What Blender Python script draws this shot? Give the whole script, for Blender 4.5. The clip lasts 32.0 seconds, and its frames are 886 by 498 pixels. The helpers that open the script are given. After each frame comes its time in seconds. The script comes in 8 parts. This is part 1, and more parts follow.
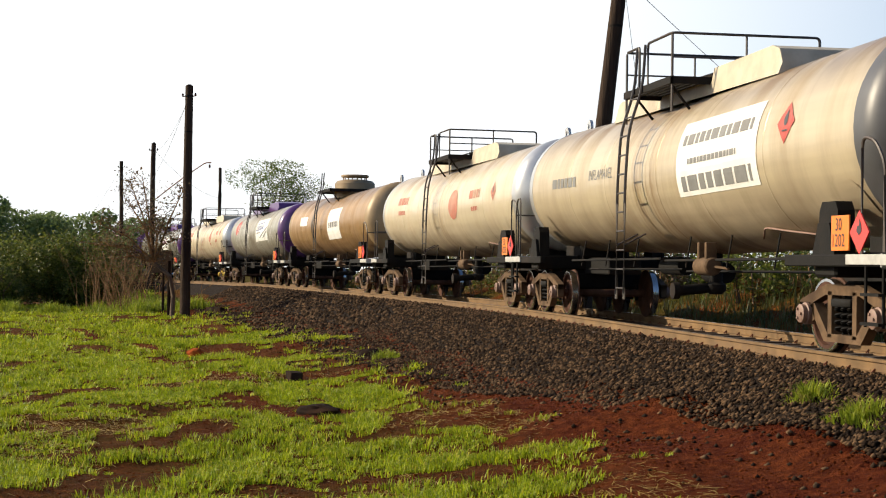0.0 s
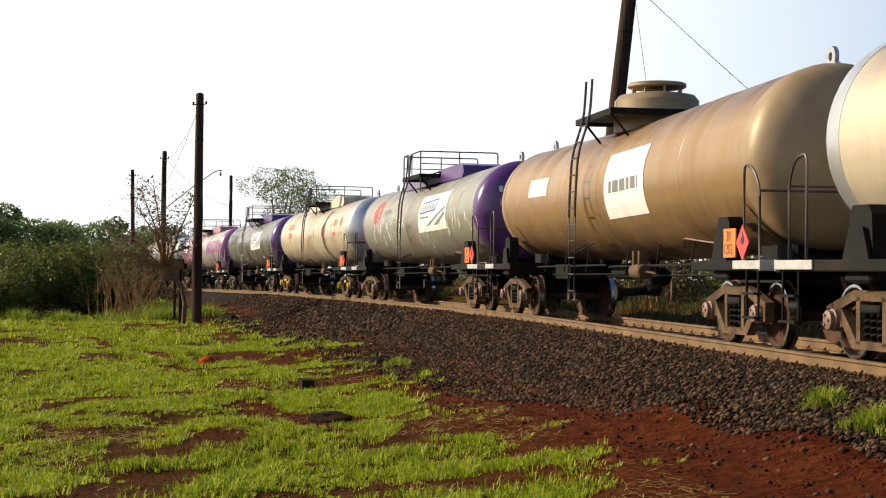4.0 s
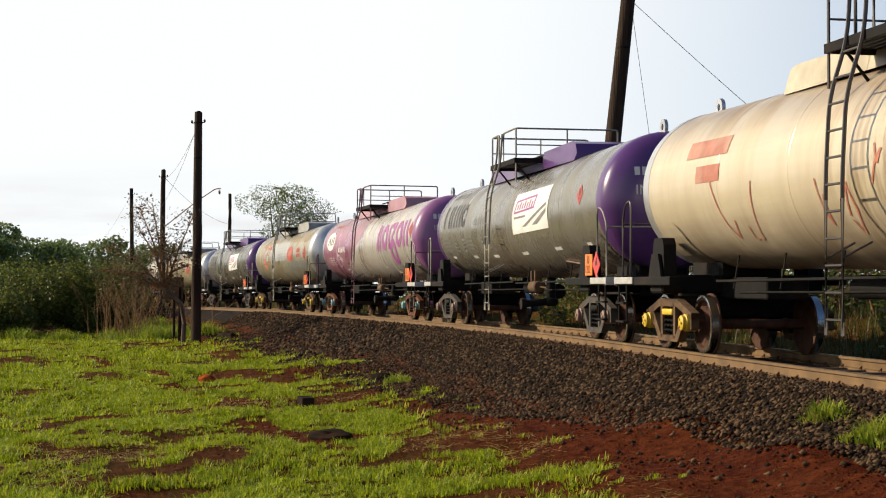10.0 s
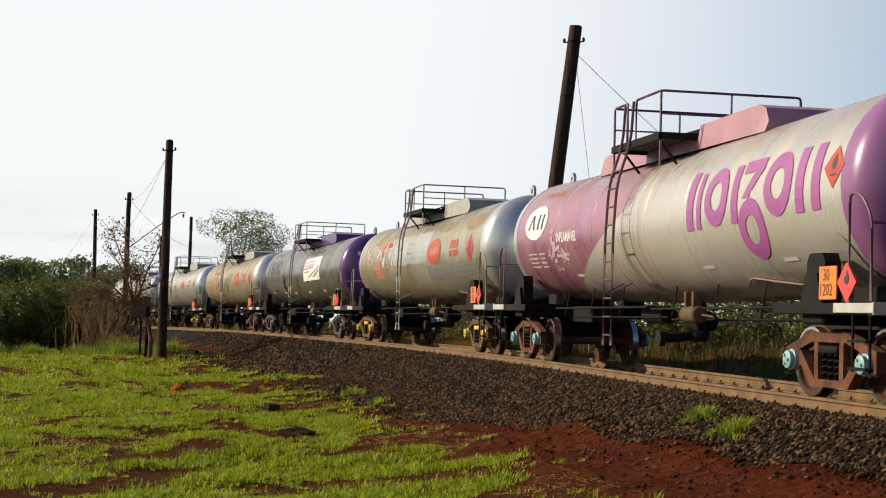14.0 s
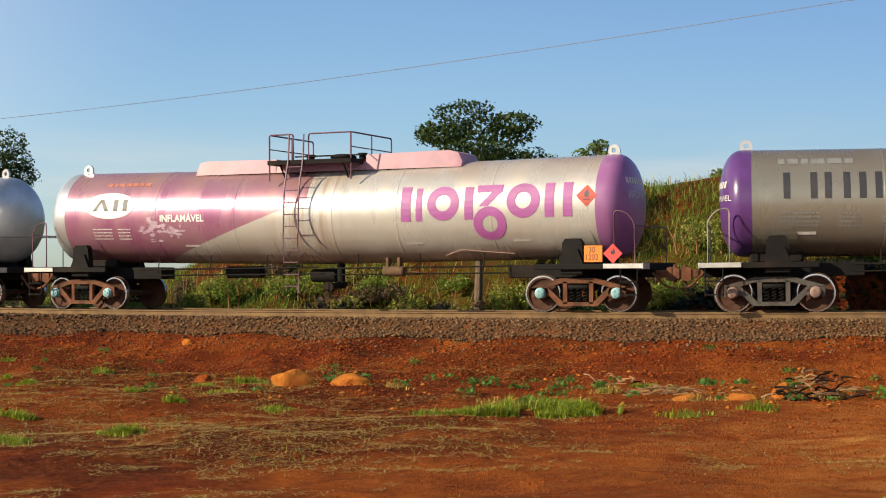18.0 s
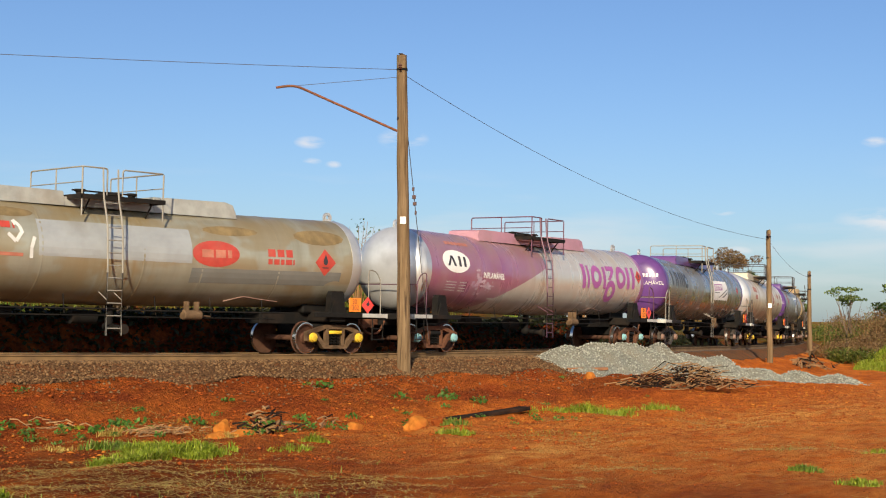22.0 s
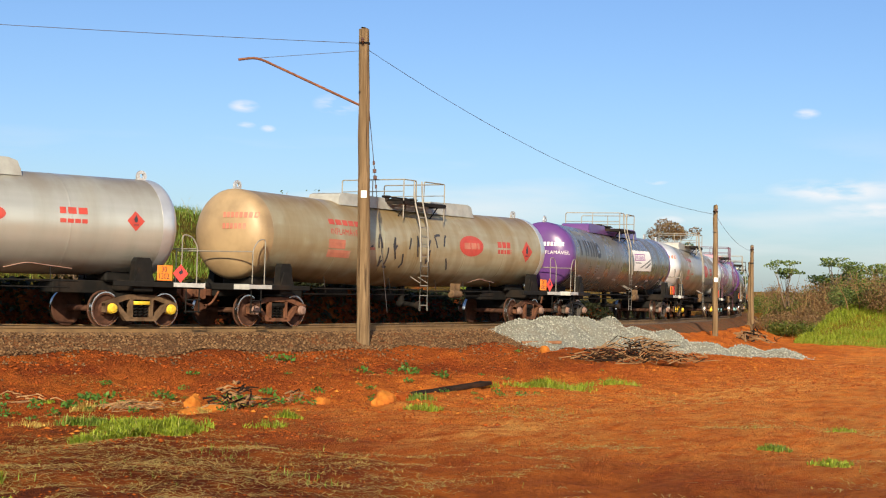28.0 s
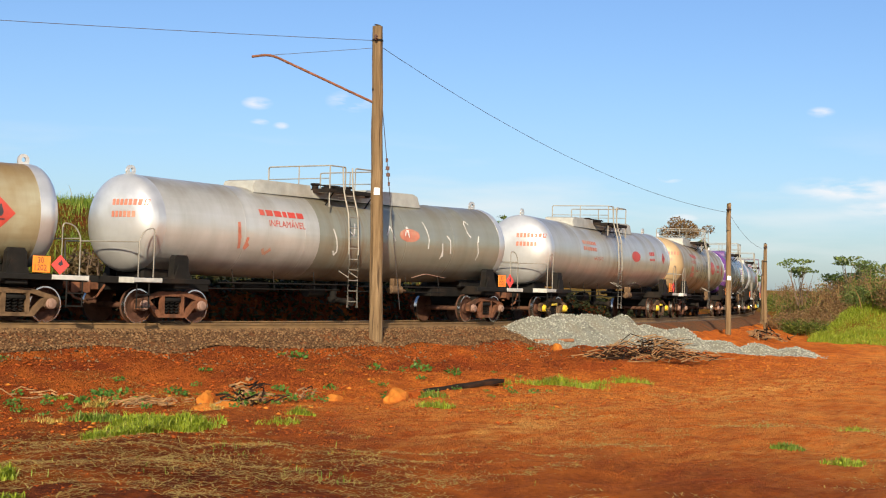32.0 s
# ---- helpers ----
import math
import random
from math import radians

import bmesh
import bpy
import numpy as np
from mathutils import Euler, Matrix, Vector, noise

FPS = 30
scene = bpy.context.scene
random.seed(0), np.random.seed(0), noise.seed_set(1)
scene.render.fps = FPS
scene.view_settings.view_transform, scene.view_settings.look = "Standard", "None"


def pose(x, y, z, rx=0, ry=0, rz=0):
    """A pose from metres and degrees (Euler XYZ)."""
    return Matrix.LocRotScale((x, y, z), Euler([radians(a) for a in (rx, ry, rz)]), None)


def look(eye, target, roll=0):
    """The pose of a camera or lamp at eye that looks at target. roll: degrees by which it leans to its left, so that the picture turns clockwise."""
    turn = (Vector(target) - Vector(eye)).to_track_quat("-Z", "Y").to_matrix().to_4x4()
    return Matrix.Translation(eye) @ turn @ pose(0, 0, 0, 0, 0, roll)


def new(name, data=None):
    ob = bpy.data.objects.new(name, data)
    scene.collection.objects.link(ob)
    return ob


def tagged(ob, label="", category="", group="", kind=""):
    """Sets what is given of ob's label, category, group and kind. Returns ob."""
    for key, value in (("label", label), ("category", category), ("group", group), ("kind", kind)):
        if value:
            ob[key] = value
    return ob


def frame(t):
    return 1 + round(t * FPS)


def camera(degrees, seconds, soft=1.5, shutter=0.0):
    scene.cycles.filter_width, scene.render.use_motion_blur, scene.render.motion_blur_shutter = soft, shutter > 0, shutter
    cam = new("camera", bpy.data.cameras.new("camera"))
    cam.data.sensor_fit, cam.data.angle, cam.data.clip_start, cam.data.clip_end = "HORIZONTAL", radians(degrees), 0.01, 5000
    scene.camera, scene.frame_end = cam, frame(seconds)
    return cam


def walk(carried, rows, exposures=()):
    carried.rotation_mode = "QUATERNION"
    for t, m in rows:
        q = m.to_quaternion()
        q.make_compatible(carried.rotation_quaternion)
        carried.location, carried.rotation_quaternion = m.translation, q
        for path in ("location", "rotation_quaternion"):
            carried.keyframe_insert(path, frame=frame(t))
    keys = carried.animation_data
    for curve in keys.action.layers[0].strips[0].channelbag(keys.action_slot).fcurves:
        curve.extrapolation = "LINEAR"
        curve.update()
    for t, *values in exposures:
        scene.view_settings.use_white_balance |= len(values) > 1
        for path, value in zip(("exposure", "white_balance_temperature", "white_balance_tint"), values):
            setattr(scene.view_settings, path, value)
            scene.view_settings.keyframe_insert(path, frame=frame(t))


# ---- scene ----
# ---- camera ----
def view(x, y, z, yaw, pitch, roll):
    """A camera pose: yaw clockwise from +y, pitch up, roll to the left, in degrees."""
    return pose(x, y, z, 0, 0, -yaw) @ pose(0, 0, 0, 90 + pitch) @ pose(0, 0, 0, 0, 0, roll)


cam = camera(32.38, 32.0, soft=1.1)
walk(cam, [
    (0, view(-22.358, 14.070, 1.368, -52.220, 1.736, 0.482)),
    (0.5, view(-22.358, 14.070, 1.368, -52.049, 1.722, 0.511)),
    (1, view(-22.358, 14.070, 1.368, -52.211, 1.592, 0.594)),
    (1.5, view(-22.358, 14.070, 1.368, -52.337, 1.664, 0.551)),
    (2, view(-22.358, 14.070, 1.368, -52.922, 1.859, 0.356)),
    (2.5, view(-22.358, 14.070, 1.368, -53.300, 1.911, 0.256)),
    (3, view(-22.358, 14.070, 1.368, -52.705, 1.870, 0.182)),
    (3.5, view(-22.358, 14.070, 1.368, -52.779, 1.877, 0.222)),
    (5.5, view(-22.358, 14.070, 1.368, -51.665, 3.006, 0.472)),
    (6, view(-22.358, 14.070, 1.368, -51.623, 3.311, 0.593)),
    (6.5, view(-22.358, 14.070, 1.368, -51.753, 3.375, 0.230)),
    (7, view(-22.358, 14.070, 1.368, -51.676, 3.325, 0.378)),
    (7.5, view(-22.358, 14.070, 1.368, -52.019, 3.100, 0.023)),
    (8, view(-22.358, 14.070, 1.368, -52.361, 3.063, 0.054)),
    (8.5, view(-22.358, 14.070, 1.368, -52.642, 2.929, -0.165)),
    (9, view(-22.358, 14.070, 1.368, -52.931, 2.875, 0.014)),
    (9.5, view(-22.358, 14.070, 1.368, -52.671, 2.648, -0.168)),
    (10, view(-22.358, 14.070, 1.368, -52.604, 2.614, -0.139)),
    (10.5, view(-22.358, 14.070, 1.368, -52.549, 2.826, -0.064)),
    (11, view(-22.358, 14.070, 1.368, -52.629, 3.047, -0.014)),
    (11.5, view(-22.358, 14.070, 1.368, -52.754, 3.275, 0.081)),
    (12, view(-22.358, 14.070, 1.368, -52.849, 3.432, 0.083)),
    (12.5, view(-22.358, 14.070, 1.368, -52.681, 3.530, 0.060)),
    (13, view(-22.358, 14.070, 1.368, -52.515, 3.564, 0.072)),
    (13.5, view(-22.358, 14.070, 1.368, -52.363, 3.617, 0.402)),
    (14, view(-19.450, 11.898, 1.186, -50.976, 3.681, 1.226)),
    (14.5, view(-13.886, 7.910, 1.052, -47.024, 3.652, 1.002)),
    (16.5, view(9.460, -15.450, 1.138, -34.040, 1.391, 0.139)),
    (17, view(12.185, -19.513, 1.087, -30.399, 0.892, -0.299)),
    (17.5, view(8.695, -19.677, 1.004, -23.041, 0.967, -1.064)),
    (18, view(4.457, -18.644, 0.958, -11.312, 1.095, -1.063)),
    (18.5, view(-0.991, -17.602, 0.915, 3.377, 1.217, -0.712)),
    (19, view(-6.346, -14.668, 1.096, 18.936, 1.061, 0.775)),
    (19.5, view(-8.989, -13.597, 1.320, 30.144, 0.926, 1.667)),
    (20, view(-9.984, -13.822, 1.582, 36.233, 0.929, 0.978)),
    (20.5, view(-11.360, -16.365, 1.659, 37.107, 1.266, 0.319)),
    (21, view(-12.317, -16.361, 1.496, 40.757, 1.528, 0.359)),
    (22, view(-14.570, -13.913, 1.079, 48.567, 2.505, 0.836)),
    (23, view(-15.210, -13.497, 1.280, 50.471, 2.198, 1.923)),
    (23.5, view(-15.210, -13.497, 1.280, 50.891, 1.838, 1.866)),
    (24, view(-15.210, -13.497, 1.280, 51.031, 1.621, 1.481)),
    (24.5, view(-15.210, -13.497, 1.280, 50.984, 1.504, 1.598)),
    (25, view(-15.210, -13.497, 1.280, 51.075, 1.432, 1.390)),
    (25.5, view(-15.210, -13.497, 1.280, 51.138, 1.374, 1.378)),
    (27.5, view(-15.210, -13.497, 1.280, 51.082, 1.331, 1.562)),
    (28, view(-15.210, -13.497, 1.280, 51.071, 1.290, 1.397)),
    (28.5, view(-15.210, -13.497, 1.280, 50.951, 1.277, 1.374)),
    (29, view(-15.210, -13.497, 1.280, 50.878, 1.282, 1.321)),
    (29.5, view(-15.210, -13.497, 1.280, 50.746, 1.288, 1.483)),
    (30, view(-15.210, -13.497, 1.280, 50.731, 1.254, 1.452)),
    (30.5, view(-15.210, -13.497, 1.280, 50.701, 1.223, 1.453)),
    (31, view(-15.210, -13.497, 1.280, 50.658, 1.205, 1.428)),
    (31.5, view(-15.210, -13.497, 1.280, 50.653, 1.195, 1.586)),
    (32, view(-15.210, -13.497, 1.280, 50.594, 1.181, 1.581)),
], exposures=((0, 0.42), (8, 0.26), (13, 0.12), (15, 0.10), (17, 0.32), (18, 0.46), (19, 0.58), (20, 0.68), (21, 0.56), (24, 0.52), (28, 0.74), (32, 0.74)))

# ---- world and sun ----
SUN_AZ, SUN_EL = -127.0, 26.5
world = bpy.data.worlds.new("sky")
scene.world = world
world.use_nodes = True
wn, wl = world.node_tree.nodes, world.node_tree.links
wn.clear()
sky = wn.new("ShaderNodeTexSky")
sky.sky_type = "NISHITA"
sky.sun_disc = False
sky.sun_elevation, sky.sun_rotation = radians(SUN_EL), radians(SUN_AZ)
sky.air_density, sky.dust_density, sky.ozone_density = 1.0, 0.6, 2.5
w_out, w_bg = wn.new("ShaderNodeOutputWorld"), wn.new("ShaderNodeBackground")
w_bg.inputs["Strength"].default_value = 0.083
# haze that whitens the sky on the sun's side, and thin cumulus shreds away from it
w_co, w_map = wn.new("ShaderNodeTexCoord"), wn.new("ShaderNodeMapping")
w_map.inputs["Scale"].default_value = (14.0, 14.0, 60.0)
w_noise, w_ramp = wn.new("ShaderNodeTexNoise"), wn.new("ShaderNodeMapRange")
w_noise.inputs["Scale"].default_value, w_noise.inputs["Detail"].default_value = 2.3, 7.0
w_ramp.inputs["From Min"].default_value, w_ramp.inputs["From Max"].default_value = 0.40, 0.60
w_dot, w_side = wn.new("ShaderNodeVectorMath"), wn.new("ShaderNodeMapRange")
w_dot.operation = "DOT_PRODUCT"
w_dot.inputs[1].default_value = (math.sin(radians(SUN_AZ)), math.cos(radians(SUN_AZ)), 0.25)
w_side.interpolation_type = "SMOOTHSTEP"
w_side.inputs["From Min"].default_value, w_side.inputs["From Max"].default_value = -0.26, 0.34
# shreds of cumulus: azimuth, elevation, half-width and half-height in degrees
SHREDS = ((43.5, 6.4, 0.63, 0.27), (43.6, 5.7, 0.39, 0.15), (44.4, 5.6, 0.34, 0.15), (47.0, 6.6, 1.02, 0.44), (59.5, 2.5, 0.63, 0.24), (64.4, 6.5, 0.54, 0.22), (59.0, 4.0, 0.49, 0.17), (65.5, 3.7, 2.68, 0.54), (66.7, 3.0, 1.71, 0.39))
w_puff = wn.new("ShaderNodeValue")
w_puff.outputs[0].default_value = 0.0
for az, el, half_w, half_h in SHREDS:
    c_sub, c_mul, c_len, c_ramp, c_add = (wn.new("ShaderNode" + k) for k in ("VectorMath", "VectorMath", "VectorMath", "MapRange", "Math"))
    c_sub.operation, c_mul.operation, c_len.operation, c_add.operation = "SUBTRACT", "MULTIPLY", "LENGTH", "MAXIMUM"
    az, el, half_w, half_h = (radians(q) for q in (az, el, half_w, half_h))
    c_sub.inputs[1].default_value = (math.sin(az) * math.cos(el), math.cos(az) * math.cos(el), math.sin(el))
    c_mul.inputs[1].default_value = (1 / half_w, 1 / half_w, 1 / half_h)
    c_ramp.inputs["From Min"].default_value, c_ramp.inputs["From Max"].default_value = 1.0, 0.35
    wl.new(w_co.outputs["Generated"], c_sub.inputs[0])
    wl.new(c_sub.outputs["Vector"], c_mul.inputs[0])
    wl.new(c_mul.outputs["Vector"], c_len.inputs[0])
    wl.new(c_len.outputs["Value"], c_ramp.inputs["Value"])
    wl.new(c_ramp.outputs["Result"], c_add.inputs[0])
    wl.new(w_puff.outputs[0], c_add.inputs[1])
    w_puff = c_add
w_haze, w_mix, w_mul, w_mul2 = wn.new("ShaderNodeMix"), wn.new("ShaderNodeMix"), wn.new("ShaderNodeMath"), wn.new("ShaderNodeMath")
w_haze.data_type = w_mix.data_type = "RGBA"
w_haze.inputs["B"].default_value = (10.4, 10.7, 10.8, 1.0)
# the haze thins out overhead
w_high, w_hazy = wn.new("ShaderNodeMapRange"), wn.new("ShaderNodeMath")
w_high.interpolation_type, w_hazy.operation = "SMOOTHSTEP", "MULTIPLY"
w_high.inputs["From Min"].default_value, w_high.inputs["From Max"].default_value = 0.60, 0.24
w_mix.inputs["B"].default_value = (7.2, 7.0, 7.0, 1.0)
w_tint = wn.new("ShaderNodeMix")
w_tint.data_type, w_tint.blend_type = "RGBA", "MULTIPLY"
w_tint.inputs["Factor"].default_value = 1.0
w_tint.inputs["B"].default_value = (0.59, 0.705, 0.91, 1.0)
w_glow, w_lift = wn.new("ShaderNodeMapRange"), wn.new("ShaderNodeMix")
w_glow.interpolation_type = "SMOOTHSTEP"
w_glow.inputs["From Min"].default_value, w_glow.inputs["From Max"].default_value = -0.93, -0.15
w_lift.data_type, w_lift.blend_type = "RGBA", "MULTIPLY"
w_lift.inputs["B"].default_value = (1.75, 1.65, 1.45, 1.0)
w_mul.operation = w_mul2.operation = "MULTIPLY"
w_mul2.inputs[1].default_value = 0.75
# a low bank of thin cloud over the horizon away from the sun
w_map2, w_noise2, w_ramp2, w_sep, w_low, w_bank, w_mul3, w_mul4 = (wn.new("ShaderNode" + k) for k in ("Mapping", "TexNoise", "MapRange", "SeparateXYZ", "MapRange", "Mix", "Math", "Math"))
w_map2.inputs["Location"].default_value, w_map2.inputs["Scale"].default_value = (3.3, 0.4, 0.0), (3.0, 3.0, 22.0)
w_noise2.inputs["Scale"].default_value, w_noise2.inputs["Detail"].default_value = 1.6, 6.0
w_ramp2.inputs["From Min"].default_value, w_ramp2.inputs["From Max"].default_value = 0.46, 0.68
w_low.interpolation_type = "SMOOTHSTEP"
w_low.inputs["From Min"].default_value, w_low.inputs["From Max"].default_value = 0.115, 0.05
w_mul3.operation = w_mul4.operation = "MULTIPLY"
w_mul4.inputs[1].default_value = 0.5
w_bank.data_type = "RGBA"
w_bank.inputs["B"].default_value = (7.0, 6.8, 6.7, 1.0)
for a, b in ((w_co.outputs["Generated"], w_map2.inputs["Vector"]), (w_map2.outputs["Vector"], w_noise2.inputs["Vector"]), (w_noise2.outputs["Fac"], w_ramp2.inputs["Value"]),
             (w_co.outputs["Generated"], w_sep.inputs["Vector"]), (w_sep.outputs["Z"], w_low.inputs["Value"]), (w_ramp2.outputs["Result"], w_mul3.inputs[0]),
             (w_low.outputs["Result"], w_mul3.inputs[1]), (w_mul3.outputs["Value"], w_mul4.inputs[0]), (w_mul4.outputs["Value"], w_bank.inputs["Factor"])):
    wl.new(a, b)
for a, b in ((w_co.outputs["Generated"], w_map.inputs["Vector"]), (w_map.outputs["Vector"], w_noise.inputs["Vector"]),
             (w_noise.outputs["Fac"], w_ramp.inputs["Value"]), (w_co.outputs["Generated"], w_dot.inputs[0]),
             (w_dot.outputs["Value"], w_side.inputs["Value"]),
             (w_ramp.outputs["Result"], w_mul.inputs[0]), (w_puff.outputs["Value"], w_mul.inputs[1]), (w_mul.outputs["Value"], w_mul2.inputs[0]),
             (w_side.outputs["Result"], w_hazy.inputs[0]), (w_sep.outputs["Z"], w_high.inputs["Value"]), (w_high.outputs["Result"], w_hazy.inputs[1]), (w_hazy.outputs["Value"], w_haze.inputs["Factor"]), (sky.outputs["Color"], w_tint.inputs["A"]), (w_tint.outputs["Result"], w_lift.inputs["A"]), (w_dot.outputs["Value"], w_glow.inputs["Value"]),
             (w_glow.outputs["Result"], w_lift.inputs["Factor"]), (w_lift.outputs["Result"], w_haze.inputs["A"]),
             (w_mul2.outputs["Value"], w_mix.inputs["Factor"]), (w_haze.outputs["Result"], w_bank.inputs["A"]), (w_bank.outputs["Result"], w_mix.inputs["A"]),
             (w_mix.outputs["Result"], w_bg.inputs["Color"]), (w_bg.outputs["Background"], w_out.inputs["Surface"])):
    wl.new(a, b)
sun = new("sun", bpy.data.lights.new("sun", "SUN"))
sun.data.energy, sun.data.angle, sun.data.color = 5.0, radians(0.55), (1.0, 0.85, 0.62)
sun_from = Vector((math.sin(radians(SUN_AZ)) * math.cos(radians(SUN_EL)), math.cos(radians(SUN_AZ)) * math.cos(radians(SUN_EL)), math.sin(radians(SUN_EL))))
sun.matrix_world = look(sun_from * 60, (0, 0, 0))
tagged(sun, kind="structure")

# ---- materials ----
def nodes_of(name):
    m = bpy.data.materials.new(name)
    m.use_nodes = True
    return m, m.node_tree.nodes, m.node_tree.links, m.node_tree.nodes["Principled BSDF"]


def rgba(c):
    return (*c, 1.0)


def mixed(n, l, fac, a, b):
    """A colour mix node; a and b are colours or sockets."""
    k = n.new("ShaderNodeMix")
    k.data_type = "RGBA"
    for s, v in (("A", a), ("B", b)):
        if isinstance(v, tuple):
            k.inputs[s].default_value = rgba(v)
        else:
            l.new(v, k.inputs[s])
    if isinstance(fac, float):
        k.inputs["Factor"].default_value = fac
    else:
        l.new(fac, k.inputs["Factor"])
    return k.outputs["Result"]


def grain(n, l, scale, lo=0.4, hi=0.6, detail=5.0, stretch=(1, 1, 1), space="Object", rough=0.55):
    """Noise cut between lo and hi, as a factor."""
    co, mp, no, rp = (n.new("ShaderNode" + k) for k in ("TexCoord", "Mapping", "TexNoise", "MapRange"))
    mp.inputs["Scale"].default_value = stretch
    no.inputs["Scale"].default_value, no.inputs["Detail"].default_value, no.inputs["Roughness"].default_value = scale, detail, rough
    rp.inputs["From Min"].default_value, rp.inputs["From Max"].default_value = lo, hi
    l.new(co.outputs[space], mp.inputs["Vector"])
    l.new(mp.outputs["Vector"], no.inputs["Vector"])
    l.new(no.outputs["Fac"], rp.inputs["Value"])
    return rp.outputs["Result"]


def times(n, l, a, b):
    k = n.new("ShaderNodeMath")
    k.operation = "MULTIPLY"
    k.use_clamp = True
    for i, v in enumerate((a, b)):
        if isinstance(v, float):
            k.inputs[i].default_value = v
        else:
            l.new(v, k.inputs[i])
    return k.outputs["Value"]


def relief(n, l, bsdf, height, strength=0.3, distance=0.01):
    b = n.new("ShaderNodeBump")
    b.inputs["Strength"].default_value, b.inputs["Distance"].default_value = strength, distance
    l.new(height, b.inputs["Height"])
    l.new(b.outputs["Normal"], bsdf.inputs["Normal"])


def plain(name, colour, rough=0.6, metal=0.0, vary=0.25, scale=6.0, bump=0.15, space="Object", dirt=(0.12, 0.07, 0.04), dirty=0.35, gloss=0.5):
    """A surface with grain and patches of dirt."""
    m, n, l, b = nodes_of(name)
    dark = tuple(c * (1 - vary) for c in colour)
    c1 = mixed(n, l, grain(n, l, scale, 0.35, 0.65, space=space), dark, colour)
    c2 = mixed(n, l, times(n, l, grain(n, l, scale * 0.3, 0.5, 0.7, space=space), dirty), c1, dirt)
    l.new(c2, b.inputs["Base Color"])
    b.inputs["Roughness"].default_value, b.inputs["Metallic"].default_value, b.inputs["Specular IOR Level"].default_value = rough, metal, gloss
    if bump:
        relief(n, l, b, grain(n, l, scale * 6, 0.2, 0.8, space=space), bump, 0.01)
    return m


def tank_paint(name, colour, rust=(0.20, 0.11, 0.05), soil=(0.16, 0.12, 0.08), rough=0.42, metal=0.0, worn=0.5, stain=0.8, second=None, patchy=0.0, edge=(3.0, -8.45, -0.1), faded=(0.42, 0.34, 0.36)):
    """Tank enamel: run-off streaks down the barrel, faded blotches, spill stains at the manway; second: a colour behind the slanting line."""
    m, n, l, b = nodes_of(name)
    co, sep = n.new("ShaderNodeTexCoord"), n.new("ShaderNodeSeparateXYZ")
    l.new(co.outputs["Object"], sep.inputs["Vector"])
    if second:
        # the second colour lies where x < min(edge[2], edge[0] z + edge[1])
        k1, k2, k3, k4 = (n.new("ShaderNodeMath") for _ in range(4))
        k1.operation, k1.inputs[1].default_value, k1.inputs[2].default_value = "MULTIPLY_ADD", edge[0], edge[1]
        k2.operation, k2.inputs[1].default_value = "MINIMUM", edge[2]
        k3.operation, k4.operation = "SUBTRACT", "GREATER_THAN"
        k4.inputs[1].default_value = 0.0
        l.new(sep.outputs["Z"], k1.inputs[0])
        l.new(k1.outputs[0], k2.inputs[0])
        l.new(k2.outputs[0], k3.inputs[0])
        l.new(sep.outputs["X"], k3.inputs[1])
        l.new(k3.outputs[0], k4.inputs[0])
    fade = grain(n, l, 0.7, 0.38, 0.66, 4.0, (1, 1, 1))
    lighter = tuple(min(1.0, c * 1.15) for c in colour)
    c1 = mixed(n, l, times(n, l, fade, 0.35), colour, lighter)
    if second:
        c1 = mixed(n, l, k4.outputs[0], c1, mixed(n, l, times(n, l, fade, 0.45), second, faded))
    streak = grain(n, l, 1.0, 0.42, 0.78, 6.0, (1.5, 0.30, 0.30), rough=0.6)
    c2 = mixed(n, l, times(n, l, streak, worn * 0.75), c1, soil)
    brush_ = grain(n, l, 1.0, 0.40, 0.75, 5.0, (0.25, 3.0, 6.0))
    c2 = mixed(n, l, times(n, l, brush_, worn * 0.25), c2, soil)
    # dust and soot settled along the crown of the barrel
    crown = n.new("ShaderNodeMapRange")
    crown.interpolation_type = "SMOOTHSTEP"
    crown.inputs["From Min"].default_value, crown.inputs["From Max"].default_value = 2.75, 3.75
    l.new(sep.outputs["Z"], crown.inputs["Value"])
    c2 = mixed(n, l, times(n, l, times(n, l, crown.outputs["Result"], grain(n, l, 0.9, 0.25, 0.6, 5.0)), min(1.0, worn * 1.25)), c2, tuple(0.5 * a + 0.5 * b_ for a, b_ in zip(soil, rust)))
    if patchy:
        pa = grain(n, l, 0.55, 0.50, 0.56, 3.0, (1.0, 0.5, 1.6))
        c2 = mixed(n, l, times(n, l, pa, patchy), c2, rust)
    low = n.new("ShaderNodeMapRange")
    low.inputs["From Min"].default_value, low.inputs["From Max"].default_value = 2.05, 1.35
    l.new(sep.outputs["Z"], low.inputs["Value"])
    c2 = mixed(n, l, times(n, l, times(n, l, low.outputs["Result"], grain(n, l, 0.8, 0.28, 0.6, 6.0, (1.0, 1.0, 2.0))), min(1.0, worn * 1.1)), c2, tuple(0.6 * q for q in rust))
    # spill stain below the manway
    ab, st = n.new("ShaderNodeMath"), n.new("ShaderNodeMapRange")
    ab.operation = "ABSOLUTE"
    l.new(sep.outputs["X"], ab.inputs[0])
    l.new(ab.outputs[0], st.inputs["Value"])
    st.inputs["From Min"].default_value, st.inputs["From Max"].default_value = 1.5, 0.1
    runs = grain(n, l, 1.0, 0.42, 0.62, 5.0, (5.0, 0.5, 0.5))
    c3 = mixed(n, l, times(n, l, times(n, l, st.outputs["Result"], runs), stain), c2, rust)
    l.new(c3, b.inputs["Base Color"])
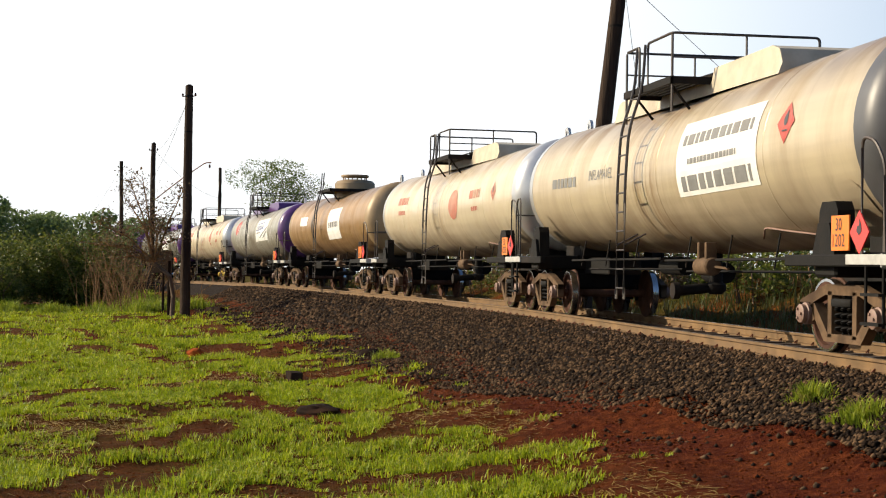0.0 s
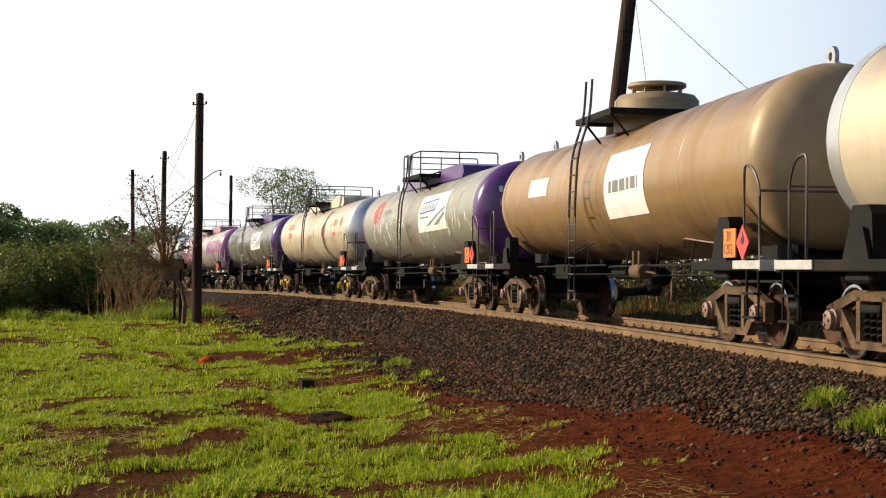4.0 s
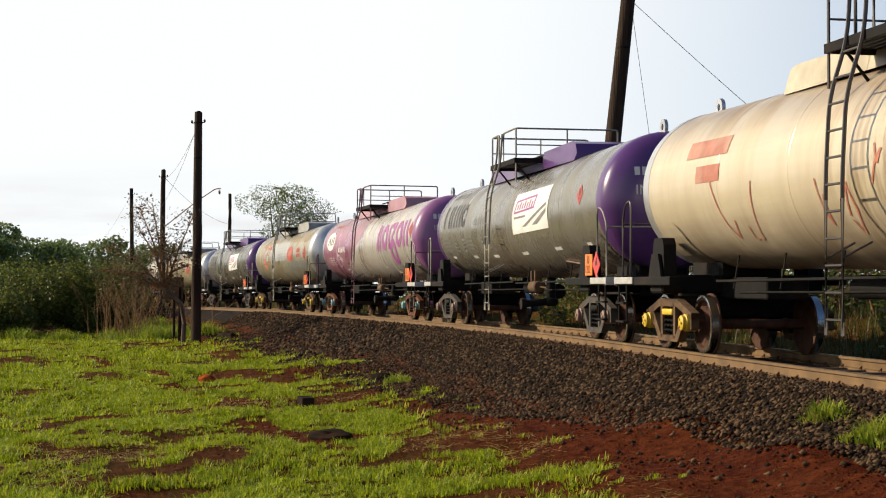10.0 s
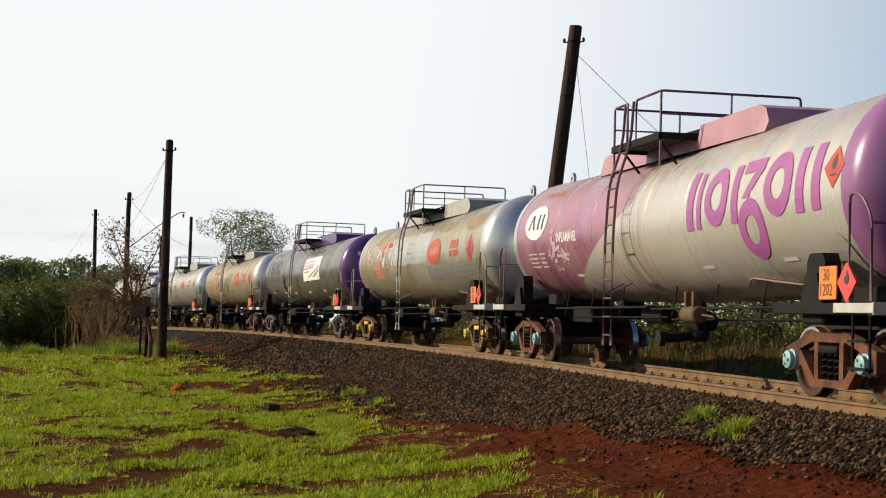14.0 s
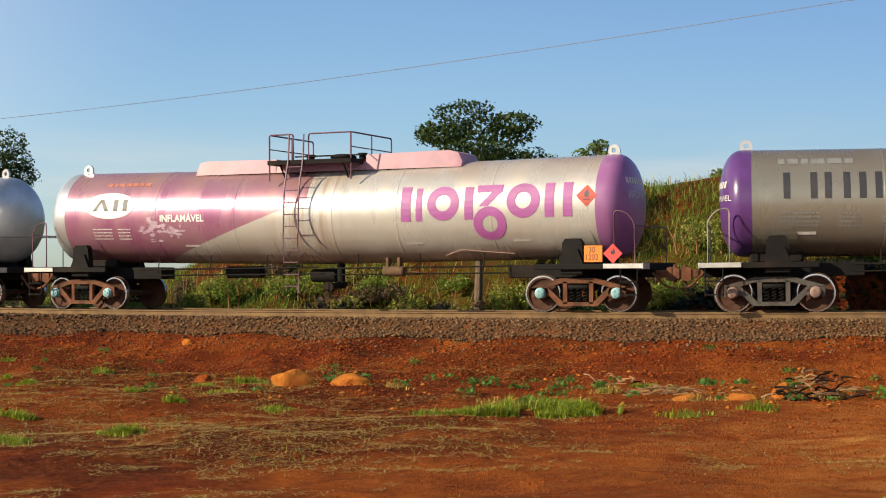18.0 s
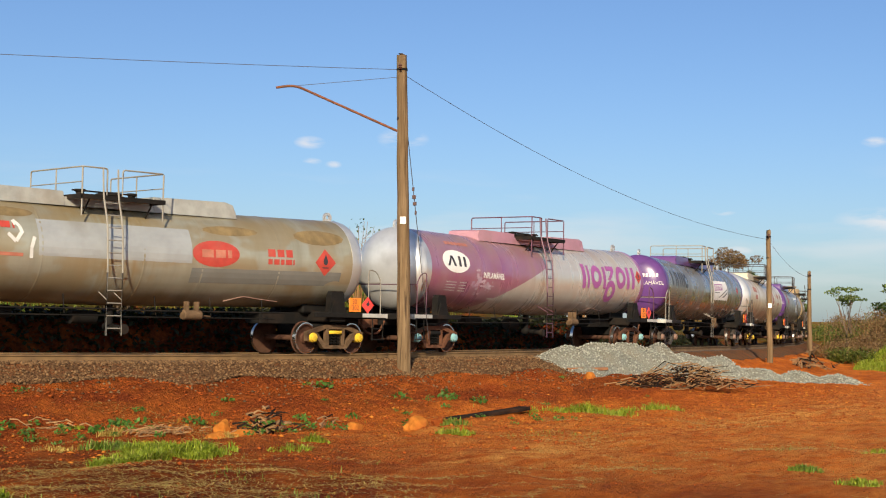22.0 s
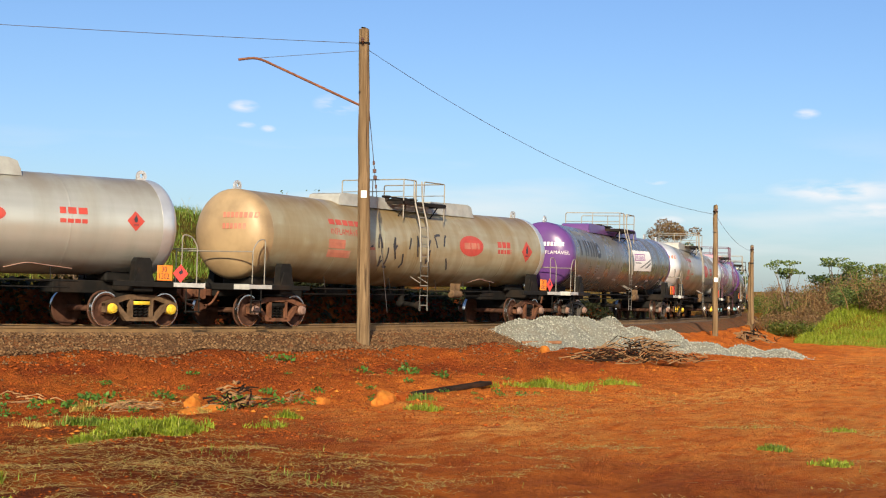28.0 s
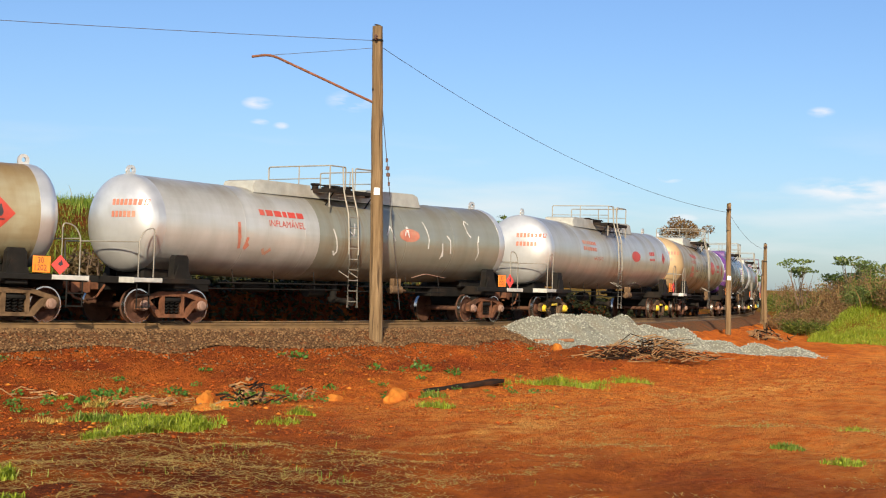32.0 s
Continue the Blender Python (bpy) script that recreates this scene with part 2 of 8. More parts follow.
    b.inputs["Metallic"].default_value = metal
    rr = n.new("ShaderNodeMapRange")
    rr.inputs["To Min"].default_value, rr.inputs["To Max"].default_value = rough - 0.08, rough + 0.25
    l.new(streak, rr.inputs["Value"])
    l.new(rr.outputs["Result"], b.inputs["Roughness"])
    relief(n, l, b, grain(n, l, 0.8, 0.2, 0.8, 2.0), 0.12, 0.04)
    return m


def leafy(name, c1, c2, c3=None):
    m, n, l, b = nodes_of(name)
    geo = n.new("ShaderNodeNewGeometry")
    ramp = n.new("ShaderNodeValToRGB")
    ramp.color_ramp.elements[0].color, ramp.color_ramp.elements[1].color = rgba(c1), rgba(c2)
    if c3:
        e = ramp.color_ramp.elements.new(0.86)
        e.color = rgba(c2)
        ramp.color_ramp.elements[2].color = rgba(c3)
    l.new(geo.outputs["Random Per Island"], ramp.inputs["Fac"])
    l.new(ramp.outputs["Color"], b.inputs["Base Color"])
    b.inputs["Roughness"].default_value = 0.55
    b.inputs["Specular IOR Level"].default_value = 0.3
    tr, mx, out = n.new("ShaderNodeBsdfTranslucent"), n.new("ShaderNodeMixShader"), n["Material Output"]
    l.new(ramp.outputs["Color"], tr.inputs["Color"])
    mx.inputs["Fac"].default_value = 0.42
    l.new(b.outputs[0], mx.inputs[1])
    l.new(tr.outputs[0], mx.inputs[2])
    l.new(mx.outputs[0], out.inputs["Surface"])
    return m


def soil_material():
    """Red laterite, with dry litter, pale clods and a green cover where the mask says that grass grows."""
    m, n, l, b = nodes_of("red_soil")
    at1, at2 = n.new("ShaderNodeAttribute"), n.new("ShaderNodeAttribute")
    at3 = n.new("ShaderNodeAttribute")
    at1.attribute_name, at2.attribute_name, at3.attribute_name = "grass", "damp", "dust"
    big = grain(n, l, 0.25, 0.35, 0.65, 6.0)
    mid = grain(n, l, 1.7, 0.40, 0.62, 8.0, rough=0.65)
    fine = grain(n, l, 14.0, 0.35, 0.7, 8.0, rough=0.7)
    c = mixed(n, l, big, (0.52, 0.118, 0.016), (0.66, 0.185, 0.026))
    c = mixed(n, l, times(n, l, mid, 0.72), c, (0.20, 0.038, 0.010))
    c = mixed(n, l, times(n, l, fine, 0.45), c, (0.60, 0.17, 0.03))
    c = mixed(n, l, times(n, l, grain(n, l, 9.0, 0.52, 0.66, 9.0, rough=0.75), 0.42), c, (0.15, 0.030, 0.009))
    # at2 darkens damp soil and, beyond the track, paints in the train's shade
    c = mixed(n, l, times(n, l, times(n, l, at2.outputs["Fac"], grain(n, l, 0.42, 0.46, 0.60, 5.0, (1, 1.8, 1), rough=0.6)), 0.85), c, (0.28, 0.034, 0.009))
    straw = grain(n, l, 5.0, 0.60, 0.70, 8.0, (1.0, 2.2, 1.0), rough=0.7)
    c = mixed(n, l, times(n, l, straw, 0.35), c, (0.50, 0.23, 0.055))
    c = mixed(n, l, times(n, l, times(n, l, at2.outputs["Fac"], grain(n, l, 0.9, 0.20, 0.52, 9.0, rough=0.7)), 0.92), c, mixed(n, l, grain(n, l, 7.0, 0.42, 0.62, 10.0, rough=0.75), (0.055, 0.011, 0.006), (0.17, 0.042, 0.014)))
    c = mixed(n, l, times(n, l, at3.outputs["Fac"], grain(n, l, 1.3, 0.40, 0.60, 8.0, (1, 2.5, 1), rough=0.65)), c, (0.66, 0.30, 0.075))
    g = mixed(n, l, grain(n, l, 3.0, 0.35, 0.65, 6.0), (0.045, 0.050, 0.010), (0.095, 0.105, 0.016))
    c = mixed(n, l, times(n, l, at1.outputs["Fac"], 0.8), c, g)
    l.new(c, b.inputs["Base Color"])
    b.inputs["Roughness"].default_value = 0.95
    b.inputs["Specular IOR Level"].default_value = 0.04
    relief(n, l, b, grain(n, l, 5.0, 0.1, 0.9, 12.0, rough=0.80), 1.0, 0.16)
    return m


def gravel_material(name, c1, c2, c3, per_island=True, other=None):
    m, n, l, b = nodes_of(name)
    if per_island:
        fac = n.new("ShaderNodeNewGeometry").outputs["Random Per Island"]
        ramp = n.new("ShaderNodeValToRGB")
        ramp.color_ramp.elements[0].color, ramp.color_ramp.elements[1].color = rgba(c1), rgba(c3)
        ramp.color_ramp.elements.new(0.5).color = rgba(c2)
        l.new(fac, ramp.inputs["Fac"])
        c = ramp.outputs["Color"]
        relief(n, l, b, grain(n, l, 60.0, 0.2, 0.8), 0.3, 0.005)
    else:
        c = mixed(n, l, grain(n, l, 22.0, 0.35, 0.65, 6.0), c1, c2)
        c = mixed(n, l, times(n, l, grain(n, l, 1.2, 0.45, 0.65, 5.0), 0.6), c, c3)
        if other:
            at = n.new("ShaderNodeAttribute")
            at.attribute_name = "dark"
            c = mixed(n, l, at.outputs["Fac"], c, mixed(n, l, grain(n, l, 22.0, 0.35, 0.65, 6.0), other[0], other[1]))
        relief(n, l, b, grain(n, l, 18.0, 0.2, 0.8, 8.0), 1.0, 0.05)
    l.new(c, b.inputs["Base Color"])
    b.inputs["Roughness"].default_value, b.inputs["Specular IOR Level"].default_value = 0.95, 0.08
    return m


M_SOIL = soil_material()
M_BALLAST = gravel_material("ballast_bed", (0.080, 0.040, 0.020), (0.150, 0.075, 0.034), (0.22, 0.070, 0.020), False, ((0.012, 0.009, 0.007), (0.030, 0.020, 0.014)))
M_STONE = gravel_material("ballast_stone", (0.055, 0.030, 0.016), (0.125, 0.070, 0.034), (0.20, 0.115, 0.055))
M_DARK_STONE = gravel_material("dark_ballast_stone", (0.010, 0.007, 0.005), (0.036, 0.022, 0.013), (0.15, 0.090, 0.048))
M_GREY_STONE = gravel_material("grey_stone", (0.16, 0.16, 0.13), (0.26, 0.26, 0.215), (0.38, 0.37, 0.31))
M_GREY_BED = gravel_material("grey_gravel_bed", (0.17, 0.17, 0.14), (0.26, 0.26, 0.215), (0.22, 0.19, 0.14), False)
M_RAIL = plain("rusty_rail", (0.20, 0.115, 0.045), 0.85, 0.0, 0.4, 3.0)
M_RAILTOP = plain("worn_rail_head", (0.26, 0.19, 0.12), 0.5, 0.5, 0.2, 3.0, dirty=0.15)
M_SLEEPER = plain("old_sleeper", (0.075, 0.045, 0.028), 0.95, 0, 0.4, 3.0)
def pole_wood(name, light, dark, crack):
    """Split, weathered timber: long grain, dark cracks, stained foot to top."""
    m, n, l, b = nodes_of(name)
    c = mixed(n, l, grain(n, l, 9.0, 0.35, 0.65, 6.0, (1, 1, 0.06)), dark, light)
    c = mixed(n, l, times(n, l, grain(n, l, 22.0, 0.58, 0.66, 4.0, (1, 1, 0.035)), 0.85), c, crack)
    c = mixed(n, l, times(n, l, grain(n, l, 0.9, 0.45, 0.7, 5.0), 0.5), c, dark)
    l.new(c, b.inputs["Base Color"])
    b.inputs["Roughness"].default_value, b.inputs["Specular IOR Level"].default_value = 0.9, 0.15
    relief(n, l, b, grain(n, l, 22.0, 0.4, 0.68, 5.0, (1, 1, 0.04)), 0.8, 0.02)
    return m


M_POLE = pole_wood("weathered_pole_wood", (0.23, 0.155, 0.085), (0.12, 0.076, 0.038), (0.035, 0.022, 0.014))
M_POLE_DARK = pole_wood("creosoted_pole", (0.065, 0.042, 0.028), (0.035, 0.022, 0.015), (0.012, 0.008, 0.006))
M_RUST = plain("rusty_iron", (0.26, 0.095, 0.045), 0.75, 0.3, 0.45, 8.0)
M_WIRE = plain("wire", (0.10, 0.09, 0.09), 0.5, 0.6, 0.2, 4.0, 0)
M_PORCELAIN = plain("porcelain", (0.10, 0.05, 0.035), 0.2, 0, 0.2, 5.0, 0)
M_BARK = plain("bark", (0.15, 0.10, 0.065), 0.9, 0, 0.45, 4.0, 0.6)
M_TWIG = plain("dry_twig", (0.32, 0.17, 0.065), 0.9, 0, 0.4, 5.0, 0.3)
M_DEADWOOD = plain("charred_wood", (0.028, 0.018, 0.013), 0.95, 0, 0.4, 5.0, 0.5, dirt=(0.10, 0.04, 0.018), gloss=0.05)
M_PLANK = plain("plank_wood", (0.28, 0.12, 0.05), 0.85, 0, 0.35, 4.0, 0.4)
M_OCHRE = plain("ochre_rock", (0.50, 0.17, 0.028), 0.95, 0, 0.45, 4.0, 0.9, dirt=(0.26, 0.06, 0.015), dirty=0.8, gloss=0.05)
M_CLOD = plain("earth_clod", (0.34, 0.078, 0.016), 0.95, 0, 0.5, 5.0, 0.7, dirt=(0.14, 0.03, 0.01), gloss=0.05)
M_DAMP_CLOD = plain("damp_earth_clod", (0.14, 0.036, 0.012), 0.95, 0, 0.5, 5.0, 0.7, dirt=(0.06, 0.014, 0.006), gloss=0.0)
M_GRASS = leafy("short_grass", (0.13, 0.19, 0.008), (0.46, 0.54, 0.016), (0.58, 0.48, 0.06))
M_TUFT = leafy("fresh_grass", (0.16, 0.22, 0.018), (0.38, 0.44, 0.035), (0.40, 0.36, 0.09))
M_TALL = leafy("tall_grass", (0.10, 0.17, 0.018), (0.23, 0.32, 0.04), (0.40, 0.34, 0.11))
M_STRAW = leafy("straw", (0.38, 0.24, 0.05), (0.62, 0.45, 0.12), (0.44, 0.38, 0.07))
M_BUSH = leafy("bush_leaf", (0.05, 0.07, 0.013), (0.17, 0.20, 0.034), (0.30, 0.24, 0.07))
M_DRYSCRUB = leafy("dry_scrub_leaf", (0.14, 0.075, 0.032), (0.29, 0.175, 0.075), (0.22, 0.19, 0.06))
# blade colours dulled to carry the train's shadow over the far verge
M_VERGE = leafy("shaded_verge_blade", (0.045, 0.055, 0.018), (0.10, 0.11, 0.03), (0.16, 0.11, 0.05))
M_FAR = leafy("far_leaf", (0.10, 0.15, 0.05), (0.20, 0.26, 0.09), (0.25, 0.28, 0.12))
# leaf colours kept near black to stand in for shade
M_SHADED = leafy("shade_dark_leaf", (0.012, 0.016, 0.006), (0.035, 0.040, 0.012), (0.06, 0.045, 0.02))
M_DRYLEAF = leafy("dry_leaf", (0.085, 0.055, 0.03), (0.18, 0.125, 0.065), (0.10, 0.11, 0.035))
M_TREE = leafy("tree_leaf", (0.022, 0.042, 0.010), (0.065, 0.10, 0.018), (0.11, 0.14, 0.03))
M_PALE = leafy("pale_leaf", (0.08, 0.125, 0.035), (0.19, 0.24, 0.06), (0.28, 0.27, 0.10))
M_CLUMP = leafy("yellowing_clump", (0.14, 0.17, 0.025), (0.34, 0.36, 0.06), (0.46, 0.36, 0.12))
M_HERB = leafy("herb_leaf", (0.05, 0.13, 0.02), (0.13, 0.26, 0.04))
M_IRON = plain("black_iron", (0.009, 0.008, 0.007), 0.8, 0.0, 0.4, 5.0, dirt=(0.045, 0.026, 0.015), gloss=0.2)
M_BOGIE = plain("bogie_casting", (0.15, 0.092, 0.050), 0.85, 0.0, 0.5, 5.0, dirt=(0.05, 0.028, 0.016), dirty=0.75, gloss=0.2)
M_BOGIE_RED = plain("bogie_casting_rusty", (0.17, 0.070, 0.036), 0.85, 0.0, 0.5, 5.0, dirt=(0.05, 0.028, 0.018), dirty=0.7, gloss=0.2)
M_BOGIE_GREY = plain("bogie_casting_grey", (0.085, 0.076, 0.066), 0.8, 0.0, 0.4, 5.0, dirt=(0.07, 0.045, 0.03), dirty=0.6, gloss=0.25)
M_WHEEL = plain("wheel_web", (0.095, 0.042, 0.026), 0.8, 0.1, 0.5, 5.0, gloss=0.2)
M_TREAD = plain("wheel_tread", (0.55, 0.53, 0.50), 0.25, 1.0, 0.2, 4.0, 0, dirty=0.1)
M_LIGHT_STEEL = plain("bare_steel", (0.55, 0.54, 0.50), 0.5, 0.3, 0.25, 5.0, dirt=(0.2, 0.14, 0.08))
M_REPAINT = plain("grey_repaint", (0.38, 0.39, 0.38), 0.45, 0.3, 0.15, 2.0, 0, dirt=(0.24, 0.2, 0.13), dirty=0.4)
M_REPAINT_DARK = plain("dark_grey_repaint", (0.20, 0.20, 0.18), 0.5, 0.2, 0.2, 2.0, 0, dirt=(0.16, 0.13, 0.09), dirty=0.4)
M_WHITE = plain("white_panel", (0.78, 0.77, 0.72), 0.5, 0, 0.08, 3.0, 0, dirty=0.2)
M_RED = plain("red_print", (0.44, 0.05, 0.032), 0.55, 0, 0.2, 4.0, 0, dirt=(0.30, 0.15, 0.10), dirty=0.35)
M_FADED_RED = plain("faded_red_print", (0.46, 0.16, 0.10), 0.6, 0, 0.25, 4.0, 0, dirt=(0.5, 0.42, 0.3), dirty=0.5)
M_ORANGE = plain("orange_placard", (0.85, 0.22, 0.02), 0.4, 0, 0.1, 4.0, 0, dirty=0.15)
M_PINKRED = plain("red_placard", (0.72, 0.06, 0.05), 0.4, 0, 0.1, 4.0, 0, dirty=0.15)
M_BLACK = plain("black_print", (0.03, 0.03, 0.035), 0.5, 0, 0.2, 4.0, 0, dirty=0.1)
M_PALEPRINT = plain("pale_print", (0.62, 0.60, 0.56), 0.6, 0, 0.15, 4.0, 0, dirty=0.25)
M_SCUFF = plain("scuffed_paint", (0.50, 0.36, 0.42), 0.7, 0, 0.3, 6.0, 0, dirt=(0.36, 0.15, 0.27), dirty=0.6)
M_GREYPRINT = plain("grey_print", (0.20, 0.20, 0.19), 0.6, 0, 0.2, 4.0, 0, dirty=0.2)
M_VIOLET_PRINT = plain("violet_print", (0.33, 0.085, 0.28), 0.5, 0, 0.12, 4.0, 0, dirty=0.12)
M_BLUE = plain("blue_print", (0.06, 0.11, 0.28), 0.5, 0, 0.15, 4.0, 0)
M_YELLOW = plain("yellow_cap", (0.75, 0.50, 0.03), 0.5, 0, 0.2, 6.0, dirty=0.25)
M_TEAL = plain("teal_cap", (0.25, 0.50, 0.52), 0.5, 0, 0.25, 6.0, dirty=0.25)
M_BROWNCAP = plain("brown_cap", (0.28, 0.17, 0.13), 0.6, 0, 0.3, 6.0)

# ---- the track's line ----
KN = np.array([-173.6, -119.35, -81.38, -54.25, -32.55, -10.85, 10.85, 32.55, 54.25, 86.8, 130.2])
KAP = np.array([0.0030, 0.0025, 0.0, 0.00548, -0.00766, -0.01079, -0.01284, -0.00971, -0.00214, -0.00147, -0.00186])
ZN = np.array([-217.0, -97.65, -54.25, -21.7, 5.43, 37.98, 75.95, 162.75])
ZK = np.array([3.31, 1.866, 1.108, 0.380, 0.002, -0.079, -0.431, -0.989])
PSI, FOOT = 1.69119, 16.713
TS = np.arange(-420, 260.01, 0.5)
_k = np.interp(TS, KN, KAP)
_i = int(np.argmin(abs(TS)))
TH = np.concatenate([[0], np.cumsum((_k[1:] + _k[:-1]) / 4)])
TH = PSI + TH - TH[_i]
TX = np.concatenate([[0], np.cumsum((np.sin(TH)[1:] + np.sin(TH)[:-1]) / 4)])
TY = np.concatenate([[0], np.cumsum((np.cos(TH)[1:] + np.cos(TH)[:-1]) / 4)])
TX = TX - TX[_i] - math.cos(PSI) * FOOT
TY = TY - TY[_i] + math.sin(PSI) * FOOT
TX, TY = TX - 1.1 * np.cos(TH), TY + 1.1 * np.sin(TH)
_zs = np.interp(TS, ZN, ZK)
TZ = np.convolve(np.pad(_zs, 20, mode="edge"), np.ones(41) / 41, "valid")


def on_track(s):
    """x, y, z of the rail tops' middle and the heading (clockwise from +y) at the length s."""
    return (float(np.interp(s, TS, TX)), float(np.interp(s, TS, TY)), float(np.interp(s, TS, TZ)), float(np.interp(s, TS, TH)))


def beside(s, d, z=0.0):
    """The point d metres towards the road from the track's middle at s, z above the rail tops."""
    x, y, h, th = on_track(s)
    return Vector((x + d * math.cos(th), y - d * math.sin(th), h + z))


PD = np.array([-200, -60, -9, -5, -3.1, -1.75, 1.75, 3.2, 5.5, 9, 14, 60, 200.0])
PZ = np.array([-1.0, -0.9, -0.9, -0.9, -0.8, -0.24, -0.24, -0.85, -1.15, -1.30, -1.35, -1.35, -1.4])


def smooth(a, b, x):
    u = np.clip((x - a) / (b - a), 0, 1)
    return u * u * (3 - 2 * u)


def near_track(x, y):
    """Track length and side distance for arrays of points."""
    s, d = np.empty(len(x)), np.empty(len(x))
    for a in range(0, len(x), 4000):
        i = np.argmin((x[a:a + 4000, None] - TX[None, ::2]) ** 2 + (y[a:a + 4000, None] - TY[None, ::2]) ** 2, 1) * 2
        s[a:a + 4000] = TS[i]
        dx, dy = x[a:a + 4000] - TX[i], y[a:a + 4000] - TY[i]
        d[a:a + 4000] = dx * np.cos(TH[i]) - dy * np.sin(TH[i])
        s[a:a + 4000] += dx * np.sin(TH[i]) + dy * np.cos(TH[i])
    return s, d


def wob(x, y, f, seed=0.0):
    """Cheap smooth unevenness, -1 to 1."""
    return (np.sin(x * f + 1.7 * np.sin(y * f * 0.8 + seed) + seed) + np.sin(y * f * 1.27 + 1.9 * np.sin(x * f * 0.7 - seed) + 2.1 * seed)) / 2


def vnoise(x, y, cell, seed=0.0):
    """Smooth random unevenness on a square lattice, 0 to 1."""
    u, v = np.asarray(x, float) / cell, np.asarray(y, float) / cell
    i, j = np.floor(u), np.floor(v)
    fu, fv = u - i, v - j
    fu, fv = fu * fu * (3 - 2 * fu), fv * fv * (3 - 2 * fv)

    def h(a, b):
        k = np.sin(a * 127.1 + b * 311.7 + seed * 74.7) * 43758.5453
        return k - np.floor(k)
    return (h(i, j) * (1 - fu) + h(i + 1, j) * fu) * (1 - fv) + (h(i, j + 1) * (1 - fu) + h(i + 1, j + 1) * fu) * fv


def ground_z(x, y, s=None, d=None, rough=True):
    x, y = np.atleast_1d(np.asarray(x, float)), np.atleast_1d(np.asarray(y, float))
    if s is None:
        s, d = near_track(x, y)
    z = np.interp(s, TS, TZ) + np.interp(d, PD, PZ)
    # grassy cutting beyond the track, banks at the far end of the road
    bank = 4.1 * smooth(-5.0, -13.0, d) * smooth(-34, -12, s) * (1 - smooth(-2, 6, s))
    bank = bank + 1.75 * smooth(-2.65, -3.5, d) * smooth(-3, 4, s) * (1 - 0.45 * smooth(40, 60, s)) + 2.75 * smooth(-5.0, -13.0, d) * smooth(-2, 6, s) * (1 - 0.72 * smooth(26, 48, s))
    bank = bank + 1.5 * smooth(-5.0, -11.0, d) * smooth(-24, -40, s)
    bank2 = (2.3 * smooth(5.0, 9.5, d) + 1.2 * smooth(9.5, 16.0, d)) * smooth(57, 74, s)
    z = z + 0.13 * smooth(2.2, 2.9, d) * (1 - smooth(3.6, 5.0, d)) * smooth(-45, -37, s) * (1 + 0.8 * wob(x, y, 1.6, 8.0))
    z = z + np.where(d < 0, bank * (1 + 0.12 * wob(x, y, 0.35)), bank2 * (1 + 0.2 * wob(x, y, 0.25)))
    if rough:
        toe = smooth(2.8, 3.6, d) * (1 - smooth(6.0, 8.0, d)) * smooth(-32, -24, s) * (1 - smooth(24, 34, s))
        z = z + toe * (0.22 * (vnoise(x, y, 0.75, 31.0) - 0.5) + 0.16 * (vnoise(x, y, 1.7, 32.0) - 0.5))
        far = smooth(2.2, 5.0, np.abs(d))
        z = z + far * (0.07 * wob(x, y, 0.55, 1.0) + 0.035 * wob(x, y, 1.9, 2.0) + 0.018 * wob(x, y, 5.3, 3.0) + 0.09 * (vnoise(x, y, 0.9, 1.0) - 0.5) + 0.05 * (vnoise(x, y, 0.5, 2.0) - 0.5))
    return z


def grass_mask(x, y, s, d):
    """How much grass covers the ground: a trodden meadow up the line, the cutting's slope, the road's far bank."""
    n1 = wob(x, y, 0.8, 4.0) * 0.5 + wob(x, y, 2.3, 5.0) * 0.35 + wob(x, y, 6.1, 6.0) * 0.25
    path = np.abs(d - (8.1 - 0.133 * (s + 53.5)) + 0.25 * np.sin(s * 0.6)) < 0.30
    lawn = smooth(3.2, 6.0, d + 0.8 * n1) * smooth(-28, -38, s) * np.clip(0.62 + 0.5 * n1 + 0.3 * smooth(6, 9, d), 0, 1)
    lawn = np.where(path & (s > -75) & (s < -41), lawn * 0.1, lawn)
    slope = smooth(-3.6, -5.0, d) * np.clip(0.75 + n1, 0, 1)
    end = smooth(5.2, 6.6, d) * smooth(57, 66, s) * np.clip(0.8 + n1, 0, 1)
    return np.clip(np.maximum(np.maximum(lawn, slope), end), 0, 1)


# ---- mesh helpers ----
def mesh_from(name, verts, faces, material=None, sharp=True):
    me = bpy.data.meshes.new(name)
    me.from_pydata([tuple(v) for v in verts], [], [tuple(f) for f in faces])
    if material:
        me.materials.append(material)
    if not sharp:
        me.shade_smooth()
    return me


def array_mesh(name, v, f, material):
    """A mesh from arrays: v (n, 3), f (m, 3 or 4)."""
    me = bpy.data.meshes.new(name)
    k = f.shape[1]
    me.vertices.add(len(v))
    me.vertices.foreach_set("co", v.astype(np.float32).ravel())
    me.loops.add(f.size)
    me.loops.foreach_set("vertex_index", f.astype(np.int32).ravel())
    me.polygons.add(len(f))
    me.polygons.foreach_set("loop_start", np.arange(0, f.size, k, dtype=np.int32))
    me.update(calc_edges=True)
    me.materials.append(material)
    return me


def finish(bm, name, material, smooth_angle=None):
    me = bpy.data.meshes.new(name)
    bmesh.ops.recalc_face_normals(bm, faces=bm.faces)
    bm.to_mesh(me)
    bm.free()
    me.materials.append(material)
    if smooth_angle:
        me.shade_smooth()
        me.set_sharp_from_angle(angle=radians(smooth_angle))
    return me


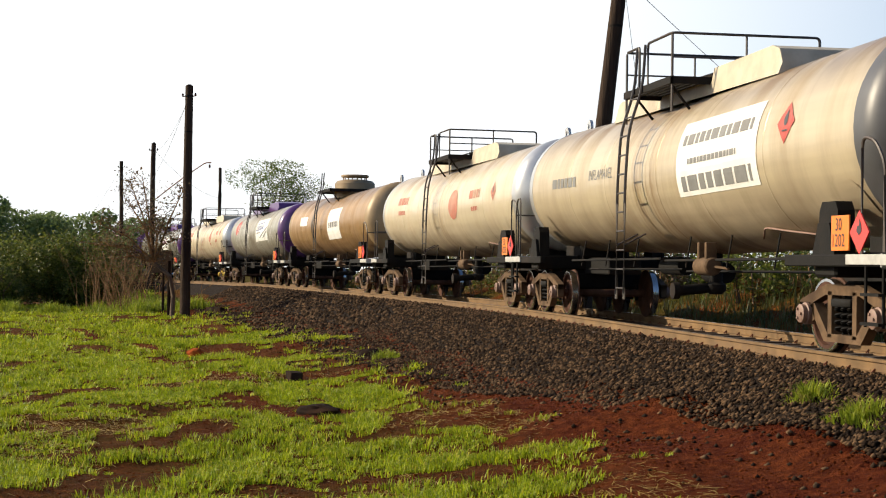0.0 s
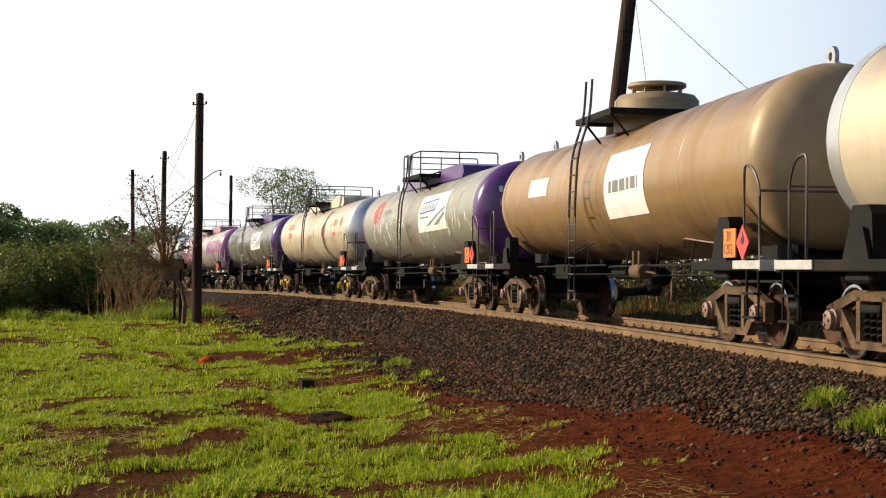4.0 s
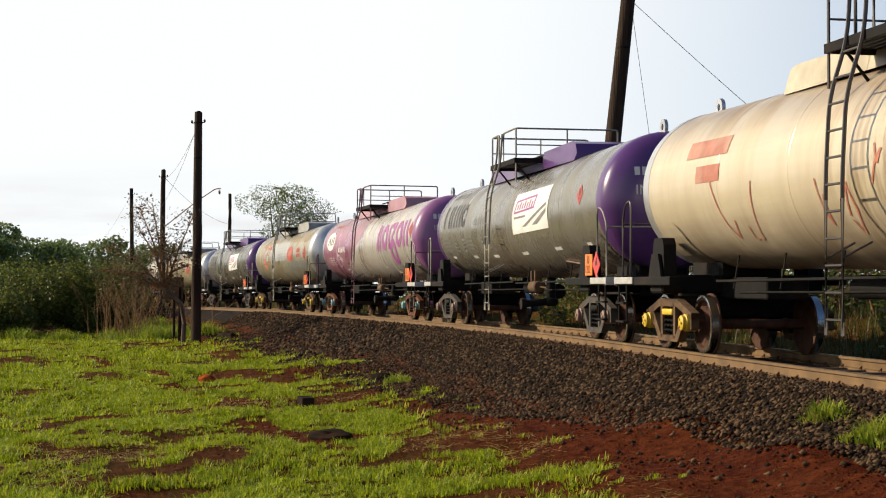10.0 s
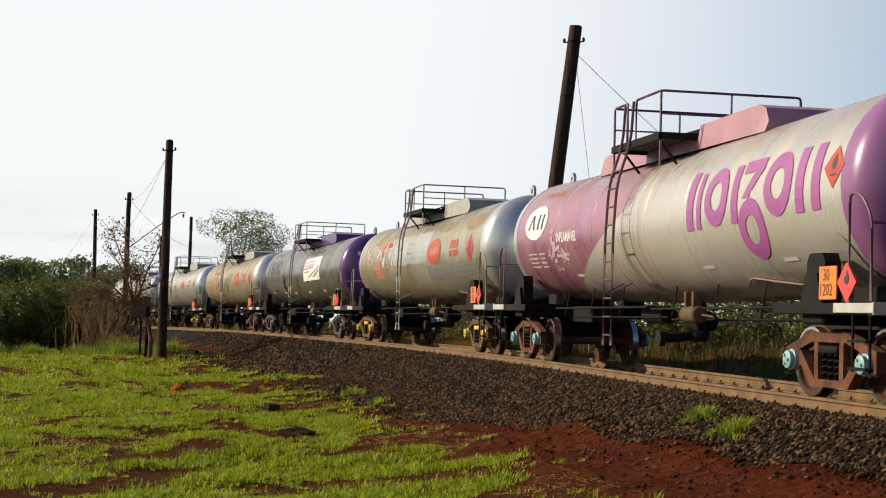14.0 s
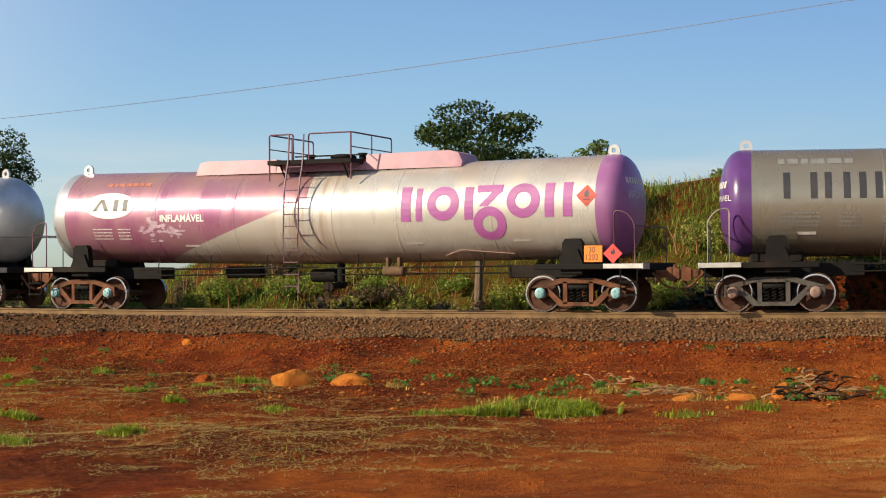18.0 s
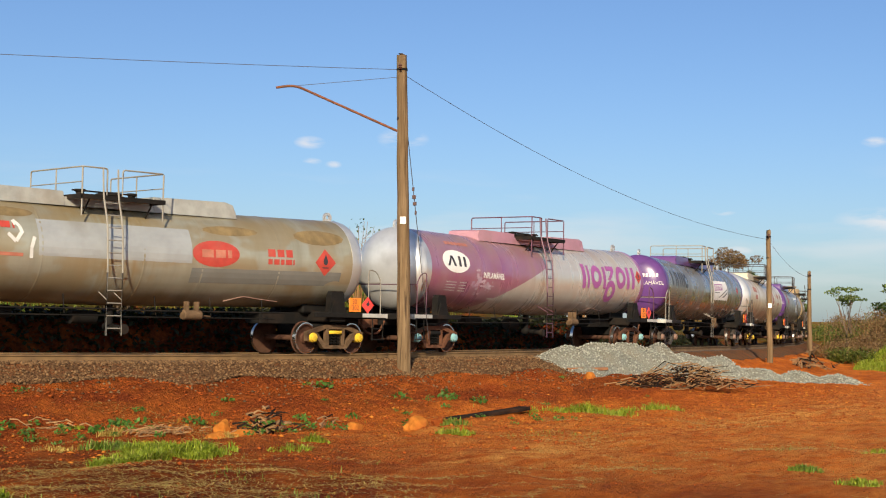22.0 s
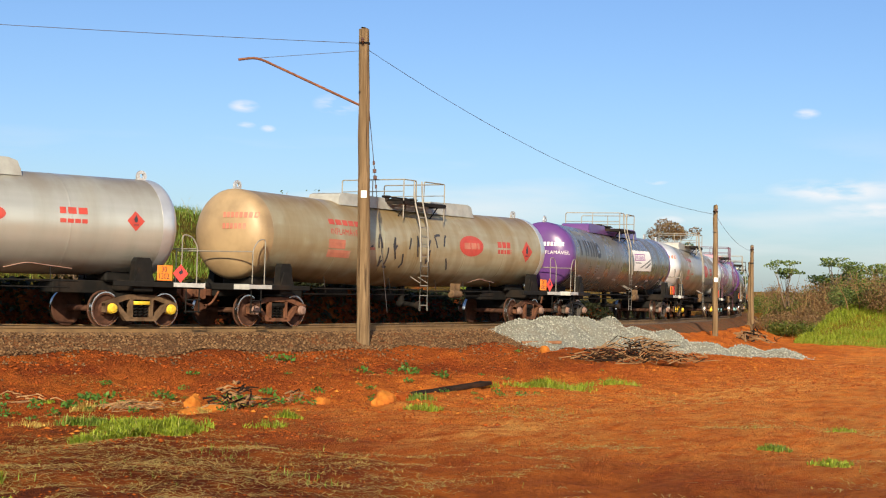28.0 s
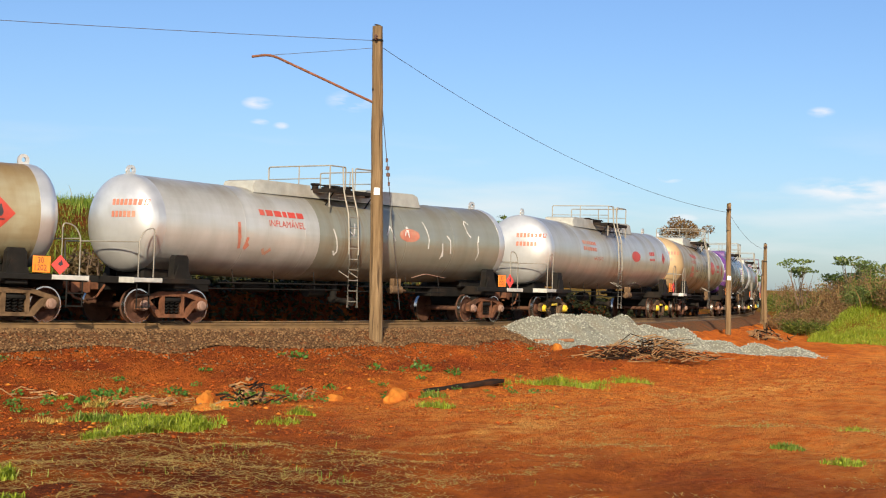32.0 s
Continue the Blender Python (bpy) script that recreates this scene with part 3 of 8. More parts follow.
def part(name, data, material=None, parent=None, label="", angle=40):
    """Links a bmesh or a mesh as one object under its thing."""
    if isinstance(data, bmesh.types.BMesh):
        data = finish(data, name, material, angle)
    ob = new(name, data)
    ob.parent = parent
    return tagged(ob, label)


def thing(name, label, category, group="", kind="", at=None):
    ob = new(name)
    ob.empty_display_size = 0.3
    if at is not None:
        ob.matrix_basis = at
    return tagged(ob, label, category, group, kind)


def box(bm, x0, x1, y0, y1, z0, z1, bevel=0.0):
    r = bmesh.ops.create_cube(bm, size=1.0, matrix=Matrix.Translation(((x0 + x1) / 2, (y0 + y1) / 2, (z0 + z1) / 2)) @ Matrix.Diagonal((abs(x1 - x0), abs(y1 - y0), abs(z1 - z0), 1)))
    if bevel:
        es = {e for v in r["verts"] for e in v.link_edges}
        bmesh.ops.bevel(bm, geom=list(es), offset=bevel, segments=1, affect="EDGES", profile=0.7)
    return r["verts"]


def rod(bm, a, b, r, seg=8, r2=None):
    a, b = Vector(a), Vector(b)
    m = Matrix.Translation((a + b) / 2) @ (b - a).to_track_quat("Z", "Y").to_matrix().to_4x4()
    return bmesh.ops.create_cone(bm, cap_ends=True, segments=seg, radius1=r, radius2=r if r2 is None else r2, depth=(b - a).length, matrix=m)["verts"]


def tube(bm, pts, r, seg=7):
    """A pipe along a polyline, with a ring of vertices at each bend."""
    pts = [Vector(p) for p in pts]
    rings = []
    for i, p in enumerate(pts):
        d = (pts[min(i + 1, len(pts) - 1)] - pts[max(i - 1, 0)]).normalized()
        q = d.to_track_quat("Z", "Y").to_matrix()
        rr = r[i] if isinstance(r, (list, tuple)) else r
        rings.append([bm.verts.new(p + q @ Vector((rr * math.cos(2 * math.pi * k / seg), rr * math.sin(2 * math.pi * k / seg), 0))) for k in range(seg)])
    for a, b in zip(rings, rings[1:]):
        for k in range(seg):
            try:
                bm.faces.new((a[k], a[(k + 1) % seg], b[(k + 1) % seg], b[k]))
            except ValueError:
                pass
    for ring in (rings[0], rings[-1]):
        bm.faces.new(ring)


def bend(pts, r=0.12, n=4):
    """Rounds a polyline's corners."""
    pts = [Vector(p) for p in pts]
    out = [pts[0]]
    for a, b, c in zip(pts, pts[1:], pts[2:]):
        u, v = (a - b), (c - b)
        k = min(r, u.length * 0.45, v.length * 0.45)
        p, q = b + u.normalized() * k, b + v.normalized() * k
        out += [p.lerp(b, t).lerp(b.lerp(q, t), t) for t in [i / n for i in range(n + 1)]]
    return out + [pts[-1]]


def slab(bm, outline, y0, y1):
    """An outline in x, z drawn out from y0 to y1."""
    a = [bm.verts.new((x, y0, z)) for x, z in outline]
    b = [bm.verts.new((x, y1, z)) for x, z in outline]
    bm.faces.new(a)
    bm.faces.new(b[::-1])
    for i in range(len(a)):
        j = (i + 1) % len(a)
        bm.faces.new((a[i], b[i], b[j], a[j]))


def turned(bm, prof, axis="Y", seg=28, centre=(0, 0, 0)):
    """A profile of (along, radius) turned about an axis."""
    rings = []
    for u, r in prof:
        ring = []
        for k in range(seg):
            a = 2 * math.pi * k / seg
            c, s = r * math.cos(a), r * math.sin(a)
            p = (c, u, s) if axis == "Y" else (u, c, s) if axis == "X" else (c, s, u)
            ring.append(bm.verts.new(Vector(p) + Vector(centre)))
        rings.append(ring)
    for a, b in zip(rings, rings[1:]):
        for k in range(seg):
            bm.faces.new((a[k], a[(k + 1) % seg], b[(k + 1) % seg], b[k]))
    for ring in (rings[0], rings[-1]):
        bm.faces.new(ring)

# ---- ground, ballast, rails ----
def axis(lo, a, b, hi, fine, grow=1.35):
    mid = np.arange(a, b + fine / 2, fine)
    out, step, p = [], fine, b
    while p < hi:
        step *= grow
        p += step
        out.append(p)
    back, step, p = [], fine, a
    while p > lo:
        step *= grow
        p -= step
        back.append(p)
    return np.concatenate([back[::-1], mid, out])


def build_ground():
    gx, gy = axis(-2600, -84, 66, 2600, 0.27), axis(-2600, -10, 44, 2600, 0.27)
    xx, yy = np.meshgrid(gx, gy)
    x, y = xx.ravel(), yy.ravel()
    s, d = near_track(x, y)
    z = ground_z(x, y, s, d)
    under = np.abs(d) < 2.6
    z[under] -= 0.10
    away = np.hypot(x + 10, y - 15)
    flat = smooth(170, 420, away)
    z = z * (1 - flat) + flat * (-0.2)
    w, h = len(gx), len(gy)
    i = np.arange(w * h).reshape(h, w)
    f = np.stack([i[:-1, :-1], i[:-1, 1:], i[1:, 1:], i[1:, :-1]], -1).reshape(-1, 4)
    me = array_mesh("ground", np.stack([x, y, z], 1), f, M_SOIL)
    me.shade_smooth()
    g = grass_mask(x, y, s, d)
    g = np.where((d > 0) & (s < -20), 0.45 * g, g)
    g = np.maximum(g, smooth(60, 140, away) * 0.9)
    # damp soil; beyond the track the full value paints the shade behind the train
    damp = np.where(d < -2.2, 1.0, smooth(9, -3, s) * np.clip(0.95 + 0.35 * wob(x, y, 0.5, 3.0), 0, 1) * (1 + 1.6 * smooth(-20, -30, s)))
    # darker loose earth at the foot of the ballast
    damp = np.maximum(damp, 0.75 * smooth(7.6, 4.4, d) * smooth(2.0, 2.6, d) * (1 - smooth(24, 40, s)) * np.clip(0.7 + 0.5 * vnoise(x, y, 1.6, 13.0), 0, 1))
    # pale worn dust where wheels turn off the road
    line = np.interp(x, [-8, 3, 8, 13.4, 22.7, 45], [2.6, 2.6, 3.0, 4.6, 5.6, 7.5])
    dust = np.exp(-((y - line) / 1.3) ** 2) * smooth(1, 7, x) * (1 - smooth(26, 40, x)) * np.clip(0.3 + 1.2 * vnoise(x, y, 3.0, 21.0), 0, 1)
    dust = np.maximum(dust, 0.55 * smooth(0, 7, s) * smooth(8.0, 10.5, d) * np.clip(0.45 + 0.7 * vnoise(x, y, 2.2, 17.0), 0, 1))
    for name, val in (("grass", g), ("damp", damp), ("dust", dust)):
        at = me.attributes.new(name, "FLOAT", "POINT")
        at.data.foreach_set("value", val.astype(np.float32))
    ob = new("ground", me)
    return tagged(ob, "trodden red laterite ground with patchy grass", "ground", kind="structure")


ground = build_ground()


def strip(name, s0, s1, step, profile, material, soft=True):
    """A band along the track with the cross-section profile of (d, z)."""
    ss = np.arange(s0, s1 + step / 2, step)
    v = []
    for s in ss:
        x, y, h, th = on_track(s)
        for d, z in profile:
            v.append((x + d * math.cos(th), y - d * math.sin(th), h + z))
    k = len(profile)
    f = [(a * k + b, a * k + b + 1, (a + 1) * k + b + 1, (a + 1) * k + b) for a in range(len(ss) - 1) for b in range(k - 1)]
    me = mesh_from(name, v, f, material, not soft)
    return me


def build_ballast():
    prof = [(-3.5, -1.0), (-3.1, -0.80), (-2.6, -0.56), (-2.1, -0.32), (-1.75, -0.19), (-1.2, -0.17), (0, -0.17), (1.2, -0.17), (1.75, -0.19), (2.1, -0.33), (2.6, -0.57), (3.1, -0.80), (3.5, -1.02), (3.8, -1.25)]
    ob = tagged(new("ballast", strip("ballast", -330, 230, 1.0, prof, M_BALLAST)), "bed of dusty brown crushed stone ballast under the track", "ballast", kind="structure")
    ss = np.repeat(np.arange(-330, 230.5, 1.0), len(prof))
    at = ob.data.attributes.new("dark", "FLOAT", "POINT")
    at.data.foreach_set("value", smooth(-8, -30, ss).astype(np.float32))
    rng = np.random.default_rng(5)
    # loose stones over the bed
    n = 76000
    s = np.concatenate([rng.uniform(-62, -26, 40000), rng.uniform(-100, -62, 12000), rng.uniform(-26, 34, 24000)])
    d = rng.uniform(0.55, np.interp(s, [-100, -65, -52, -44, -40, -34, -20, 34], [5.2, 5.2, 4.9, 4.0, 3.2, 2.7, 2.7, 2.9]), n) + np.where(rng.random(n) < np.where(s > -24, 0.26, 0.10), rng.exponential(0.55, n), 0)
    x, y, h, th = (np.interp(s, TS, q) for q in (TX, TY, TZ, TH))
    pz = np.interp(d, [p[0] for p in prof], [p[1] for p in prof])
    gx, gy = x + d * np.cos(th), y - d * np.sin(th)
    gz = np.maximum(h + pz, ground_z(gx, gy, s, d))
    size = rng.uniform(0.018, 0.045, n) * np.where(s < -26, 1.0, 1.25) * np.where(s < -62, 1.7, 1.0)
    base = np.array([(1, 0, 0), (-1, 0, 0), (0, 1, 0), (0, -1, 0), (0, 0, 1), (0, 0, -1)], float)
    tri = np.array([(0, 2, 4), (2, 1, 4), (1, 3, 4), (3, 0, 4), (2, 0, 5), (1, 2, 5), (3, 1, 5), (0, 3, 5)])
    jit = rng.uniform(0.55, 1.35, (n, 6, 1))
    rot = rng.uniform(0, 2 * np.pi, n)
    v = base[None] * jit
    v = np.stack([v[..., 0] * np.cos(rot)[:, None] - v[..., 1] * np.sin(rot)[:, None], v[..., 0] * np.sin(rot)[:, None] + v[..., 1] * np.cos(rot)[:, None], v[..., 2] * 0.75], -1)
    v = v * size[:, None, None] + np.stack([gx, gy, gz + size * 0.25], 1)[:, None, :]
    for dark, mat in ((True, M_DARK_STONE), (False, M_STONE)):
        pick = (s + rng.normal(0, 6.0, n) < -19) == dark
        vv = v[pick]
        f = (tri[None] + 6 * np.arange(len(vv))[:, None, None]).reshape(-1, 3)
        st = part("loose_stones", array_mesh("loose_stones", vv.reshape(-1, 3), f, mat), None, ob, "dark crushed stones" if dark else "brown crushed stones")
        tagged(st, kind="stuff")
    return ob


ballast = build_ballast()


def build_track():
    tr = thing("track", "broad-gauge railway track with rusty rails", "track", kind="structure")
    for side in (-0.84, 0.84):
        web = [(side - 0.07, -0.17), (side - 0.065, -0.150), (side - 0.012, -0.135), (side - 0.012, -0.045), (side - 0.036, -0.035), (side - 0.036, -0.006), (side - 0.028, 0.0),
               (side + 0.028, 0.0), (side + 0.036, -0.006), (side + 0.036, -0.035), (side + 0.012, -0.045), (side + 0.012, -0.135), (side + 0.065, -0.150), (side + 0.07, -0.17)]
        rail = part("rail", strip("rail", -330, 230, 1.0, web, M_RAIL, False), None, tr)
        part("rail_head", strip("rail_head", -330, 230, 1.0, [(side - 0.026, 0.003), (side + 0.026, 0.003)], M_RAILTOP), None, rail, "worn bright running surface")
    bm = bmesh.new()
    box(bm, -0.12, 0.12, -1.4, 1.4, -0.30, -0.155, 0.015)
    me = finish(bm, "sleeper", M_SLEEPER)
    bm = bmesh.new()
    for sd in (-0.84, 0.84):
        for o in (-0.10, 0.10):
            tube(bm, bend([(-0.03, sd + o * 0.75, -0.15), (0.0, sd + o * 0.75, -0.10), (0.03, sd + o * 1.3, -0.14)], 0.02, 2), 0.011, 5)
    clip = finish(bm, "rail_clip", M_RUST)
    s = -84.0
    while s < 66:
        x, y, h, th = on_track(s)
        for nm, data in (("sleeper", me), ("rail_clip", clip)) if -60 < s < -20 else (("sleeper", me),):
            ob = new(nm, data)
            ob.parent = tr
            ob.matrix_basis = pose(x, y, h, 0, 0, 90 - math.degrees(th))
        s += 0.6
    return tr


track = build_track()

# ---- tank wagons ----
L, TR, ZC, HALF = 18.2, 1.23, 2.50, 7.72
BOGIE_X, AXLE, WHEEL_R = 6.95, 0.91, 0.43
MESH = {}


def once(key, build):
    if key not in MESH:
        MESH[key] = build()
    return MESH[key]


def sag(x):
    """The barrel's axis drops towards its middle."""
    return ZC - 0.10 * (1 - min(1.0, abs(x) / HALF))


def shell_mesh(material):
    xs = [-HALF, -HALF + 0.25] + [-HALF + 0.25 + (2 * HALF - 0.5) * i / 24 for i in range(1, 24)] + [HALF - 0.25, HALF]
    seg = 48
    v = [(x, TR * math.cos(2 * math.pi * k / seg), sag(x) + TR * math.sin(2 * math.pi * k / seg)) for x in xs for k in range(seg)]
    f = [(a * seg + k, a * seg + (k + 1) % seg, (a + 1) * seg + (k + 1) % seg, (a + 1) * seg + k) for a in range(len(xs) - 1) for k in range(seg)]
    return mesh_from("barrel", v, f, material, False)


def head_mesh(material, sign):
    bm = bmesh.new()
    prof = [(HALF - 0.22, TR + 0.004), (HALF, TR + 0.004)]
    for i in range(1, 11):
        a = math.pi / 2 * i / 10.4
        prof.append((HALF + 0.50 * math.sin(a), (TR + 0.004) * math.cos(a) ** 0.75))
    turned(bm, [(sign * u, r) for u, r in prof], "X", 48, (0, 0, ZC))
    return finish(bm, "tank_head", material, 40)


def hoop_mesh(material, x):
    bm = bmesh.new()
    seg = 48
    rings = []
    for dx, r in ((-0.03, TR + 0.001), (-0.02, TR + 0.005), (0.02, TR + 0.005), (0.03, TR + 0.001)):
        rings.append([bm.verts.new((x + dx, r * math.cos(2 * math.pi * k / seg), sag(x) + r * math.sin(2 * math.pi * k / seg))) for k in range(seg)])
    for a, b in zip(rings, rings[1:]):
        for k in range(seg):
            bm.faces.new((a[k], a[(k + 1) % seg], b[(k + 1) % seg], b[k]))
    return finish(bm, "weld_hoop", material, 40)


def ridge_mesh(material):
    """The long housing over the top fittings, rounded at its ends."""
    bm = bmesh.new()
    top, x0, x1 = ZC + TR, -3.7, 3.9
    rows = []
    for x, h in ((x0, -0.05), (x0 + 0.10, 0.13), (x0 + 0.3, 0.17), (-1.3, 0.15), (-1.28, 0.02), (1.28, 0.02), (1.3, 0.19), (x1 - 0.35, 0.22), (x1 - 0.1, 0.15), (x1, -0.05)):
        rows.append([bm.verts.new((x, y, top - 0.20 if o else top + h)) for y, o in ((-0.62, 1), (-0.56, 0), (-0.2, 0), (0.2, 0), (0.56, 0), (0.62, 1))])
    for a, b in zip(rows, rows[1:]):
        for k in range(5):
            bm.faces.new((a[k], a[k + 1], b[k + 1], b[k]))
    bm.faces.new(rows[0])
    bm.faces.new(rows[-1][::-1])
    return finish(bm, "ridge_housing", material, 30)


def walkway_mesh():
    bm = bmesh.new()
    z = ZC + TR + 0.02
    for x in (-1.2, 1.17):
        box(bm, x, x + 0.04, -1.2, 1.2, z - 0.06, z + 0.05)
    for y in (-1.2, 1.16):
        box(bm, -1.2, 1.21, y, y + 0.04, z - 0.06, z + 0.05)
    for x in (-0.9, 0.9):
        for sy in (-1, 1):
            rod(bm, (x, sy * 1.1, z - 0.03), (x, sy * 0.78, z - 0.42), 0.022, 6)
    return finish(bm, "walkway", M_IRON, 30)


def slat_mesh():
    bm = bmesh.new()
    z = ZC + TR + 0.02
    box(bm, -1.16, 1.17, -0.035, 0.035, z, z + 0.03)
    return finish(bm, "slat", M_IRON, 30)


def railing_mesh(material, sx):
    bm = bmesh.new()
    z0, z1 = ZC + TR, ZC + TR + 0.72
    x = sx * 1.16
    tube(bm, bend([(sx * 0.22 - 0.25, -1.16, z0), (sx * 0.22 - 0.25, -1.16, z1), (x, -1.16, z1), (x, 1.16, z1), (x, 1.16, z0)], 0.07), 0.021, 6)
    rod(bm, (x, -1.16, z0 - 0.45), (x, -1.16, z1 - 0.02), 0.021, 6)
    rod(bm, (x, 0, z0), (x, 0, z1), 0.018, 6)
    rod(bm, (x, -1.16, z0 + 0.36), (x, 1.16, z0 + 0.36), 0.014, 6)
    return finish(bm, "railing", material, 40)


def ladder_mesh(material, side):
    bm = bmesh.new()
    top = ZC + TR
    path = [(-1.16, top + 0.72), (-1.20, top + 0.05), (-1.42, ZC + 0.6), (-1.47, ZC - 0.3), (-1.47, 0.45)]
    x = -0.59 if side < 0 else -0.17
    tube(bm, bend([(x, y, z) for y, z in path], 0.25), 0.024, 6)
    rod(bm, (x, -1.47, 1.30), (x, -1.12, 1.48), 0.014, 6)
    return finish(bm, "stile", material, 40)


def rung_mesh(material):
    bm = bmesh.new()
    rod(bm, (-0.59, 0, 0), (-0.17, 0, 0), 0.015, 6)
    return finish(bm, "rung", material, 40)


RUNGS = [(float(np.interp(z, [0.45, ZC - 0.3, ZC + 0.6, ZC + TR + 0.05, ZC + TR + 0.72], [-1.47, -1.47, -1.42, -1.20, -1.16])), float(z)) for z in np.arange(0.62, ZC + TR + 0.1, 0.30)]


def manway_mesh():
    bm = bmesh.new()
    z = ZC + TR
    turned(bm, [(z - 0.05, 0.30), (z + 0.16, 0.30), (z + 0.17, 0.34), (z + 0.21, 0.34), (z + 0.26, 0.2), (z + 0.27, 0.02)], "Z", 18, (0.35, 0, 0))
    for x, r in ((-0.55, 0.10), (0.95, 0.09)):
        turned(bm, [(z, r), (z + 0.2, r), (z + 0.22, r * 1.4), (z + 0.27, r * 1.4), (z + 0.28, 0.02)], "Z", 12, (x, -0.1, 0))
    rod(bm, (-0.9, -0.3, z + 0.22), (1.0, -0.25, z + 0.22), 0.02, 6)
    return finish(bm, "manway", M_IRON, 40)


def lug_mesh(material, sign):
    bm = bmesh.new()
    z, x = ZC + TR - 0.04, sign * (HALF - 0.12)
    seg = 14
    o, i = [], []
    for k in range(seg):
        a = 2 * math.pi * k / seg
        o.append((0.15 * math.cos(a), 0.13 + 0.15 * math.sin(a)))
        i.append((0.06 * math.cos(a), 0.14 + 0.06 * math.sin(a)))
    for y0, y1 in ((-0.03, 0.03),):
        for k in range(seg):
            j = (k + 1) % seg
            q = [[bm.verts.new((x + p[0], y, z + p[1])) for p in (o[k], o[j], i[j], i[k])] for y in (y0, y1)]
            bm.faces.new(q[0])
            bm.faces.new(q[1][::-1])
            bm.faces.new((q[0][0], q[1][0], q[1][1], q[0][1]))
            bm.faces.new((q[0][2], q[1][2], q[1][3], q[0][3]))
    bmesh.ops.remove_doubles(bm, verts=bm.verts, dist=0.001)
    box(bm, x - 0.17, x + 0.17, -0.04, 0.04, z - 0.06, z + 0.05)
    return finish(bm, "lifting_lug", material, 40)


def saddle_mesh(sign):
    """Cradle plates and bolster over a bogie."""
    bm = bmesh.new()
    x = sign * BOGIE_X
    for sy in (-1, 1):
        slab(bm, [(x - 0.28, 0.98), (x + 0.28, 0.98), (x + 0.24, 1.62), (x + 0.17, 1.72), (x - 0.17, 1.72), (x - 0.24, 1.62)], sy * 1.06, sy * 1.26)
        slab(bm, [(x - 0.34, 1.0), (x + 0.34, 1.0), (x + 0.15, 1.48), (x - 0.15, 1.48)], sy * 1.28, sy * 1.32)
    box(bm, x - 0.28, x + 0.28, -1.3, 1.3, 0.88, 1.16, 0.03)
    box(bm, x - 0.6, x + 0.6, -0.5, 0.5, 1.1, 1.5, 0.05)
    return finish(bm, "saddle", M_IRON, 30)


def end_deck_mesh(sign):
    bm = bmesh.new()
    a, b = sign * (BOGIE_X - 0.9), sign * 8.62
    box(bm, min(a, b), max(a, b), -1.40, -1.30, 1.00, 1.13, 0.012)
    box(bm, min(a, b), max(a, b), 1.30, 1.40, 1.00, 1.13, 0.012)
    a = sign * 7.35
    box(bm, min(a, b), max(a, b), -1.3, 1.3, 1.06, 1.10)
    box(bm, min(sign * 5.0, b), max(sign * 5.0, b), -0.32, 0.32, 0.80, 1.12, 0.02)
    box(bm, min(sign * 8.55, sign * 8.67), max(sign * 8.55, sign * 8.67), -1.42, 1.42, 0.98, 1.15, 0.012)
    return finish(bm, "end_deck", M_IRON, 30)


def deck_edge_mesh(sign):
    bm = bmesh.new()
    box(bm, min(sign * 7.75, sign * 8.70), max(sign * 7.75, sign * 8.70), -1.425, -1.402, 1.02, 1.13, 0.005)
    box(bm, min(sign * 8.672, sign * 8.70), max(sign * 8.672, sign * 8.70), -1.42, -0.9, 1.0, 1.14, 0.005)
    return finish(bm, "deck_edge", M_LIGHT_STEEL, 30)


def handrail_mesh(material, sign):
    bm = bmesh.new()
    x = sign * 8.48
    tube(bm, bend([(sign * 8.0, -1.36, 1.1), (sign * 8.0, -1.36, 2.36), (sign * 8.3, -1.36, 2.30), (x, -1.34, 2.05), (x, -1.34, 1.1)], 0.12), 0.018, 6)
    rod(bm, (x, -1.34, 2.0), (x, 1.34, 2.0), 0.016, 6)
    rod(bm, (x, 1.34, 1.1), (x, 1.34, 2.0), 0.016, 6)
    return finish(bm, "handrail", material, 40)


def step_mesh(sign):
    bm = bmesh.new()
    x = sign * 8.35
    for dx in (-0.2, 0.2):
        rod(bm, (x + dx, -1.38, 1.02), (x + dx, -1.38, 0.38), 0.018, 6)
    for z in (0.40, 0.70):
        box(bm, x - 0.21, x + 0.21, -1.44, -1.34, z, z + 0.03)
    return finish(bm, "step", M_IRON, 30)


def coupler_mesh(sign):
    bm = bmesh.new()
    s = sign
    box(bm, min(s * 8.3, s * 8.95), max(s * 8.3, s * 8.95), -0.09, 0.09, 0.80, 0.98, 0.02)
    slab(bm, [(s * 8.9, 0.74), (s * 9.02, 0.72), (s * 9.2, 0.78), (s * 9.2, 1.0), (s * 9.05, 1.06), (s * 8.9, 1.03)], -0.17 * s, 0.12 * s)
    rod(bm, (s * 9.05, 0.05, 0.68), (s * 9.05, 0.05, 1.1), 0.05, 8)
    tube(bm, bend([(s * 8.6, -0.3, 0.92), (s * 8.9, -0.32, 0.6), (s * 9.15, -0.3, 0.55)], 0.15), 0.03, 6)
    return finish(bm, "coupler", M_BOGIE_RED, 30)


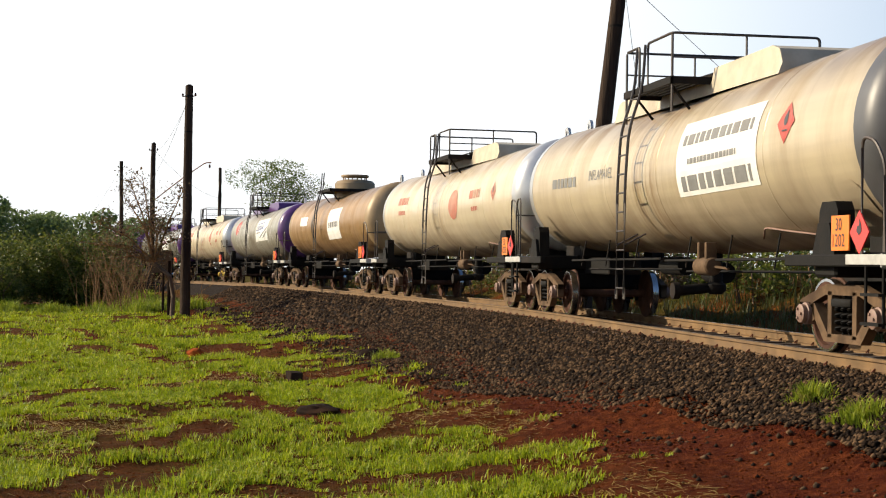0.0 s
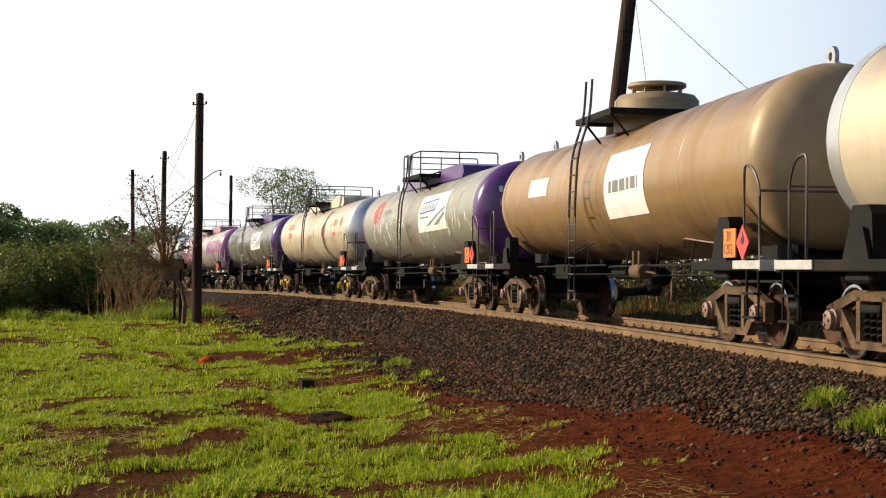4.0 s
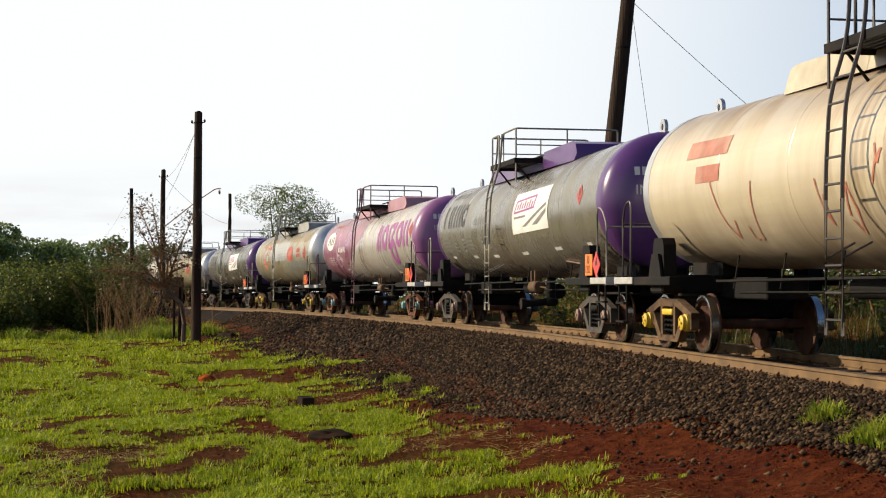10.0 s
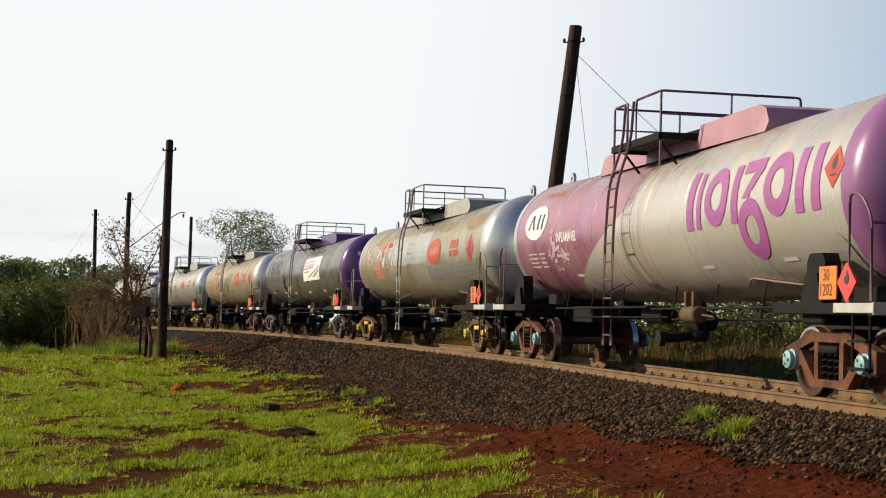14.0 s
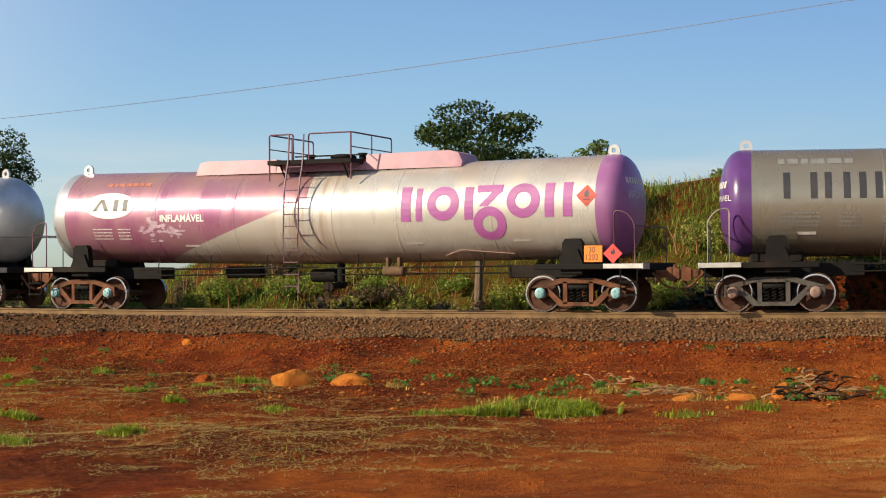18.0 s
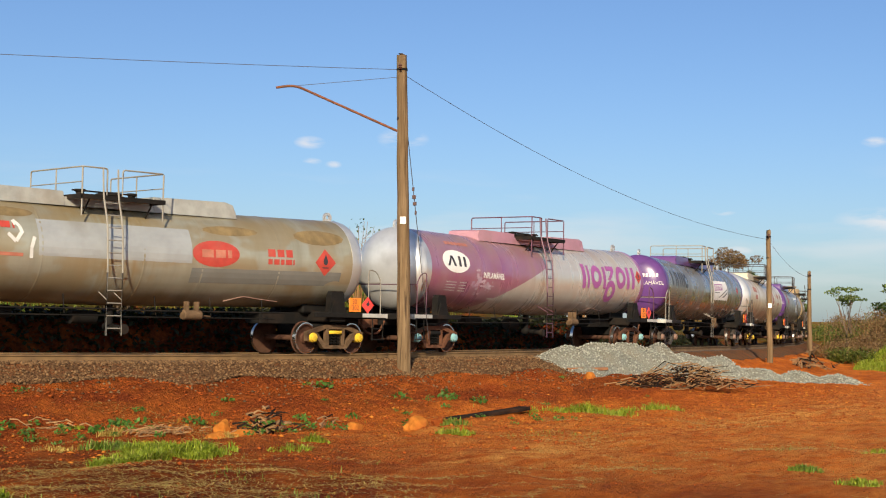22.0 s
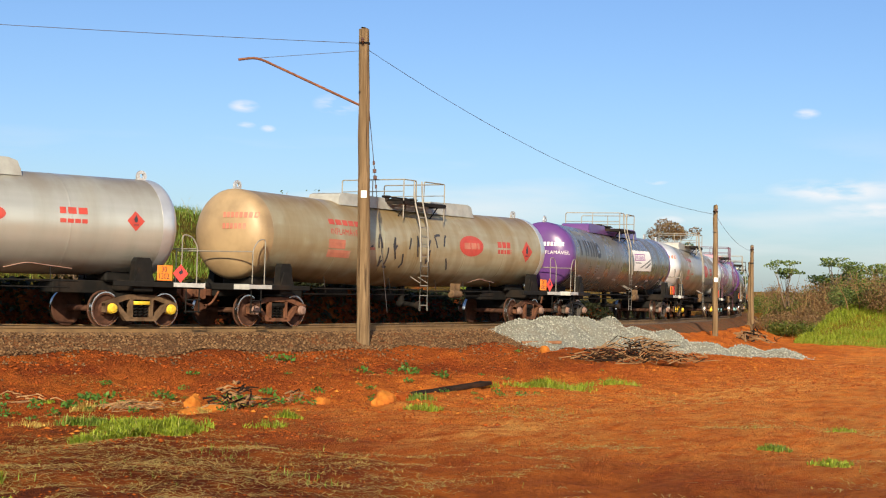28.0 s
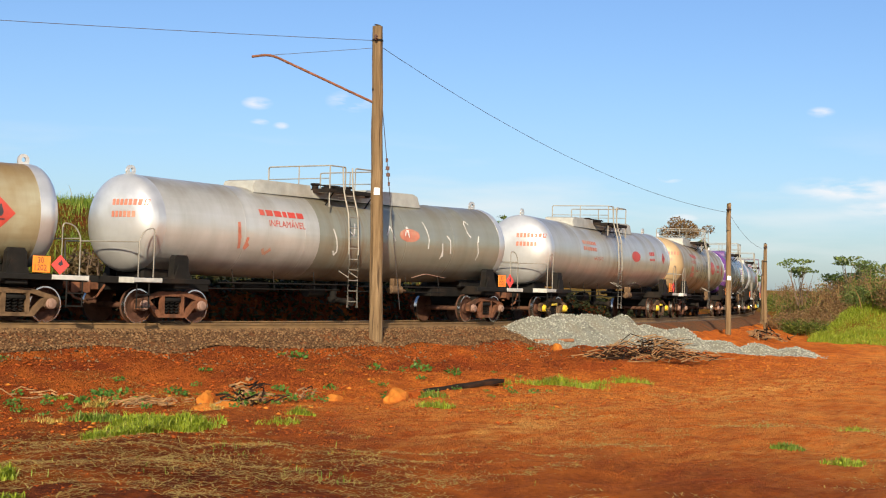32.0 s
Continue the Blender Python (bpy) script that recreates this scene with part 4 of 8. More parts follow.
def rigging_mesh(sign):
    """Brake rods, pipes and hangers below the barrel."""
    bm = bmesh.new()
    for y, z, r in ((-0.95, 1.06, 0.020), (-0.6, 0.90, 0.018)):
        a, b = (0.3, 5.3) if sign > 0 else (-5.3, 0.1)
        rod(bm, (a, y, z), (b, y, z + 0.03), r, 6)
    for x in (1.2, 2.9, 4.6) if sign > 0 else (-1.4, -3.1, -4.7):
        rod(bm, (x, -0.93, 0.96), (x, -0.85, 1.42), 0.014, 6)
    return finish(bm, "brake_rigging", M_IRON, 30)


def valve_mesh():
    bm = bmesh.new()
    turned(bm, [(1.95, 0.02), (1.97, 0.11), (2.0, 0.13), (2.5, 0.13), (2.53, 0.11), (2.55, 0.02)], "X", 14, (0, -0.98, 0.98))
    box(bm, 2.05, 2.13, -1.06, -0.9, 1.05, 1.32, 0.01)
    box(bm, 2.36, 2.44, -1.06, -0.9, 1.05, 1.32, 0.01)
    rod(bm, (2.5, -0.98, 0.98), (2.9, -0.9, 0.95), 0.02, 6)
    return finish(bm, "valve_box", M_BOGIE, 30)


def pipe_mesh():
    """A thin pipe bent over the barrel's lower flank."""
    bm = bmesh.new()
    r = TR + 0.025
    pts = [(x, v / TR) for x, v in ((3.5, -1.28), (4.0, -1.06), (4.6, -1.16), (5.3, -1.27))]
    tube(bm, bend([(x, -r * math.cos(a), sag(x) + r * math.sin(a)) for x, a in pts], 0.12), 0.014, 5)
    return finish(bm, "drain_pipe", M_BROWNCAP, 40)


def outlet_mesh():
    bm = bmesh.new()
    turned(bm, [(0.55, 0.10), (0.62, 0.16), (0.70, 0.16), (0.74, 0.10), (1.3, 0.10)], "Z", 14, (0.35, -0.15, 0))
    rod(bm, (0.35, -0.15, 0.66), (0.35, -0.75, 0.60), 0.08, 10)
    rod(bm, (0.35, -0.75, 0.60), (0.35, -0.85, 0.60), 0.13, 10)
    rod(bm, (-0.6, 0.1, 0.88), (0.1, 0.1, 0.88), 0.17, 12)
    return finish(bm, "outlet_valve", M_IRON, 40)


def reservoir_mesh():
    bm = bmesh.new()
    turned(bm, [(-3.3, 0.03), (-3.25, 0.16), (-2.2, 0.16), (-2.15, 0.03)], "X", 14, (0, 0.25, 0.98))
    return finish(bm, "air_reservoir", M_IRON, 40)


# bogie pieces, in the bogie's own space
def side_frame_mesh(material, sy):
    bm = bmesh.new()
    y0, y1 = sy * 0.98, sy * 1.10
    # upper chord, legs, lower chord and pedestals round the two windows
    slab(bm, [(-1.12, 0.60), (-0.92, 0.66), (-0.40, 0.80), (0.40, 0.80), (0.92, 0.66), (1.12, 0.60), (1.12, 0.50), (0.90, 0.54), (0.42, 0.68), (-0.42, 0.68), (-0.90, 0.54), (-1.12, 0.50)], y0, y1)
    slab(bm, [(-0.86, 0.55), (-0.72, 0.58), (-0.36, 0.24), (0.36, 0.24), (0.72, 0.58), (0.86, 0.55), (0.46, 0.15), (-0.46, 0.15)], y0, y1)
    for s in (-1, 1):
        slab(bm, [(s * 0.36, 0.20), (s * 0.26, 0.20), (s * 0.26, 0.72), (s * 0.36, 0.72)], y0, y1)
        slab(bm, [(s * 1.12, 0.58), (s * 1.12, 0.36), (s * 1.05, 0.34), (s * 1.03, 0.52), (s * 0.79, 0.52), (s * 0.77, 0.36), (s * 0.70, 0.40), (s * 0.74, 0.58)], y0, y1)
    bmesh.ops.recalc_face_normals(bm, faces=bm.faces)
    return finish(bm, "side_frame", material, 30)


def spring_mesh(material, sy, x):
    bm = bmesh.new()
    pts = [(x + 0.055 * math.cos(a), sy * 1.04 + 0.055 * math.sin(a), 0.25 + 0.30 * a / (2 * math.pi * 4)) for a in [2 * math.pi * 4 * i / 32 for i in range(33)]]
    tube(bm, pts, 0.018, 4)
    return finish(bm, "spring", material, 50)


def spring_plate_mesh(material, sy):
    bm = bmesh.new()
    box(bm, -0.24, 0.24, sy * 0.96, sy * 1.12, 0.55, 0.64, 0.01)
    return finish(bm, "spring_plate", material, 50)


def bolster_mesh():
    bm = bmesh.new()
    box(bm, -0.22, 0.22, -0.98, 0.98, 0.50, 0.84, 0.04)
    for sx in (-1, 1):
        rod(bm, (sx * 0.45, -0.9, 0.42), (sx * 0.45, 0.9, 0.42), 0.05, 8)
        for sy in (-1, 1):
            box(bm, sx * 0.42, sx * 0.48, sy * 0.68, sy * 0.90, 0.28, 0.60)
    return finish(bm, "bolster", M_IRON, 30)


def wheelset_mesh():
    bm = bmesh.new()
    for s in (-1, 1):
        w = [(s * 0.70, 0.10), (s * 0.715, 0.16), (s * 0.745, 0.30), (s * 0.725, 0.36), (s * 0.72, WHEEL_R + 0.028), (s * 0.742, WHEEL_R + 0.026), (s * 0.752, WHEEL_R + 0.001)]
        w2 = [(s * 0.86, WHEEL_R - 0.004), (s * 0.86, 0.355), (s * 0.815, 0.34), (s * 0.79, 0.17), (s * 0.85, 0.15), (s * 0.86, 0.09)]
        turned(bm, w + w2, "Y", 30)
        for k in range(6):
            a = 2 * math.pi * k / 6
            rod(bm, (0.25 * math.cos(a), s * 0.79, 0.25 * math.sin(a)), (0.25 * math.cos(a), s * 0.81, 0.25 * math.sin(a)), 0.03, 6)
    rod(bm, (0, -0.96, 0), (0, 0.96, 0), 0.075, 12)
    return finish(bm, "wheelset", M_WHEEL, 35)


def tread_mesh():
    bm = bmesh.new()
    for s in (-1, 1):
        turned(bm, [(s * 0.7525, WHEEL_R + 0.0025), (s * 0.862, WHEEL_R - 0.0015), (s * 0.864, WHEEL_R - 0.035), (s * 0.858, WHEEL_R - 0.036)], "Y", 30)
    bm2 = bm
    caps = [f for f in bm2.faces if len(f.verts) > 4]
    bmesh.ops.delete(bm2, geom=caps, context="FACES")
    return finish(bm2, "tread", M_TREAD, 35)


def cap_mesh(material):
    bm = bmesh.new()
    turned(bm, [(0.0, 0.13), (-0.16, 0.13), (-0.17, 0.11), (-0.22, 0.11), (-0.23, 0.09), (-0.235, 0.02)], "Y", 14)
    for k in range(3):
        a = 2 * math.pi * k / 3
        rod(bm, (0.06 * math.cos(a), -0.23, 0.06 * math.sin(a)), (0.06 * math.cos(a), -0.25, 0.06 * math.sin(a)), 0.018, 6)
    return finish(bm, "axle_cap", material, 40)


def make_bogie(wagon, sign, iron, cap_m):
    bg = new("bogie")
    bg.empty_display_size = 0.2
    bg.parent = wagon
    bg.matrix_basis = pose(sign * BOGIE_X, 0, 0)
    for sy in (-1, 1):
        part("side_frame", once(("frame", iron.name, sy), lambda: side_frame_mesh(iron, sy)), None, bg)
        tint = M_YELLOW if cap_m is M_YELLOW else M_IRON
        part("spring_plate", once(("plate", tint.name, sy), lambda: spring_plate_mesh(tint, sy)), None, bg)
        for x in (-0.16, 0.0, 0.16):
            part("spring", once(("spring", sy, x), lambda: spring_mesh(M_IRON, sy, x)), None, bg)
    part("bolster", once("bolster", bolster_mesh), None, bg)
    sets = []
    for sx in (-1, 1):
        ws = part("wheelset", once("wheelset", wheelset_full_mesh), None, bg, "rust-brown wheels with bright worn treads")
        ws.matrix_basis = pose(sx * AXLE, 0, WHEEL_R)
        sets.append(ws)
        for sy in (-1, 1):
            c = part("axle_cap", once(("cap", cap_m.name), lambda: cap_mesh(cap_m)), None, bg, CAP_LABEL[cap_m.name])
            c.matrix_basis = pose(sx * AXLE, sy * 0.97, WHEEL_R + 0.02, 0, 0, 0 if sy < 0 else 180)
    return bg, sets


CAP_LABEL = {"yellow_cap": "yellow-painted bearing cap", "teal_cap": "pale teal bearing cap", "brown_cap": "brown bearing cap"}


def wheelset_full_mesh():
    """Wheels, axle and treads in one mesh with two materials."""
    a, b = wheelset_mesh(), tread_mesh()
    bm = bmesh.new()
    bm.from_mesh(a)
    n = len(bm.faces)
    bm.from_mesh(b)
    bm.faces.ensure_lookup_table()
    for f in bm.faces[n:]:
        f.material_index = 1
    me = bpy.data.meshes.new("wheelset")
    bm.to_mesh(me)
    bm.free()
    me.materials.append(M_WHEEL)
    me.materials.append(M_TREAD)
    me.shade_smooth()
    me.set_sharp_from_angle(angle=radians(35))
    return me


# ---- prints on the barrel: flat shapes laid round the cylinder ----
def shape_rect(bm, x0, x1, v0, v1):
    bm.faces.new([bm.verts.new((x, v, 0)) for x, v in ((x0, v0), (x1, v0), (x1, v1), (x0, v1))])


def shape_poly(bm, pts):
    bm.faces.new([bm.verts.new((x, v, 0)) for x, v in pts])


def shape_disc(bm, x, v, rx, rv, seg=24):
    shape_poly(bm, [(x + rx * math.cos(2 * math.pi * k / seg), v + rv * math.sin(2 * math.pi * k / seg)) for k in range(seg)])


def shape_arc(bm, x, v, r0, r1, a0=0.0, a1=360.0, seg=20):
    pts = [radians(a0 + (a1 - a0) * k / seg) for k in range(seg + 1)]
    for a, b in zip(pts, pts[1:]):
        bm.faces.new([bm.verts.new((x + r * math.cos(t), v + r * math.sin(t), 0)) for r, t in ((r0, a), (r1, a), (r1, b), (r0, b))])


def wrap(bm, lift):
    """Lays a flat x, v drawing on the road side of the barrel, v metres up round it from its middle height."""
    bmesh.ops.remove_doubles(bm, verts=bm.verts, dist=0.0005)
    for v in np.arange(-1.2, 1.9, 0.14):
        bmesh.ops.bisect_plane(bm, geom=bm.verts[:] + bm.edges[:] + bm.faces[:], plane_co=(0, v, 0), plane_no=(0, 1, 0))
    r = TR + lift
    for q in bm.verts:
        a = q.co.y / TR
        x = q.co.x
        q.co = (x, -r * math.cos(a), sag(x) + r * math.sin(a))
    return bm


def decal(name, wagon, material, draw, lift=0.006, label=""):
    bm = bmesh.new()
    draw(bm)
    wrap(bm, lift)
    me = bpy.data.meshes.new(name)
    bm.normal_update()
    bm.to_mesh(me)
    bm.free()
    me.materials.append(material)
    return part(name, me, None, wagon, label)


def text_bm(body, size, bold=0.0):
    """Letters as a flat bmesh with its left foot at 0, 0."""
    cu = bpy.data.curves.new("letters", "FONT")
    cu.body, cu.size, cu.resolution_u, cu.offset = body, size, 2, bold
    ob = bpy.data.objects.new("letters", cu)
    scene.collection.objects.link(ob)
    me = bpy.data.meshes.new_from_object(ob.evaluated_get(bpy.context.evaluated_depsgraph_get()))
    bpy.data.objects.remove(ob)
    bpy.data.curves.remove(cu)
    bm = bmesh.new()
    bm.from_mesh(me)
    bpy.data.meshes.remove(me)
    return bm


def lettering(name, wagon, material, body, x, v, size, stretch=1.0, lift=0.008, label="", bold=0.0):
    bm = text_bm(body, size, bold)
    for q in bm.verts:
        q.co = (x + q.co.x * stretch, v + q.co.y, 0)
    wrap(bm, lift)
    me = bpy.data.meshes.new(name)
    bm.normal_update()
    bm.to_mesh(me)
    bm.free()
    me.materials.append(material)
    return part(name, me, None, wagon, label)


def head_print(w, sign, material, lines, y0=-0.72):
    """Print on a domed tank head: lines of (text or None for bars, height, size or bar length)."""
    for body, z0, size in lines:
        if body:
            bm = text_bm(body, size)
        else:
            bm = bmesh.new()
            for i in range(int(size / 0.13)):
                shape_rect(bm, i * 0.13, i * 0.13 + 0.09, 0, 0.15)
        for q in bm.verts:
            y, z = y0 + q.co.x if sign > 0 else -0.05 - q.co.x, z0 + q.co.y
            r = min(math.hypot(y, z), TR * 0.98)
            a = math.acos(min(1.0, (r / TR) ** (1 / 0.75)))
            q.co = (sign * (HALF + 0.50 * math.sin(a) + 0.012), y, ZC + z)
        part("head_print", bm, material, w)


def bars(rows):
    """Unreadable lines of print: rows of (x0, x1, v, height)."""
    def draw(bm):
        for x0, x1, v, h in rows:
            rng = random.Random(int(x0 * 97 + v * 31))
            x = x0
            while x < x1 - 0.03:
                w = min(rng.uniform(0.8, 1.9) * h, x1 - x)
                shape_rect(bm, x, x + w, v, v + h)
                x += w + 0.35 * h
    return draw


def diamond(x, v, r):
    return lambda bm: shape_poly(bm, [(x - r, v), (x, v - r), (x + r, v), (x, v + r)])


def scrawl(seed, x0, x1, v0, v1, n, w=0.035):
    """Spray-can strokes."""
    def draw(bm):
        rng = random.Random(seed)
        for i in range(n):
            x, v = x0 + (x1 - x0) * (i + rng.random()) / n, rng.uniform(v0, v1)
            for _ in range(rng.randint(2, 4)):
                nx, nv = x + rng.uniform(-0.16, 0.2), v + rng.choice((-1, 1)) * rng.uniform(0.12, 0.42)
                nv = min(max(nv, v0 - 0.2), v1 + 0.3)
                dx, dv = nx - x, nv - v
                k = w / max(math.hypot(dx, dv), 0.01) / 2
                shape_poly(bm, [(x - dv * k, v + dx * k), (x + dv * k, v - dx * k), (nx + dv * k, nv - dx * k), (nx - dv * k, nv + dx * k)])
                x, v = nx, nv
    return draw

# ---- the train ----
CREAM, SILVER, GREY, BROWN = (0.66, 0.57, 0.41), (0.45, 0.45, 0.40), (0.25, 0.235, 0.19), (0.38, 0.235, 0.105)
PURPLE = (0.105, 0.040, 0.165)
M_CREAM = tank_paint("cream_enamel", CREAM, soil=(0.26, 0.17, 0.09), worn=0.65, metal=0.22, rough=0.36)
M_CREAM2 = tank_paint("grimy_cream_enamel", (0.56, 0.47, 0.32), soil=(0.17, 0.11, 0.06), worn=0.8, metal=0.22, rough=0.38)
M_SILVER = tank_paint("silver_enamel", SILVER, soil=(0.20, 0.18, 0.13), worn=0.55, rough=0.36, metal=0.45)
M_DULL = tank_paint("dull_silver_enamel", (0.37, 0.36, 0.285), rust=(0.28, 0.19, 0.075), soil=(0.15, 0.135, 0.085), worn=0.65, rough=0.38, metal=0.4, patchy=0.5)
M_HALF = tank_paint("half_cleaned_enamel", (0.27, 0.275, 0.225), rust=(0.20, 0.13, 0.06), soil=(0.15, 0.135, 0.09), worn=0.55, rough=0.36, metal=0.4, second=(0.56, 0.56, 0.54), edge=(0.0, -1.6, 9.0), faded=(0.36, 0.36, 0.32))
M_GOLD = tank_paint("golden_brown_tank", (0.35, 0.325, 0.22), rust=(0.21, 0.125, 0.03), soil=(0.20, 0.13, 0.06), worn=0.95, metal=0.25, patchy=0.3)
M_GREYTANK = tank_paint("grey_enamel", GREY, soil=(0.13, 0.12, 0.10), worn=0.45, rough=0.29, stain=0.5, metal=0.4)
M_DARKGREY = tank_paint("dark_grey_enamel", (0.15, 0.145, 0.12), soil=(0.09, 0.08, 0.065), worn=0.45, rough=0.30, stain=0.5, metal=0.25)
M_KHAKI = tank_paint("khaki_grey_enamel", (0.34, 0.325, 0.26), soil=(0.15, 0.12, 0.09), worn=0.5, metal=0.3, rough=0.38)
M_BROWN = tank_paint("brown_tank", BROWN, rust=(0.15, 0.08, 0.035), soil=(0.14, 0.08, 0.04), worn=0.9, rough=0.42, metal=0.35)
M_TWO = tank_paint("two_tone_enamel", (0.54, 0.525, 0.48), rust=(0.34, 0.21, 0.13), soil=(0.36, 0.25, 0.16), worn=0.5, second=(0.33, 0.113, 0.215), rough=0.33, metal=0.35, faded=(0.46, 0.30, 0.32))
M_GOLDSTAIN = plain("golden_stain", (0.33, 0.23, 0.10), 0.45, 0.3, 0.4, 3.0, 0, dirt=(0.20, 0.14, 0.07), dirty=0.6)
M_PURPLE = plain("purple_enamel", PURPLE, 0.28, 0, 0.2, 1.5, 0.05, dirt=(0.20, 0.13, 0.15), dirty=0.3)
M_MAUVE = plain("mauve_enamel", (0.29, 0.115, 0.27), 0.35, 0, 0.2, 1.5, 0.05, dirt=(0.42, 0.30, 0.36), dirty=0.5)
M_PINK = plain("pink_enamel", (0.40, 0.20, 0.25), 0.5, 0, 0.2, 2.0, 0.05, dirt=(0.42, 0.27, 0.22))
M_HEAD_SILVER = plain("silver_head", (0.62, 0.62, 0.61), 0.32, 0.6, 0.2, 1.5, 0.05, dirt=(0.25, 0.19, 0.14), dirty=0.35)
M_HEAD_DARK = plain("dark_head", (0.10, 0.10, 0.105), 0.45, 0.1, 0.3, 1.5, 0.05, dirt=(0.20, 0.15, 0.10))
M_HEAD_BROWN = plain("brown_head", (0.36, 0.25, 0.13), 0.5, 0.1, 0.3, 1.5, 0.05, dirt=(0.18, 0.10, 0.05))
M_GREYLEAD = plain("lead_grey_paint", (0.34, 0.34, 0.31), 0.55, 0.1, 0.25, 3.0, 0.05, dirt=(0.2, 0.14, 0.08))
M_CREAMTRIM = plain("cream_trim", (0.55, 0.48, 0.35), 0.55, 0.1, 0.25, 3.0, 0.05, dirt=(0.2, 0.14, 0.08))
M_RAILMAUVE = plain("mauve_railing", (0.14, 0.06, 0.09), 0.5, 0.1, 0.3, 4.0, 0)
M_RAILBLACK = plain("dark_railing", (0.07, 0.06, 0.055), 0.5, 0.3, 0.2, 4.0, 0)
M_RAILGREY = plain("grey_railing", (0.27, 0.25, 0.21), 0.6, 0.1, 0.2, 4.0, 0)

GAPS = [-1.4, 0.55, 1.35, 1.12, 1.34, 1.14, 1.49, 0.68, 1.01, 0.54, 0.87, -0.5, -1.0]


def gap_at(k, t):
    """Where the gap behind wagon k is at t seconds, along the track."""
    g = GAPS[min(max(k, 0), len(GAPS) - 1)]
    return -37.37 + 8.162 * t + 0.0116 * (t - 16) ** 2 - 18.3365 * k + g


def middle_at(k, t):
    return (gap_at(k - 1, t) + gap_at(k, t)) / 2


def placards(w, colour2=M_PINKRED):
    x = 7.55
    bm = bmesh.new()
    box(bm, x - 0.27, x + 0.17, -1.375, -1.355, 1.17, 1.55, 0.004)
    pl = part("hazard_panel", bm, M_ORANGE, w, "orange hazard panel with black numbers")
    bm = text_bm("30", 0.20)
    b2 = text_bm("1202", 0.20)
    bmesh.ops.translate(b2, verts=b2.verts, vec=(-0.02, -0.17, 0))
    me2 = bpy.data.meshes.new("number")
    b2.to_mesh(me2)
    b2.free()
    bmesh.ops.translate(bm, verts=bm.verts, vec=(0.09, 0, 0))
    bm.from_mesh(me2)
    for q in bm.verts:
        q.co = (x - 0.24 + q.co.x * 0.85, -1.379, 1.385 + q.co.y)
    part("number", bm, M_BLACK, pl)
    bm = bmesh.new()
    slab(bm, [(x + 0.19, 1.36), (x + 0.42, 1.13), (x + 0.65, 1.36), (x + 0.42, 1.59)], -1.375, -1.36)
    sign = part("hazard_diamond", bm, colour2, w, "red flammable-goods diamond")
    bm = bmesh.new()
    slab(bm, [(x + 0.36, 1.37), (x + 0.42, 1.33), (x + 0.48, 1.37), (x + 0.47, 1.44), (x + 0.43, 1.50), (x + 0.42, 1.43), (x + 0.38, 1.43)], -1.380, -1.374)
    part("flame_mark", bm, M_BLACK, sign)


def flame_diamond(w, x, v, r=0.26, faded=False):
    decal("warning_diamond", w, M_FADED_RED if faded else M_RED, diamond(x, v, r), 0.007, "red flammable-goods diamond")
    decal("flame_mark", w, M_BLACK, lambda bm: (shape_disc(bm, x, v + 0.03, r * 0.22, r * 0.28, 10), shape_poly(bm, [(x - r * 0.2, v + 0.06), (x + r * 0.2, v + 0.06), (x + 0.02, v + r * 0.62)]), shape_rect(bm, x - r * 0.3, x + r * 0.3, v - r * 0.42, v - r * 0.34)), 0.010)


def panel_sign(w, x0, x1, v0, v1, ink=M_VIOLET_PRINT):
    """A white panel with an outlined strip, dark slanting strokes and a fine line of print."""
    decal("sign_panel", w, M_WHITE, lambda bm: shape_rect(bm, x0, x1, v0, v1), 0.007, "white printed panel")
    dx, dv = x1 - x0, v1 - v0

    def at(*pts):
        return [(x0 + a * dx, v0 + b * dv) for a, b in pts]

    def strip_shape(bm):
        for q in (((0.08, 0.76), (0.66, 0.80), (0.66, 0.85), (0.08, 0.81)), ((0.05, 0.48), (0.63, 0.52), (0.63, 0.57), (0.05, 0.53)), ((0.05, 0.53), (0.08, 0.53), (0.11, 0.76), (0.08, 0.76)), ((0.60, 0.57), (0.63, 0.57), (0.66, 0.80), (0.63, 0.80))):
            shape_poly(bm, at(*q))
        for i in range(7):
            k = 0.13 + 0.068 * i
            shape_poly(bm, at((k, 0.57), (k + 0.035, 0.57), (k + 0.05, 0.70 + 0.05 * (i % 2)), (k + 0.015, 0.70 + 0.05 * (i % 2))))
    decal("panel_print", w, ink, strip_shape, 0.010, "slanting outlined strip of print")
    decal("panel_swoosh", w, M_GREYPRINT, lambda bm: (shape_poly(bm, at((0.30, 0.14), (0.40, 0.14), (0.96, 0.52), (0.96, 0.60))), shape_poly(bm, at((0.58, 0.14), (0.72, 0.14), (0.96, 0.36), (0.96, 0.46)))), 0.012, "dark slanting double stroke")
    decal("panel_line", w, M_GREYPRINT, lambda bm: shape_rect(bm, x0 + 0.06 * dx, x0 + 0.40 * dx, v0 + 0.36 * dv, v0 + 0.41 * dv), 0.010)


def word_shapes(w, material, x, v, h):
    """The operator's mark as plain dark strokes and a ring with a crescent."""
    t = h * 0.24
    mark = decal("operator_mark", w, material, lambda bm: shape_arc(bm, x + h * 4.05, v + h * 0.48, h * 0.27, h * 0.50, 60, 330, 20), 0.008, "plain dark mark of strokes and a ring")
    for q in (0.0, 0.95, 1.45, 2.10, 2.65, 3.20):
        decal("stroke", mark, material, lambda bm: shape_rect(bm, x + q * h, x + q * h + t, v, v + h), 0.008)
    decal("crescent", mark, material, lambda bm: shape_arc(bm, x + h * 4.07, v + h * 0.50, h * 0.30, h * 0.42, -20, 50, 6), 0.008)


